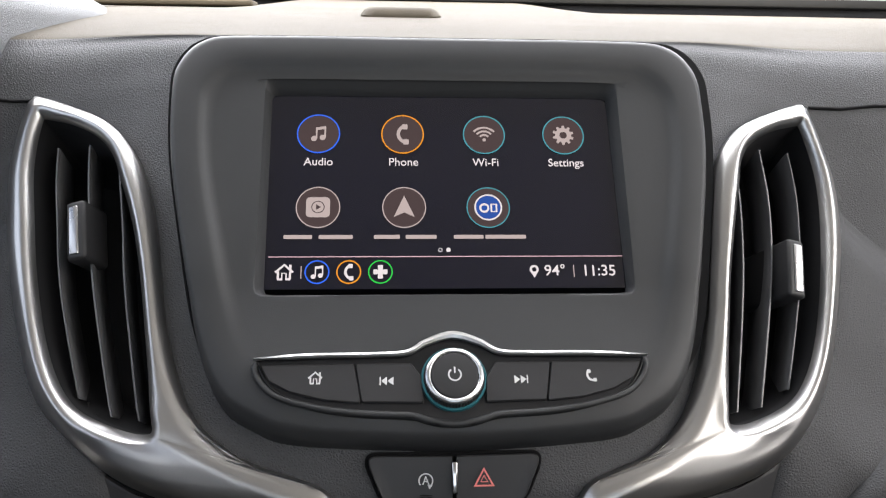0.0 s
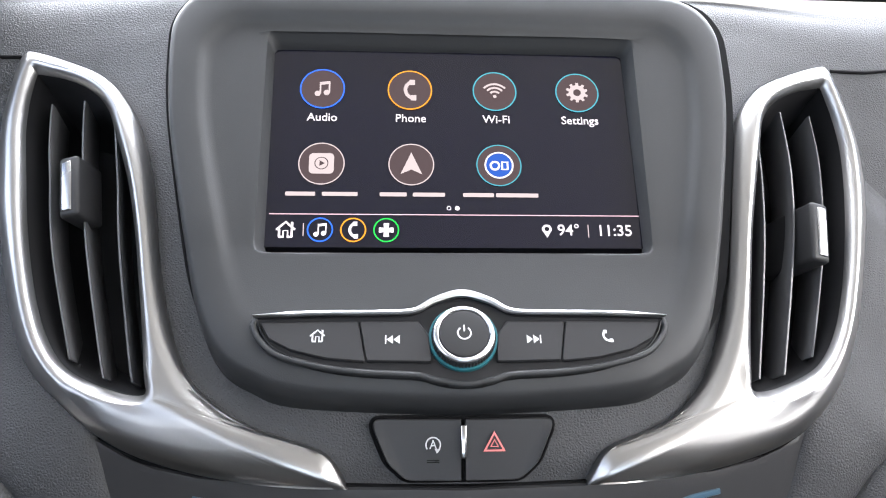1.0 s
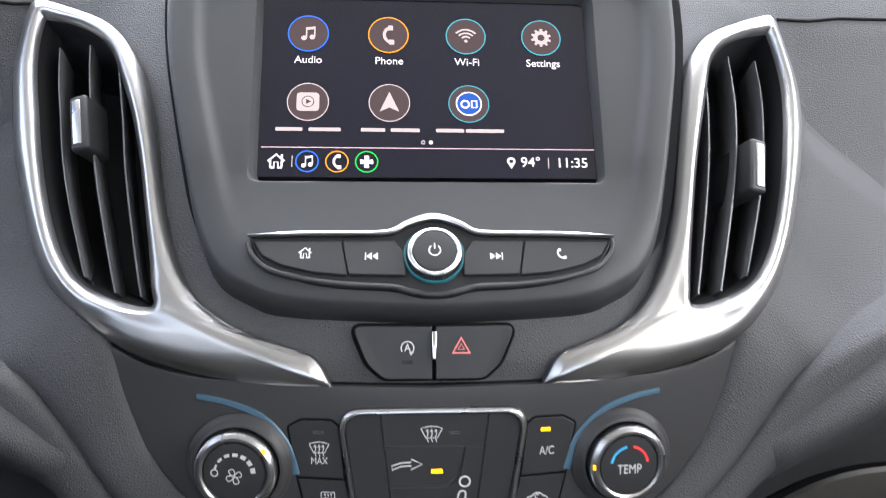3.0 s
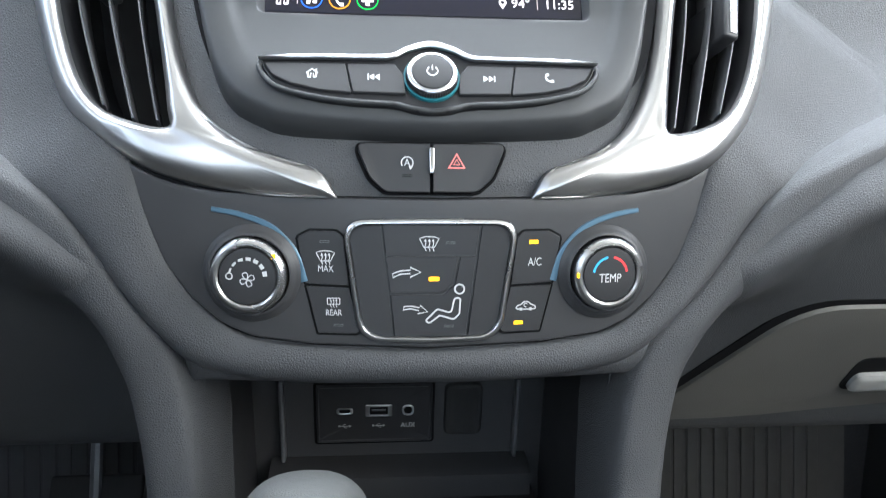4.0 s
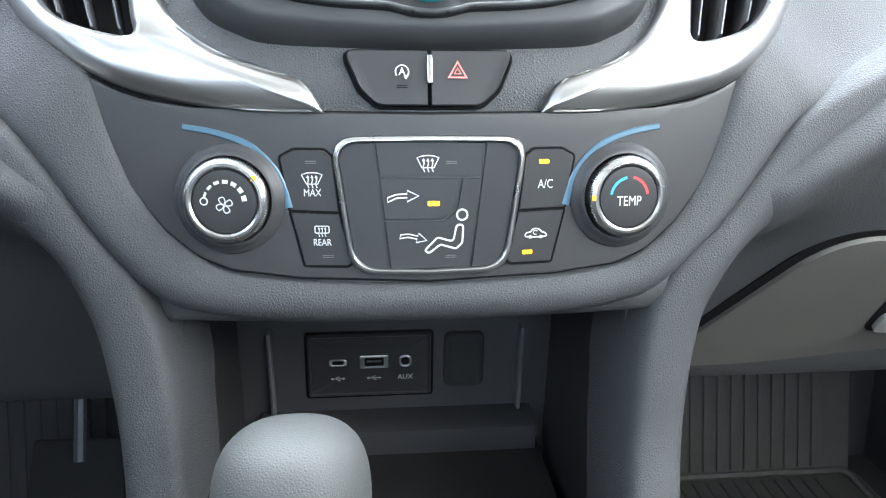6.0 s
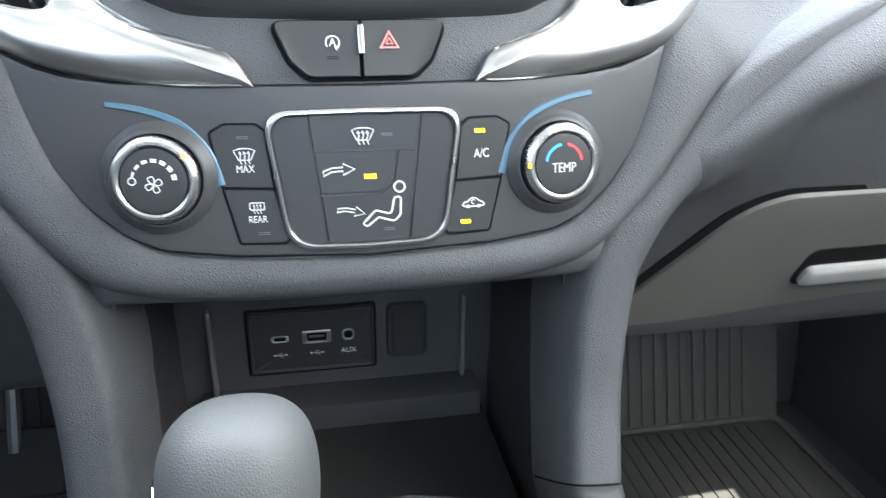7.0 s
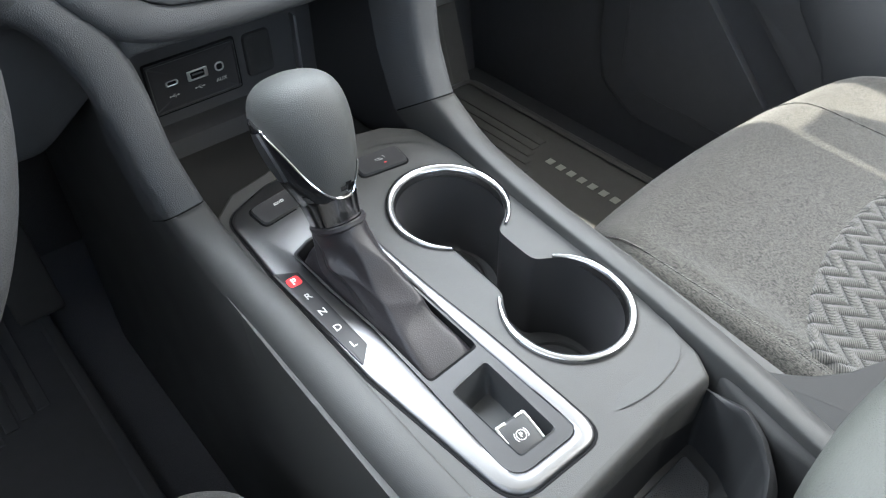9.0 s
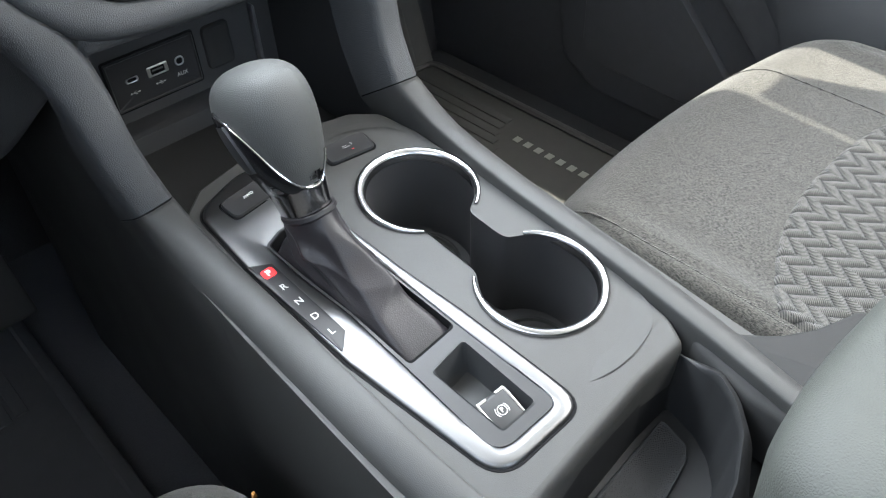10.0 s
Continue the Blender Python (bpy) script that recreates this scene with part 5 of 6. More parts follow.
def cup_outline(r, dx=0.0):
    (cx, y1), (_, y2) = CUPS
    l, rr = 0.0175 - dx - cx, 0.0535 + dx - cx
    a = math.degrees(math.acos(max(-1, min(1, rr / r))))
    b = math.degrees(math.acos(max(-1, min(1, -l / r))))
    up = circle(r, 40, (cx, y1), -a, 180 + b)
    dn = circle(r, 40, (cx, y2), 180 - b, 360 + a)
    pts = [Vector(p) for p in up + dn]
    # even spacing, then a little smoothing to round the throat
    lens = [0.0]
    for p, q in zip(pts, pts[1:] + pts[:1]):
        lens.append(lens[-1] + (q - p).length)
    loop, ring_ = [], pts + pts[:1]
    for k in range(180):
        d = lens[-1] * k / 180
        i = max(j for j in range(len(pts)) if lens[j] <= d)
        loop.append(ring_[i].lerp(ring_[i + 1], (d - lens[i]) / max(1e-9, lens[i + 1] - lens[i])))
    for _ in range(5):
        loop = [(loop[k - 1] + loop[k] * 2 + loop[(k + 1) % 180]) / 4 for k in range(180)]
    return [(p.x, p.y) for p in loop]


def console_point(x, y, off=0.0):
    return Vector((x, y, con_z(y) + off))


def centre_console():
    th = thing("centre_console", "dark grey centre console with silver shifter surround and cup wells", "centre console")
    outer = [(-0.098 , -0.060), (-0.099, 0.05), (-0.0985, 0.16), (-0.096, 0.226), (-0.075, 0.243), (-0.030, 0.252), (0.02, 0.252), (0.060, 0.243), (0.080, 0.226), (0.087, 0.19), (0.0885, 0.10),
             (0.0885, 0.01), (0.080, -0.052), (0.071, -0.0655), (0.03, -0.0645), (-0.05, -0.0705), (-0.090, -0.0735)]
    outer = rpoly(outer, 0.008, 4)
    seat_in = rpoly([(x * 0.985 - 0.0008, 0.09 + (y - 0.09) * 0.99) for x, y in TRIM_OUT], TRIM_R, 7)
    cup = cup_outline(CUP_R)
    bm = sheet_with_holes(outer, [seat_in, cup], lambda x, y: console_point(x, y))
    part("top_plate", bm, CONSOLE, th, "matt dark grey top", angle=30)
    part("top_edge", loft([[console_point(p[0] + dx * (1 if p[0] > -0.005 else -1), p[1] + (dx if p[1] > 0.2 else -dx * 3.2 * smooth01((-0.045 - p[1]) / 0.015)), o * (1 + 0.9 * smooth01((-0.045 - p[1]) / 0.015))) for p in outer] for dx, o in ((0, 0.0), (0.0007, -0.0002), (0.0013, -0.0009), (0.0018, -0.0022), (0.002, -0.004), (0.002, -0.030))]), CONSOLE, th)
    # cup wells
    well = [[console_point(cx_ + (p[0] - cx_) * k, 0.0815 + (p[1] - 0.0815) * k2, o) for p in cup for cx_ in (0.043,)] for k, k2, o in
            ((1.0, 1.0, 0.0012), (0.985, 0.993, -0.002), (0.96, 0.98, -0.020), (0.92, 0.96, -0.070), (0.88, 0.94, -0.074))]
    part("cup_well", loft(well, cap_end=True), BUTTON, th, "deep black double cup well", angle=60)
    for cx, cy in CUPS:
        part("cup_floor_ring", loft([[console_point(cx + r * math.cos(a), cy + r * math.sin(a), -0.0735 + h) for a in np.linspace(0, 2 * math.pi, 48, endpoint=False)] for r, h in
                                     ((0.031, -0.001), (0.031, 0.0015), (0.029, 0.002), (0.028, 0.0))]), RUBBER, th)
    (cx, y1), (_, y2) = CUPS
    for arc in (circle(CUP_R + 0.0022, 72, (cx, y1), -62, 232), circle(CUP_R + 0.0022, 72, (cx, y2), 136, 416)):
        sec = [(-0.0032, 0.0072), (-0.0041, 0.0066), (-0.0040, 0.0058), (-0.0035, 0.0030), (-0.0031, 0.0020), (-0.0033, 0.0012), (-0.0024, -0.0006), (-0.0008, -0.0018), (0.0010, -0.0020), (0.0026, -0.0013), (0.0036, 0.0002), (0.0038, 0.0030)]
        n = len(arc)
        sc = [((0.35 + 0.65 * min(1, 6 * i / n, 6 * (n - 1 - i) / n)),) * 2 for i in range(n)]
        part("chrome_rim", sweep([console_point(p[0], p[1], 0.0014) for p in arc], sec, sc, up=[((p[0] - cx), p[1] - (y1 if arc[0][1] > 0.08 else y2), 0) for p in arc]), RIM, th, "bright chrome rim of the cup well")
    # soft raised step round the cup wells
    for wide, line in ((1.0, [(-0.012, 0.200), (0.006, 0.226), (0.040, 0.231), (0.070, 0.218), (0.0810, 0.203), (0.0835, 0.192)]),
                       (1.7, [(0.0835, -0.012), (0.0780, -0.031), (0.0640, -0.0440), (0.040, -0.0485), (0.014, -0.0465), (0.000, -0.0440)])):
        step = crom(line, 8, closed=False)
        n = len(step)
        ends = [smooth01(min(i, n - 1 - i) / 12) for i in range(n)]
        part("soft_step", sweep([console_point(p[0], p[1], -0.0011 * (1 - e)) for p, e in zip(step, ends)], [(-0.0040, 0.0006), (-0.0028, 0.0), (-0.0014, -0.0004), (0.0, -0.0005), (0.0014, -0.0004), (0.0028, 0.0), (0.0040, 0.0006)],
                                [(wide * (0.4 + 0.6 * e), 0.2 + 0.8 * e) for e in ends], up=[(p[0] - 0.035, (p[1] - 0.085) * 0.35, 0) for p in step]), CONSOLE, th, angle=80)
    # silver shifter surround
    to = rpoly(TRIM_OUT, TRIM_R, 14)
    hole = rpoly(TRIM_HOLE, TRIM_HR, 8)
    c = (-0.046, 0.09)
    n = 360
    oa, ha = by_angle(to, c, n), by_angle(hole, c, n)

    def mixl(t):
        return [(p[0] * (1 - t) + q[0] * t, p[1] * (1 - t) + q[1] * t) for p, q in zip(oa, ha)]

    def grow(d):
        return [(x + (x - c[0]) * d / 0.045, y + (y - c[1]) * d / 0.147) for x, y in oa]
    part("surround_gap", loft([[console_point(x, y, o) for x, y in lp] for lp, o in ((grow(0.0017), -0.001), (grow(0.0017), 0.0004), (grow(-0.0005), 0.0004))]), CAVITY, th)
    part("shifter_surround", loft([[console_point(x, y, o) for x, y in lp] for lp, o in ((grow(0.0004), -0.004), (grow(0.0), 0.0008), (grow(-0.0012), 0.0022), (grow(-0.0026), 0.0026),
                                  (mixl(0.5), 0.0029), (mixl(0.86), 0.0024), (mixl(1.0), 0.0006), (mixl(1.0), -0.012))]), TRIM, th, "bright satin silver surround", angle=50)
    # black insert around the boot, recess for the brake switch
    well_b = rpoly([(-0.0598, 0.0172), (-0.0302, 0.0212), (-0.0300, -0.0372), (-0.0575, -0.0370)], 0.003, 4)
    inset = [(c[0] + (x - c[0]) * 1.003, c[1] + (y - c[1]) * 1.001) for x, y in hole]
    boot_hole = rpoly([(-0.0718, 0.164), (-0.0585, 0.1695), (-0.0305, 0.1715), (-0.0262, 0.033), (-0.0660, 0.0305), (-0.0668, 0.085), (-0.0702, 0.125)], [0.004, 0.008, 0.004, 0.004, 0.004, 0.01, 0.01], 4)
    part("boot_frame", sheet_with_holes(inset, [well_b, boot_hole], lambda x, y: console_point(x, y, 0.0016)), BUTTON, th, "black insert", angle=30)
    cb = (-0.042, -0.008)
    part("brake_recess", loft([[console_point(cb[0] + (x - cb[0]) * k, cb[1] + (y - cb[1]) * k, o) for x, y in well_b] for k, o in ((1.03, 0.0017), (1.0, 0.0024), (0.98, 0.0010), (0.94, -0.014), (0.80, -0.020))], cap_end=True), SATIN, th)
    cb2 = (-0.045, 0.1)
    part("boot_well", loft([[console_point(cb2[0] + (x - cb2[0]) * k, cb2[1] + (y - cb2[1]) * k, o) for x, y in boot_hole] for k, o in ((1.01, 0.0016), (0.99, 0.0022), (0.97, 0.0), (0.95, -0.015))], cap_end=True), CAVITY, th)
    # gear display strip
    st = part("gear_display", plate(rpoly([(-0.0950, 0.1572), (-0.0803, 0.1492), (-0.0790, 0.0745), (-0.0905, 0.0630)], 0.001, 3), ((0, -0.001), (0, 0.0030), (0.0005, 0.0034)), place=console_point, inner=(0.5,)), BUTTON, th, "black strip with gear letters")
    for k, ch in enumerate("PRNDL"):
        y = 0.1430 - 0.0159 * k
        part("gear_letter", words(ch, 0.0070, Matrix.Translation(console_point(-0.0869 + 0.0003 * k, y, 0.0036)) @ pose(0, 0, 0, 5.7, 0, 0), 0.0001), LIT_PRINT if ch == "P" else GREY_PRINT, st, "pale lit letter" if ch == "P" else "white letter", smooth=False)
    # added emitting tile imitates the red bloom round the lit P
    lens = rpoly([(-0.0046, -0.0042), (0.0046, -0.0042), (0.0046, 0.0042), (-0.0046, 0.0042)], 0.0026, 4)
    part("gear_glow", xform(flat_poly(lens), Matrix.Translation(console_point(-0.0869, 0.1432, 0.0035)) @ pose(0, 0, 0, 5.7, 0, 0)), RED_GLOW, st, "added red glow round the lit P", smooth=False)
    # buttons at the front
    for nm, cx_, cy_, w, h, turn, text in (("drive_mode_button", -0.055, 0.2105, 0.0210, 0.0100, 8, "AWD"), ("parking_sensor_button", 0.0325, 0.2100, 0.0200, 0.0105, -8, "")):
        m = Matrix.Translation(console_point(cx_, cy_, 0.0022 if text else 0.0)) @ pose(0, 0, 0, 5.7, 0, turn)
        o = rpoly([(-w, -h), (w, -h), (w * 0.96, h), (-w * 0.96, h)], 0.005, 5)
        part("button_gap", xform(loft([[(a * k, b * k2, hh) for a, b in o] for k, k2, hh in ((1.07, 1.12, 0.0), (1.07, 1.12, 0.0007), (1.0, 1.0, 0.0007))], cap_end=True), m), CAVITY, th)
        b = part(nm, xform(loft([[(a * k, bb * k, hh) for a, bb in o] for k, hh in ((1.0, 0.0), (1.0, 0.0018), (0.96, 0.0026), (0.8, 0.0022), (0.4, 0.0020))], cap_end=True), m), BUTTON, th)
        if text:
            part("letters", words(text, 0.0036, m @ pose(0, 0.002, 0.0024), 0.00008), PRINT, b, smooth=False)
        else:
            g = flat_line([(-0.003, 0.001), (0.001, 0.001), (0.003, -0.001), (-0.003, -0.001)], 0.0005, closed=True)
            flat_line(circle(0.002, 8, (0.003, 0.001), -30, 60), 0.0004, g)
            part("symbol", xform(g, m @ pose(0, 0.001, 0.0025)), PRINT, b, smooth=False)
            part("lamp", xform(flat_poly([(-0.001, -0.0006), (0.001, -0.0006), (0.001, 0.0006), (-0.001, 0.0006)]), m @ pose(0.003, -0.0042, 0.0025)), RED_PRINT, b, smooth=False)
    # legs that run up to the dashboard, then the rails beside the console top
    high = ((-0.0045, -0.022), (-0.0035, -0.013), (-0.0018, -0.0065), (0.0, -0.0022), (0.0045, 0.0004), (0, 0.0018), (-0.006, -0.0006), (0.0, -0.0062), (0.0042, -0.016), (0.0045, -0.055))
    base = ((-0.0080, -0.048), (-0.0068, -0.024), (-0.0042, -0.0075), (-0.0012, -0.0014), (0.0032, 0.0006), (0, 0.0014), (-0.0045, 0.0002), (0.0, -0.0034), (0.0030, -0.012), (0.0036, -0.058))
    for s in (-1, 1):
        near = crom([(s * x + KX * smooth01((0.62 - z) / 0.08), y, z) for x, z, _, _, y in LEG], 8, closed=False)
        far = crom([(s * x + KX * smooth01((0.62 - z) / 0.08), y, z) for _, _, x, z, y in LEG], 8, closed=False)
        mids = [(p + q) / 2 for p, q in zip(near, far)]
        n, rows = len(mids), []
        for i in range(n):
            d = (mids[min(i + 1, n - 1)] - mids[max(i - 1, 0)]).normalized()
            across = (far[i] - near[i]).normalized()
            out_ = across.cross(d).normalized()
            out_ = -out_ if out_.y > 0 else out_
            k = smooth01((i / 8 - 6.5) / 3.0)
            row = []
            for j, ((a1, b1), (a2, b2)) in enumerate(zip(high, base)):
                p = near[i] if j < 5 else far[i] if j > 5 else mids[i]
                row.append(p + across * (a1 * (1 - k) + a2 * k) + out_ * (b1 * (1 - k) + b2 * k))
            rows.append(row)
        fine = [crom(r[:9], 3, closed=False) + [r[9]] for r in rows]
        part("leg", loft(fine, True, True), LEATHER, th, "grained vinyl leg of the console", angle=60)
        low = ((-0.0135, -0.048), (-0.0135, -0.024), (-0.0134, -0.008), (-0.0130, -0.0005), (-0.0110, 0.0022), (-0.0030, 0.0026), (0.005, -0.0008), (0.0105, -0.0062), (0.0135, -0.0140), (0.0140, -0.058))
        path = crom([(KX + s * x, y, z) for x, y, z in RAIL], 6, closed=False)
        last, rows, n = rows[-1], [], len(path)
        for i, p in enumerate(path):
            k = smooth01(i / 8)
            d = (path[min(i + 1, n - 1)] - path[max(i - 1, 0)]).normalized()
            side_ = Vector((s, 0, 0))
            side_ = (side_ - d * side_.dot(d)).normalized()
            o = d.cross(side_) * s
            o = o if o.z > 0 else -o
            rows.append([(q + p - mids[-1]) * (1 - k) + (p + side_ * a2 + o * b2) * k for q, (a2, b2) in zip(last, low)])
        shift = (path[1] - path[0]).normalized() * 0.0014
        rows[0] = [p + shift for p in rows[0]]
        part("lower_rail", loft([crom(r[:9], 3, closed=False) + [r[9]] for r in rows], True, True), CONSOLE, th, angle=60)
        mid = sum(last, Vector()) / len(last)
        part("rail_seam", loft([[mid + (p - mid) * 0.965 - shift for p in last], [mid + (p - mid) * 0.965 + shift * 2 for p in last]]), CAVITY, th)
        side = [(-0.40, 0.0), (0.62, 0.0), (0.62, 0.57), (0.285, 0.57), (0.262, 0.53), (0.252, 0.49), (0.228, 0.45), (0.172, 0.428), (0.1, 0.417), (0, 0.406), (-0.08, 0.397), (-0.40, 0.37)]
        part("side_panel", prism(side, "x", KX + s * 0.112, KX + s * 0.121), CONSOLE, th, "smooth dark side panel")
    # rear tray
    tray = rpoly([(-0.095, -0.0775), (-0.03, -0.0740), (0.035, -0.0690), (0.0725, -0.0695), (0.0675, -0.098), (0.058, -0.1155), (0.043, -0.130), (0.014, -0.143), (-0.05, -0.160), (-0.095, -0.166)], [0.006, 0.01, 0.02, 0.004, 0.03, 0.03, 0.03, 0.03, 0.03, 0.01], 12)
    ct = (-0.012, -0.110)
    rows = []
    for k, k2, o in ((1.14, 1.30, -0.030), (1.14, 1.28, -0.012), (1.11, 1.16, -0.0046), (1.06, 1.08, -0.0012), (1.02, 1.03, 0.0004), (1.0, 1.0, -0.0012), (0.985, 0.975, -0.006), (0.96, 0.93, -0.050), (0.93, 0.88, -0.060)):
        row = []
        for x, y in tray:
            w = smooth01((y + 0.104) / 0.028)
            row.append(console_point(ct[0] + (x - ct[0]) * (1 + (k - 1) * (1 - w * (k > 1))), ct[1] + (y - ct[1]) * (1 + (k2 - 1) * (1 - w * (k > 1))), o + (min(o, -0.010) - o) * w))
        rows.append(row)
    part("tray", loft(rows, cap_end=True), WELL, th, "open rear tray", angle=60)
    liner = rpoly([(-0.088, -0.0835), (-0.02, -0.0815), (0.0555, -0.0775), (0.0515, -0.100), (0.042, -0.1065), (0.010, -0.1125), (-0.05, -0.121), (-0.088, -0.124)], [0.004, 0.01, 0.003, 0.006, 0.008, 0.02, 0.02, 0.004], 5)
    part("tray_liner", plate(liner, ((0, -0.0605), (0, -0.0575), (0.0010, -0.0565), (0.0020, -0.0575), (0.003, -0.0578)), place=console_point, inner=(0.5,)), LINER, th, "textured rubber liner")
    flare = rpoly([(0.088, -0.062), (0.101, -0.067), (0.110, -0.090), (0.1275, -0.1075), (0.150, -0.121), (0.19, -0.135), (0.19, -0.30), (0.074, -0.30), (0.070, -0.12), (0.079, -0.080)], [0.004, 0.006, 0.02, 0.03, 0.03, 0.01, 0.01, 0.01, 0.02, 0.02], 5)
    part("rear_flare", key(flare, ((0, -0.05), (0, -0.0085), (0.0012, -0.0052), (0.004, -0.0036)), console_point), RUBBER, th, "dark plastic flare beside the seat", angle=60)
    part("rear_body", prism([(-0.40, 0.05), (-0.05, 0.05), (-0.06, 0.33), (-0.40, 0.30)], "x", KX - 0.11, KX + 0.11), CONSOLE, th)
    return th


centre_console()


def brake_switch():
    th = thing("parking_brake_switch", "black parking brake switch with bright corners, sunk in the console", "switch")
    m = Matrix.Translation(console_point(-0.0462, -0.0240, -0.0095)) @ pose(0, 0, 0, 14, 0, -3)
    b = part("cap", xform(box(-0.0115, 0.0115, -0.0125, 0.0115, -0.012, 0.008, 0.003), m), BUTTON, th)
    for s in (-1, 1):
        bend = crom([(s * 0.0035, 0.0100, 0.0076), (s * 0.0085, 0.0100, 0.0076), (s * 0.0102, 0.0085, 0.0076), (s * 0.0102, -0.0085, 0.0076)], 6, closed=False)
        part("chrome_corner", xform(sweep(bend, [(0.0008 * math.cos(a), 0.0011 * math.sin(a)) for a in np.linspace(0, 6.28, 8, endpoint=False)], up=(0, 0, 1)), m), RIM, b)
    g = flat_line(circle(0.0030, 24), 0.0005, closed=True)
    flat_line(circle(0.0043, 8, a0=-40, a1=40), 0.0005, g), flat_line(circle(0.0043, 8, a0=140, a1=220), 0.0005, g)
    part("symbol", xform(g, m @ pose(0, -0.0005, 0.0083)), PRINT, b, smooth=False)
    part("letter", words("P", 0.0042, m @ pose(0, -0.0005, 0.0083), 0.0001), PRINT, b, smooth=False)


brake_switch()


def gear_shifter():
    th = thing("gear_shifter", "dark leather gear shifter in park, with chrome collar and leather boot", "gear shifter")
    n = 128
    base = by_angle(rpoly([(-0.0700, 0.160), (-0.0580, 0.1675), (-0.0315, 0.1695), (-0.0268, 0.035), (-0.0652, 0.0325)], 0.006, 5), (-0.0470, 0.102), n)
    rings = []
    top_c = Vector((-0.0515, 0.1400, 0.4640))
    ax = Vector((0.0, 0.10, 1.0)).normalized()
    for t in np.linspace(0, 1, 70):
        row = []
        for i, (x, y) in enumerate(base):
            a = 2 * math.pi * i / n
            b = Vector((x, y, con_z(y) - 0.004))
            tgt = top_c + Vector((0.0165 * math.cos(a), 0.0190 * math.sin(a), -0.0080 * math.sin(a)))
            rear = 0.5 - 0.5 * math.sin(a)
            k = 1 - (1 - t) ** (2.1 - 0.85 * rear)
            p = b.lerp(tgt, k)
            p.z = b.z + (tgt.z - b.z) * (t ** (0.95 + 0.10 * rear))
            wr = math.sin(math.pi * min(1, t * 1.1)) ** 1.2 * (0.0050 * (0.6 - abs(math.sin(2 * a + 3.2 * t + 0.5))) + 0.0034 * (0.6 - abs(math.sin(1.5 * a - 5.0 * t + 0.9))) + rear * 0.0030 * (0.6 - abs(math.sin(7.5 * t + 1.1 * math.cos(a)))))
            d = Vector((math.cos(a), math.sin(a), 0.3))
            row.append(p + d * wr)
        rings.append(row)
    part("boot", loft(rings), BOOT_LEATHER, th, "creased black leather boot", angle=80)
    part("boot_seam", sweep([rings[k][1] * 0.5 + rings[k][127] * 0.5 + Vector((0.0008, -0.0006, 0)) for k in range(12, 70)], [(0.0007 * math.cos(a), 0.0007 * math.sin(a)) for a in np.linspace(0, 6.28, 6, endpoint=False)], up=(0, 1, 0)), BOOT_LEATHER, th)

    lean = Euler((radians(-25), 0, 0)).to_matrix()

    def ring(c, rx, ry):
        return [Vector(c) + lean @ Vector((rx * math.copysign(abs(math.cos(a)) ** 0.86, math.cos(a)), ry * math.copysign(abs(math.sin(a)) ** 0.86, math.sin(a)), 0)) for a in np.linspace(0, 2 * math.pi, 56, endpoint=False)]
    low_end, high_end = Vector((-0.0517, 0.1475, 0.4788)), Vector((-0.0513, 0.1810, 0.5510))

    def axis(f):
        return low_end.lerp(high_end, f)
    part("collar", loft([ring(axis(f) + Vector((0, -0.002, 0)), rx, ry) for f, rx, ry in ((-0.24, 0.0158, 0.0190), (-0.22, 0.0172, 0.0204), (-0.19, 0.0170, 0.0200), (-0.185, 0.0150, 0.0180))]), BOOT_LEATHER, th)
    part("neck", loft([ring(axis(f), rx, ry) for f, rx, ry in ((-0.24, 0.0152, 0.0186), (-0.16, 0.0156, 0.0194), (-0.08, 0.0162, 0.0210), (0.0, 0.0170, 0.0232), (0.04, 0.0174, 0.0244), (0.06, 0.0168, 0.0236))]), DARKCHROME, th, "dark chrome neck")
    body = ((0.0, 0.61), (0.09, 0.70), (0.21, 0.815), (0.377, 0.925), (0.567, 1.0), (0.735, 0.996), (0.86, 0.90), (0.937, 0.72), (0.98, 0.49), (1.0, 0.23))
    cs = crom([axis(f) for f, _ in body], 4, closed=False)
    rs = crom([(0.0269 * k, 0.0375 * k, 0) for _, k in body], 4, closed=False)
    part("knob", loft([ring(c, r.x, r.y) for c, r in zip(cs, rs)], cap_end=True), KNOB_LEATHER, th, "smooth dark grey leather knob", angle=80)
    # side panel, chrome edge and badge follow the surface of the knob
    def skin(k, ang, off):
        i = max(0, min(len(cs) - 1.001, k))
        f, i0 = i - int(i), int(i)
        c, r = cs[i0].lerp(cs[i0 + 1], f), rs[i0].lerp(rs[i0 + 1], f)
        a = radians(ang)
        return c + lean @ Vector(((r.x + off) * math.copysign(abs(math.cos(a)) ** 0.86, math.cos(a)), (r.y + off) * math.copysign(abs(math.sin(a)) ** 0.86, math.sin(a)), 0))
    tube = [(0.0010 * math.cos(a), 0.0010 * math.sin(a)) for a in np.linspace(0, 6.28, 8, endpoint=False)]
    edge = crom([(20.5, 166), (18.5, 182), (14.0, 204), (9.5, 219), (5.5, 234), (2.4, 251), (0.6, 272), (1.6, 288), (5.0, 300), (9.0, 308)], 6, closed=False)
    part("chrome_edge", sweep([skin(p.x, p.y, 0.0006) for p in edge], tube, up=(0.2, 1, 0.1)), CHROME, th, "thin chrome edge")
    rows = []
    for t in np.linspace(0, 1, 16):
        k = 1.0 + 18.5 * t
        e = min(edge[:40], key=lambda p: abs(p.x - k)).y
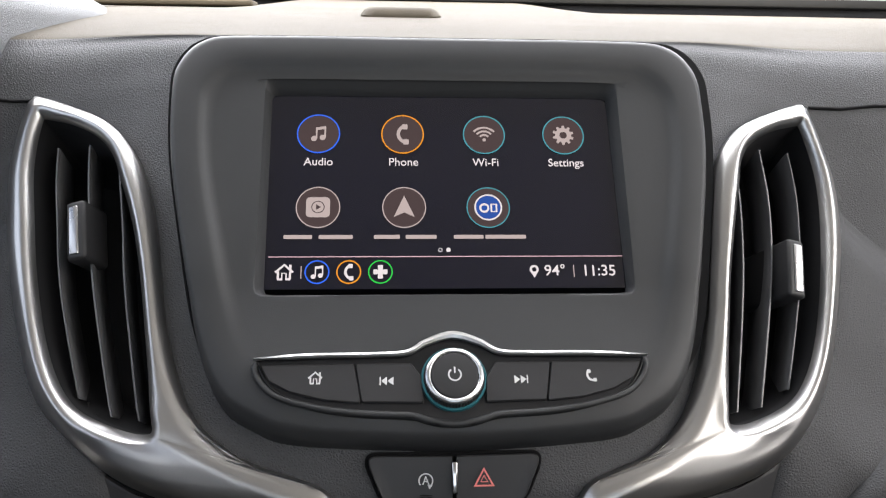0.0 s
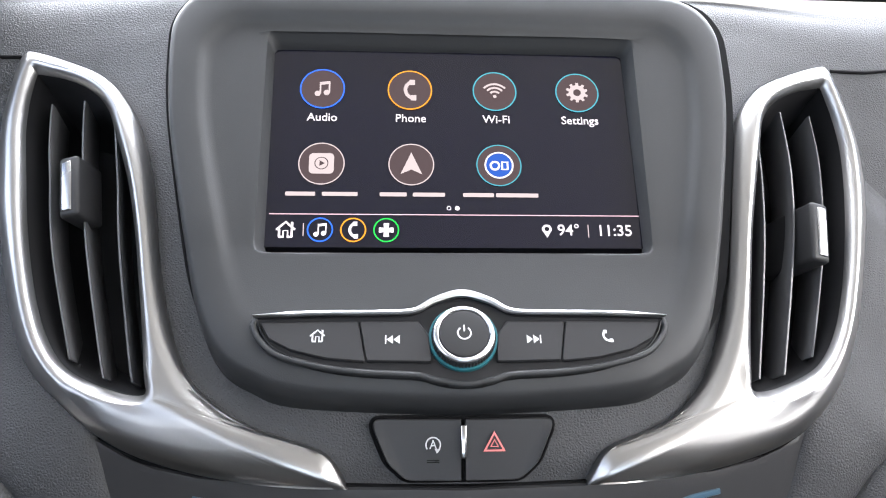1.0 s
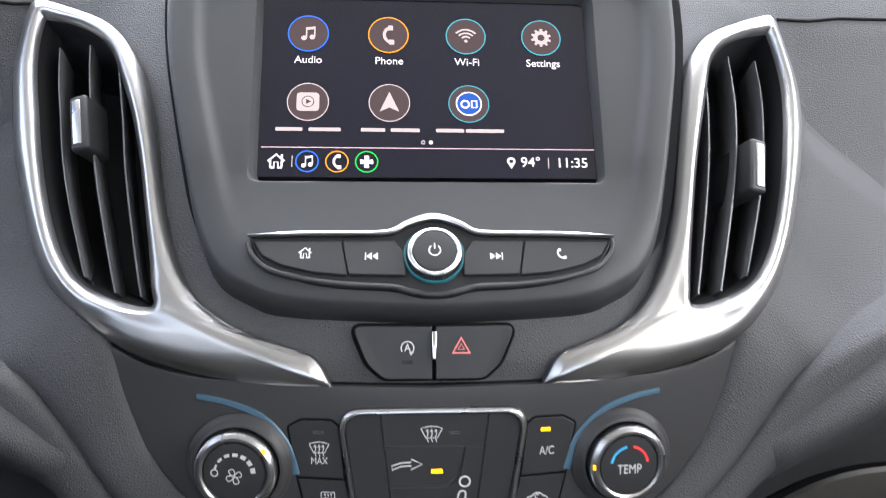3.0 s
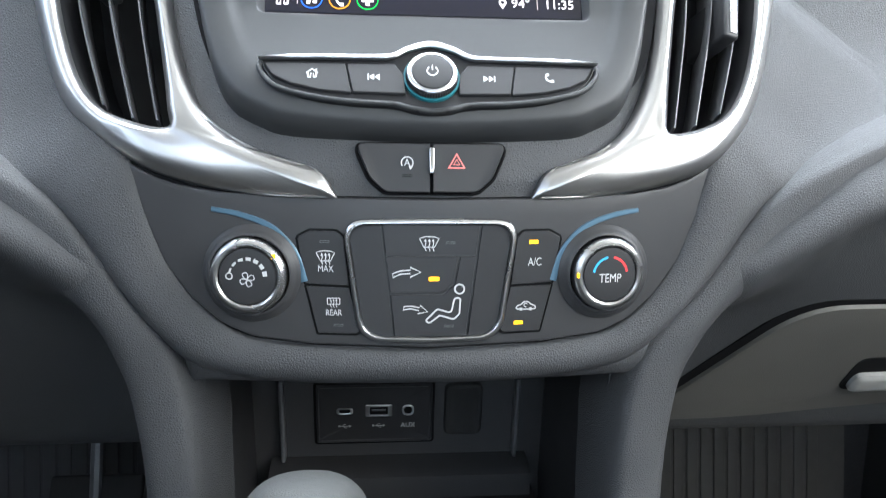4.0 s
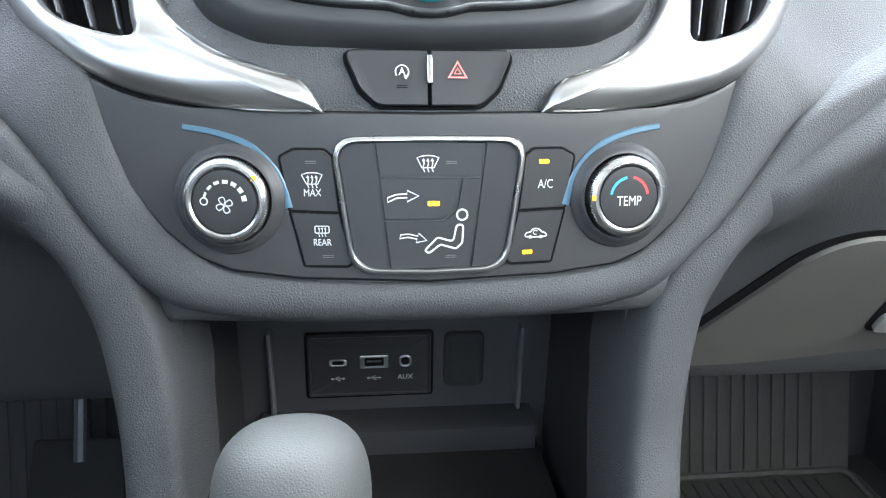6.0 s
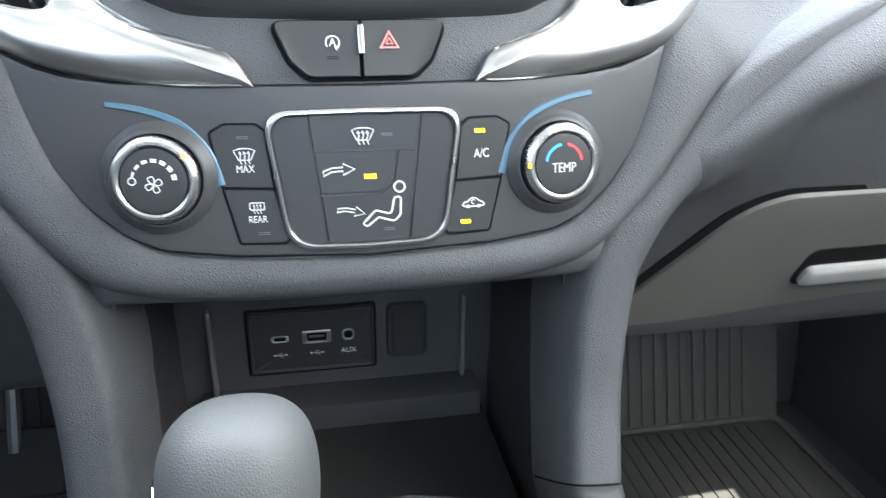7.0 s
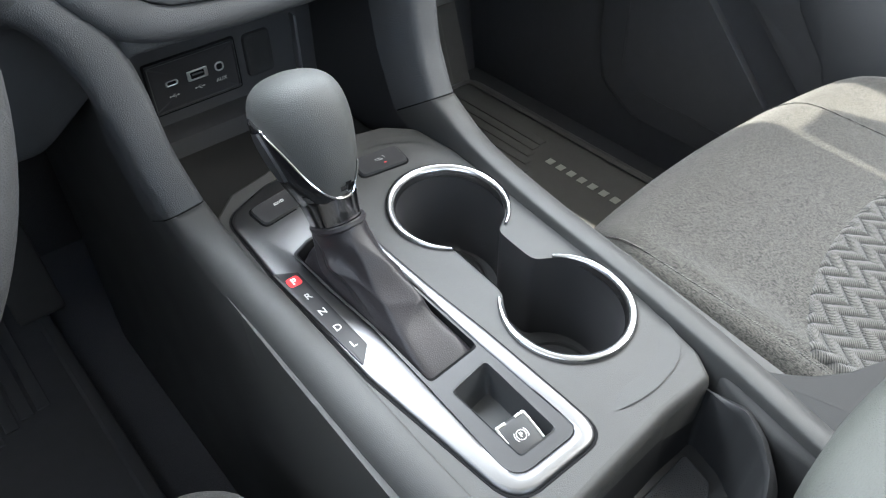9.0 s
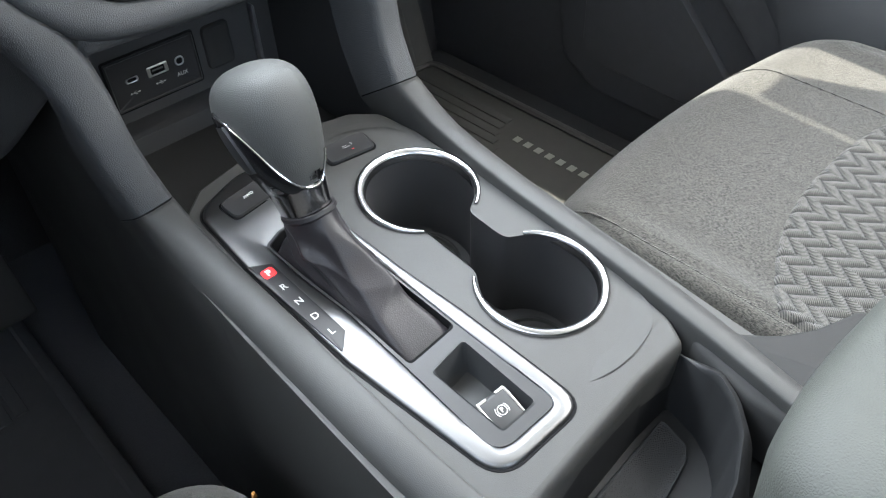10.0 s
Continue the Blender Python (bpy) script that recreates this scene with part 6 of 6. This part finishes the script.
        rows.append([skin(k, 150 + (e - 150) * f, o) for f, o in ((0.0, -0.001), (0.04, 0.0006), (0.3, 0.0009), (0.7, 0.0009), (0.97, 0.0006), (1.0, -0.001))])
    part("side_panel", loft(rows, closed=False), GLOSS, th, "gloss black side panel")
    rows = []
    for t in np.linspace(0, 1, 10):
        k = 9 + 9 * t
        w = 10 * math.sin(math.pi * (0.12 + 0.76 * t)) ** 0.5
        rows.append([skin(k, 180 - 6 * t + w * f, o) for f, o in ((-1, 0.0004), (-0.8, 0.0022), (0, 0.0026), (0.8, 0.0022), (1, 0.0004))])
    part("release_button", loft(rows, closed=False), BUTTON, th, "black release button")
    # plain cross-shaped badge above the chrome edge
    bars = bmesh.new()
    for a0, a1, k0, k1 in ((266, 292, 3.4, 4.8), (274, 284, 2.6, 5.6)):
        loft([[skin(k, a, h) for a, h in ((a0, 0.0002), (a0 + 0.8, 0.0012), ((a0 + a1) / 2, 0.0014), (a1 - 0.8, 0.0012), (a1, 0.0002))] for k in (k0, k0 + 0.1, k1 - 0.1, k1)], closed=False, bm=bars)
    part("badge", bars, DARKCHROME, th, "small plain dark metal badge")


gear_shifter()

# ---- armrest ----


def armrest():
    th = thing("armrest", "grained dark vinyl armrest lid behind the console tray", "armrest")
    n = 40
    rows = []
    for y, w, z0, z1 in ((-0.150, 0.020, 0.462, 0.478), (-0.154, 0.055, 0.448, 0.494), (-0.162, 0.082, 0.438, 0.506), (-0.180, 0.096, 0.432, 0.514), (-0.22, 0.102, 0.430, 0.520), (-0.34, 0.104, 0.43, 0.525), (-0.50, 0.104, 0.43, 0.525)):
        row = []
        for i in range(n):
            a = 2 * math.pi * i / n
            ca, sa = math.cos(a), math.sin(a)
            row.append((0.048 + w * math.copysign(abs(ca) ** 0.55, ca), y, (z0 + z1) / 2 + (z1 - z0) / 2 * math.copysign(abs(sa) ** 0.6, sa)))
        rows.append(row)
    part("lid", loft(rows, True, True), ARM, th, "padded vinyl lid", angle=80)
    part("box", box(-0.05, 0.12, -0.50, -0.20, 0.05, 0.44, 0.01), CONSOLE, th)


armrest()

# ---- seats ----


def car_seat(name, sx, label, shift=0.0, drop=0.0):
    th = thing(name, label, "car seat", group="front seats")
    x0, x1, y0, y1 = 0.158, 0.665, -0.42, 0.178
    nx, ny = 90, 90

    def top(u, v):
        """u across 0..1, v from the front 0 to the back 1."""
        side = abs(2 * u - 1)
        z = 0.348 - 0.030 * v
        z += 0.010 * smooth01((side - 0.70) / 0.2) * smooth01(v * 3.0)
        z -= 0.10 * max(0, (side - 0.86) / 0.14) ** 2.2
        z -= 0.085 * max(0, (0.16 - v) / 0.16) ** 2.4
        z -= 0.005 * math.exp(-((side - 0.86) / 0.02) ** 2) * smooth01(v * 4)
        return z
    bm, ins = bmesh.new(), bmesh.new()
    grid, gi = [], []
    for i in range(nx + 1):
        col = []
        for j in range(ny + 1):
            u, v = i / nx, j / ny
            x = x0 + (x1 - x0) * u
            bow = 0.030 * (2 * u - 1) ** 2 + 0.05 * max(0, (abs(2 * u - 1) - 0.75) / 0.25) ** 2
            y = (y1 - bow) * (1 - v) + y0 * v
            col.append(bm.verts.new((sx * x + shift, y, top(u, v) - drop)))
        grid.append(col)
    for i in range(nx):
        for j in range(ny):
            bm.faces.new((grid[i][j], grid[i + 1][j], grid[i + 1][j + 1], grid[i][j + 1]))
    rim = [grid[i][0] for i in range(nx + 1)] + [grid[nx][j] for j in range(1, ny + 1)] + [grid[i][ny] for i in range(nx - 1, -1, -1)] + [grid[0][j] for j in range(ny - 1, 0, -1)]
    prev = rim
    for dz, k in ((0.03, 1.0), (0.09, 0.985), (0.15, 0.96)):
        cur = []
        for v in rim:
            cur.append(bm.verts.new((shift + sx * 0.415 + (v.co.x - shift - sx * 0.415) * k, -0.13 + (v.co.y + 0.13) * k, min(v.co.z, 0.30 - drop) - dz)))
        for i in range(len(rim)):
            bm.faces.new((prev[i], prev[(i + 1) % len(rim)], cur[(i + 1) % len(rim)], cur[i]))
        prev = cur
    part("cushion", bm, FABRIC, th, "grey woven fabric", angle=80)
    # quilted zigzag insert
    mx, my = 220, 220
    for i in range(mx + 1):
        col = []
        for j in range(my + 1):
            u = 0.07 + 0.86 * i / mx
            vf = 0.335 + 0.085 * abs(2 * i / mx - 1) ** 2.6
            v = vf + (0.97 - vf) * j / my
            x, y = x0 + (x1 - x0) * u, (y1 - 0.030 * (2 * u - 1) ** 2) * (1 - v) + y0 * v
            zig = abs(((sx * x + shift) / 0.030 % 1.0) - 0.5) * 2
            ph = ((y / 0.0158) + zig) % 1.0
            h = 0.0024 * (math.sin(math.pi * ph) ** 0.45) - 0.0005
            edge = min(1, i / 4, (mx - i) / 4, j / 4, (my - j) / 4)
            col.append(ins.verts.new((sx * x + shift, y, top(u, v) - drop + 0.0022 + h * edge - 0.0045 * (1 - edge))))
        gi.append(col)
    for i in range(mx):
        for j in range(my):
            ins.faces.new((gi[i][j], gi[i + 1][j], gi[i + 1][j + 1], gi[i][j + 1]))
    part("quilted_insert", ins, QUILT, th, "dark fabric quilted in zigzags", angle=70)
    pts = []
    for j in range(30):
        v = 0.06 + 0.9 * j / 29
        u = 0.07
        pts.append(Vector((sx * (x0 + (x1 - x0) * u) + shift, (y1 - 0.030 * (2 * u - 1) ** 2) * (1 - v) + y0 * v, top(u, v) - drop + 0.0004)))
    if sx > 0:
        part("seam", sweep(pts, [(0.0012 * math.cos(a), 0.0012 * math.sin(a)) for a in np.linspace(0, 6.28, 6, endpoint=False)], up=(1, 0, 0)), QUILT, th)
    pts = []
    for j in range(24):
        u, v = 0.70 + 0.02 * j / 23, 0.03 + 0.31 * j / 23
        pts.append(Vector((sx * (x0 + (x1 - x0) * u) + shift, (y1 - 0.030 * (2 * u - 1) ** 2) * (1 - v) + y0 * v, top(u, v) - drop + 0.0002)))
    if sx > 0:
        part("seam", sweep(pts, [(0.0011 * math.cos(a), 0.0011 * math.sin(a)) for a in np.linspace(0, 6.28, 6, endpoint=False)], up=(1, 0, 0)), QUILT, th)
    stitch = bmesh.new()
    for k in range(12 if sx > 0 else 3):
        z = 0.292 - 0.006 * k - drop
        box(sx * 0.171 + shift - 0.0012, sx * 0.171 + shift + 0.0012, 0.098 + 0.002 * k, 0.1005 + 0.002 * k, z, z + 0.004, 0, stitch)
    part("stitching", stitch, material("orange_thread", (0.5, 0.22, 0.05), 0.7, var=0), th, "orange contrast stitching")
    back = [(-0.40, 0.28), (-0.34, 0.36), (-0.42, 0.60), (-0.50, 0.90), (-0.58, 0.98), (-0.64, 0.90), (-0.56, 0.28)]
    part("backrest", prism([(y, z - drop) for y, z in back], "x", shift + sx * 0.19, shift + sx * 0.64, 0.02), FABRIC, th)
    part("base", box(min(shift + sx * 0.22, shift + sx * 0.61), max(shift + sx * 0.22, shift + sx * 0.61), -0.40, 0.06, 0.0, 0.20, 0.01), CARPET, th)


car_seat("car_seat", 1, "grey woven fabric passenger seat with dark quilted zigzag insert")
car_seat("car_seat", -1, "grey woven fabric driver seat beside the console", shift=0.012, drop=0.0)

# ---- floor mats ----


def floor_mat(name, x0, x1, label, MAT=MAT):
    th = thing(name, label, "floor mat")
    part("sheet", box(x0, x1, 0.10, 0.80, 0.0, 0.022, 0.006), MAT, th)
    part("toe_sheet", prism([(0.795, 0.0), (0.795, 0.022), (0.885, 0.30), (0.90, 0.29), (0.86, 0.0)], "x", x0, x1), MAT, th)
    ribs = bmesh.new()
    for k in range(19):
        x = x0 + 0.05 + (x1 - x0 - 0.10) * k / 18
        box(x - 0.0078, x + 0.0078, 0.50 + 0.05 * math.cos(k * 0.35), 0.785, 0.020, 0.0242, 0.0010, ribs)
        xb = box(-0.0078, 0.0078, -0.135, 0.135, -0.003, 0.0030, 0.0010)
        xform(xb, Matrix.Translation((x, 0.84, 0.161)) @ pose(0, 0, 0, 72, 0, 0))
        me = bpy.data.meshes.new("rib")
        xb.to_mesh(me)
        xb.free()
        ribs.from_mesh(me)
        bpy.data.meshes.remove(me)
    tagged(part("rib_field", ribs, MAT, th), kind="stuff")
    lip = rpoly([(x0, 0.10), (x1, 0.10), (x1, 0.80), (x0, 0.80)], 0.03)
    part("raised_lip", sweep([Vector((p[0], p[1], 0.024)) for p in lip + lip[:1]], [(0.006 * math.cos(a), 0.010 * math.sin(a)) for a in np.linspace(0, 6.28, 8, endpoint=False)], up=(0.3, 0.2, 0.9)), MAT, th)
    return th


pm = floor_mat("passenger_floor_mat", 0.20, 0.66, "ribbed dark rubber floor mat in the passenger footwell")
floor_mat("driver_floor_mat", -0.66, -0.20, "dark rubber floor mat under the pedals", DARK_MAT)
EMBLEM = material("pale_emblem", (0.40, 0.39, 0.36), 0.4, 0.3)
for k in range(9):
    y = 0.504 - 0.0235 * k
    part("emblem_bar", box(0.574, 0.588, y - 0.0062, y + 0.0062, 0.0215, 0.0230), EMBLEM, pm, "plain pale bar")

# ---- glove box ----


def glove_box():
    th = thing("glove_box", "closed dark glove box with recessed latch in the dashboard", "glove box")
    def gp(x, z, o=0.0):
        y = 0.305 + (0.567 - z) * 0.58 + 0.10 * max(0, x - 0.3) ** 2
        return Vector((x, y - o * 0.86, z - o * 0.5))
    part("door", plate(rpoly([(0.222, 0.569), (0.64, 0.569), (0.63, 0.458), (0.152, 0.458)], [0.05, 0.02, 0.01, 0.01], 10), ((0, -0.01), (0, 0.001), (0.001, 0.003), (0.004, 0.0035)), place=gp, inner=(0.7, 0.4)), GLOVE, th)
    part("door_gap", plate(rpoly([(0.217, 0.5725), (0.6415, 0.5725), (0.6315, 0.456), (0.141, 0.456)], [0.05, 0.02, 0.01, 0.01], 10), ((0, -0.006), (0, 0.0005), (0.001, 0.0006)), place=gp, inner=(0.7, 0.4)), CAVITY, th)
    # recess shade and the latch's highlight put into the colours of raised plates
    part("latch_recess", plate(rpoly([(0.280, 0.524), (0.362, 0.526), (0.362, 0.494), (0.280, 0.492)], 0.008, 5), ((0, 0.003), (0, 0.0042), (0.002, 0.0042)), place=gp, inner=(0.5,)), CAVITY, th)
    part("latch", plate(rpoly([(0.284, 0.510), (0.357, 0.512), (0.357, 0.496), (0.284, 0.494)], 0.006, 5), ((0, 0.004), (0, 0.007), (0.002, 0.009), (0.004, 0.0095)), place=gp, inner=(0.5,)), material("latch_highlight", (0.27, 0.265, 0.25), 0.4, 0.2), th, "latch with its pale highlight put into the colour")


glove_box()

# ---- doors ----


def door_panel(s, name):
    th = thing(name, "dark vinyl door trim with pocket, below the side window", "door trim", kind="structure")
    part("panel", prism([(-0.60, -0.03), (0.95, -0.03), (0.99, 0.60), (0.95, 0.875), (-0.60, 0.875)], "x", s * 0.735, s * 0.78), DOORTRIM, th)
    put = lambda y, z, o: Vector((s * (0.735 - o), y, z))
    part("lower_trim", plate(rpoly([(-0.45, 0.60), (0.50, 0.60), (0.548, 0.40), (0.546, 0.194), (0.530, 0.115), (0.46, 0.075), (-0.45, 0.070)], [0.02, 0.03, 0.05, 0.06, 0.03, 0.05, 0.02], 6),
                             ((0, 0.0), (0, 0.010), (0.004, 0.016), (0.012, 0.018)), place=put, inner=(0.6,)), DOORTRIM, th)
    part("pocket_front", key(rpoly([(0.155, 0.127), (0.306, 0.126), (0.440, 0.132), (0.485, 0.158), (0.49, 0.34), (0.365, 0.335)], [0.01, 0.04, 0.03, 0.02, 0.02, 0.01], 6),
                               ((0, 0.017), (0, 0.022), (0.004, 0.027), (0.010, 0.028)), put), DOORTRIM, th, "map pocket front")
    part("pull_ridge", key(rpoly([(-0.42, 0.50), (0.36, 0.50), (0.38, 0.43), (0.283, 0.3385), (0.18, 0.2417), (0.06, 0.215), (-0.42, 0.215)], [0.01, 0.02, 0.02, 0.05, 0.04, 0.04, 0.01], 6),
                             ((0, 0.017), (0, 0.040), (0.005, 0.048), (0.012, 0.050)), put), DOORTRIM, th)
    part("handle_recess", key(rpoly([(-0.2, 0.44), (0.235, 0.42), (0.213, 0.361), (0.165, 0.303), (0.150, 0.262), (-0.2, 0.26)], [0.02, 0.03, 0.02, 0.02, 0.02, 0.02], 6),
                                ((0, 0.046), (0, 0.054), (0.004, 0.056)), put), LEATHER, th)


door_panel(1, "door_1")
door_panel(-1, "door_2")

# ---- dash top details ----


def dash_speaker():
    th = thing("dash_speaker_grille", "low grey speaker grille on the dash top", "speaker grille")
    o = rpoly([(-0.046, 0.565), (0.014, 0.565), (0.006, 0.70), (-0.038, 0.70)], 0.014, 6)
    up = lambda x, y, h: Vector((x, y, 0.8285 + (y - 0.42) * 0.091 + h))
    part("bezel", plate(o, ((0, -0.004), (0, 0.0012), (0.003, 0.0050), (0.007, 0.0068), (0.011, 0.0066)), place=up, inner=(0.5,)), PAD, th)
    part("defroster_slot", box(-0.45, -0.16, 0.80, 0.83, 0.860, 0.866, 0.002), PAD, th)


dash_speaker()

# ---- steering wheel ----


GRIP = material("perforated_leather", (0.039, 0.039, 0.040), 0.6, spec=0.3, grain=0.9, grain_scale=420, leather=True)


def steering_wheel():
    th = thing("steering_wheel", "dark leather steering wheel with perforated grip", "steering wheel")
    c, R, r = Vector((-0.394, 0.135, 0.665)), 0.182, 0.0155
    m = Matrix.Translation(c) @ pose(0, 0, 0, 66, 0, 0)
    rows = []
    for i in range(120):
        a = 2 * math.pi * i / 120
        rows.append([m @ Vector(((R + r * math.cos(b)) * math.cos(a), (R + r * math.cos(b)) * math.sin(a), r * 0.95 * math.sin(b))) for b in np.linspace(0, 2 * math.pi, 28, endpoint=False)])
    part("rim", loft(rows + rows[:1]), RIM_LEATHER, th, "dark leather rim", angle=80)
    rows = []
    for i in range(30):
        a = radians(-42 + 84 * i / 29)
        rows.append([m @ Vector(((R + (r + 0.0008) * math.cos(b)) * math.cos(a), (R + (r + 0.0008) * math.cos(b)) * math.sin(a), (r + 0.0008) * 0.95 * math.sin(b))) for b in np.linspace(radians(80), radians(280), 16)])
    part("grip", loft(rows, closed=False), GRIP, th, "perforated grey leather grip", angle=80)
    part("hub", xform(loft([[(k * (0.085 + 0.012 * math.cos(2 * a)) * math.cos(a), k * 0.07 * math.sin(a), h) for a in np.linspace(0, 6.283, 48, endpoint=False)] for k, h in ((1.0, -0.04), (1.0, 0.0), (0.92, 0.014), (0.6, 0.02))], True, True), m), SATIN, th)
    for a in (0, 180, 270):
        part("spoke", xform(box(0.07, R, -0.014, 0.014, -0.012, 0.004, 0.004), m @ pose(0, 0, 0, 0, 0, a)), SATIN, th)
    part("column", xform(loft([[(0.05 * k * math.cos(a), 0.05 * k * math.sin(a), h) for a in np.linspace(0, 6.283, 32, endpoint=False)] for k, h in ((1.0, -0.03), (1.2, -0.20))], True, True), m), SATIN, th)


steering_wheel()


def start_button():
    th = thing("start_button", "round black start button in a bright ring", "button")
    m = Matrix.Translation((-0.222, 0.258, 0.626)) @ pose(0, 0, 0, 80, 0, -8)
    part("ring", xform(loft([[(r * math.cos(a), r * math.sin(a), h) for a in np.linspace(0, 6.283, 48, endpoint=False)] for r, h in ((0.021, -0.02), (0.021, 0.004), (0.019, 0.006), (0.0165, 0.004), (0.016, 0.0))]), m), CHROME, th)
    part("cap", xform(loft([[(r * math.cos(a), r * math.sin(a), h) for a in np.linspace(0, 6.283, 48, endpoint=False)] for r, h in ((0.016, -0.01), (0.016, 0.002), (0.013, 0.003))], cap_end=True), m), BUTTON, th)


start_button()


def instrument_hood():
    th = thing("instrument_hood", "dark vinyl hood over the instruments behind the steering wheel", "instrument hood", kind="structure")
    o = rpoly([(-0.66, 0.69), (-0.255, 0.70), (-0.2135, 0.79), (-0.2165, 0.842), (-0.25, 0.866), (-0.64, 0.868)], [0.04, 0.03, 0.02, 0.016, 0.03, 0.04], 8)
    c = (-0.49, 0.77)
    part("hood", loft([[Vector((c[0] + (x - c[0]) * k, y, c[1] + (z - c[1]) * k)) for x, z in o] for k, y in ((0.86, 0.54), (0.88, 0.39), (0.95, 0.365), (0.985, 0.370), (1.0, 0.385), (1.0, 0.55), (0.9, 0.70))]), LEATHER, th, angle=80)
    part("dial_face", prism([(c[0] + (x - c[0]) * 0.87, c[1] + (z - c[1]) * 0.87) for x, z in o], "y", 0.46, 0.47), GLOSS, th)


instrument_hood()


def pedals():
    for nm, x, y, z, w, h, lab in (("accelerator_pedal", -0.205, 0.60, 0.20, 0.026, 0.07, "dark accelerator pedal over the driver mat"), ("brake_pedal", -0.300, 0.585, 0.235, 0.045, 0.032, "ribbed dark brake pedal over the driver mat")):
        th = thing(nm, lab, "pedal")
        m = Matrix.Translation((x, y, z)) @ pose(0, 0, 0, 50, 0, 0)
        part("pad", xform(box(-w, w, -h, h, -0.006, 0.006, 0.004), m), RUBBER, th)
        part("arm", sweep([(x, y + 0.004, z + 0.01), (x, y + 0.06, z + 0.13), (x, y + 0.16, z + 0.33)], [(0.006 * math.cos(a), 0.006 * math.sin(a)) for a in np.linspace(0, 6.28, 8, endpoint=False)]), SLAT, th)


pedals()
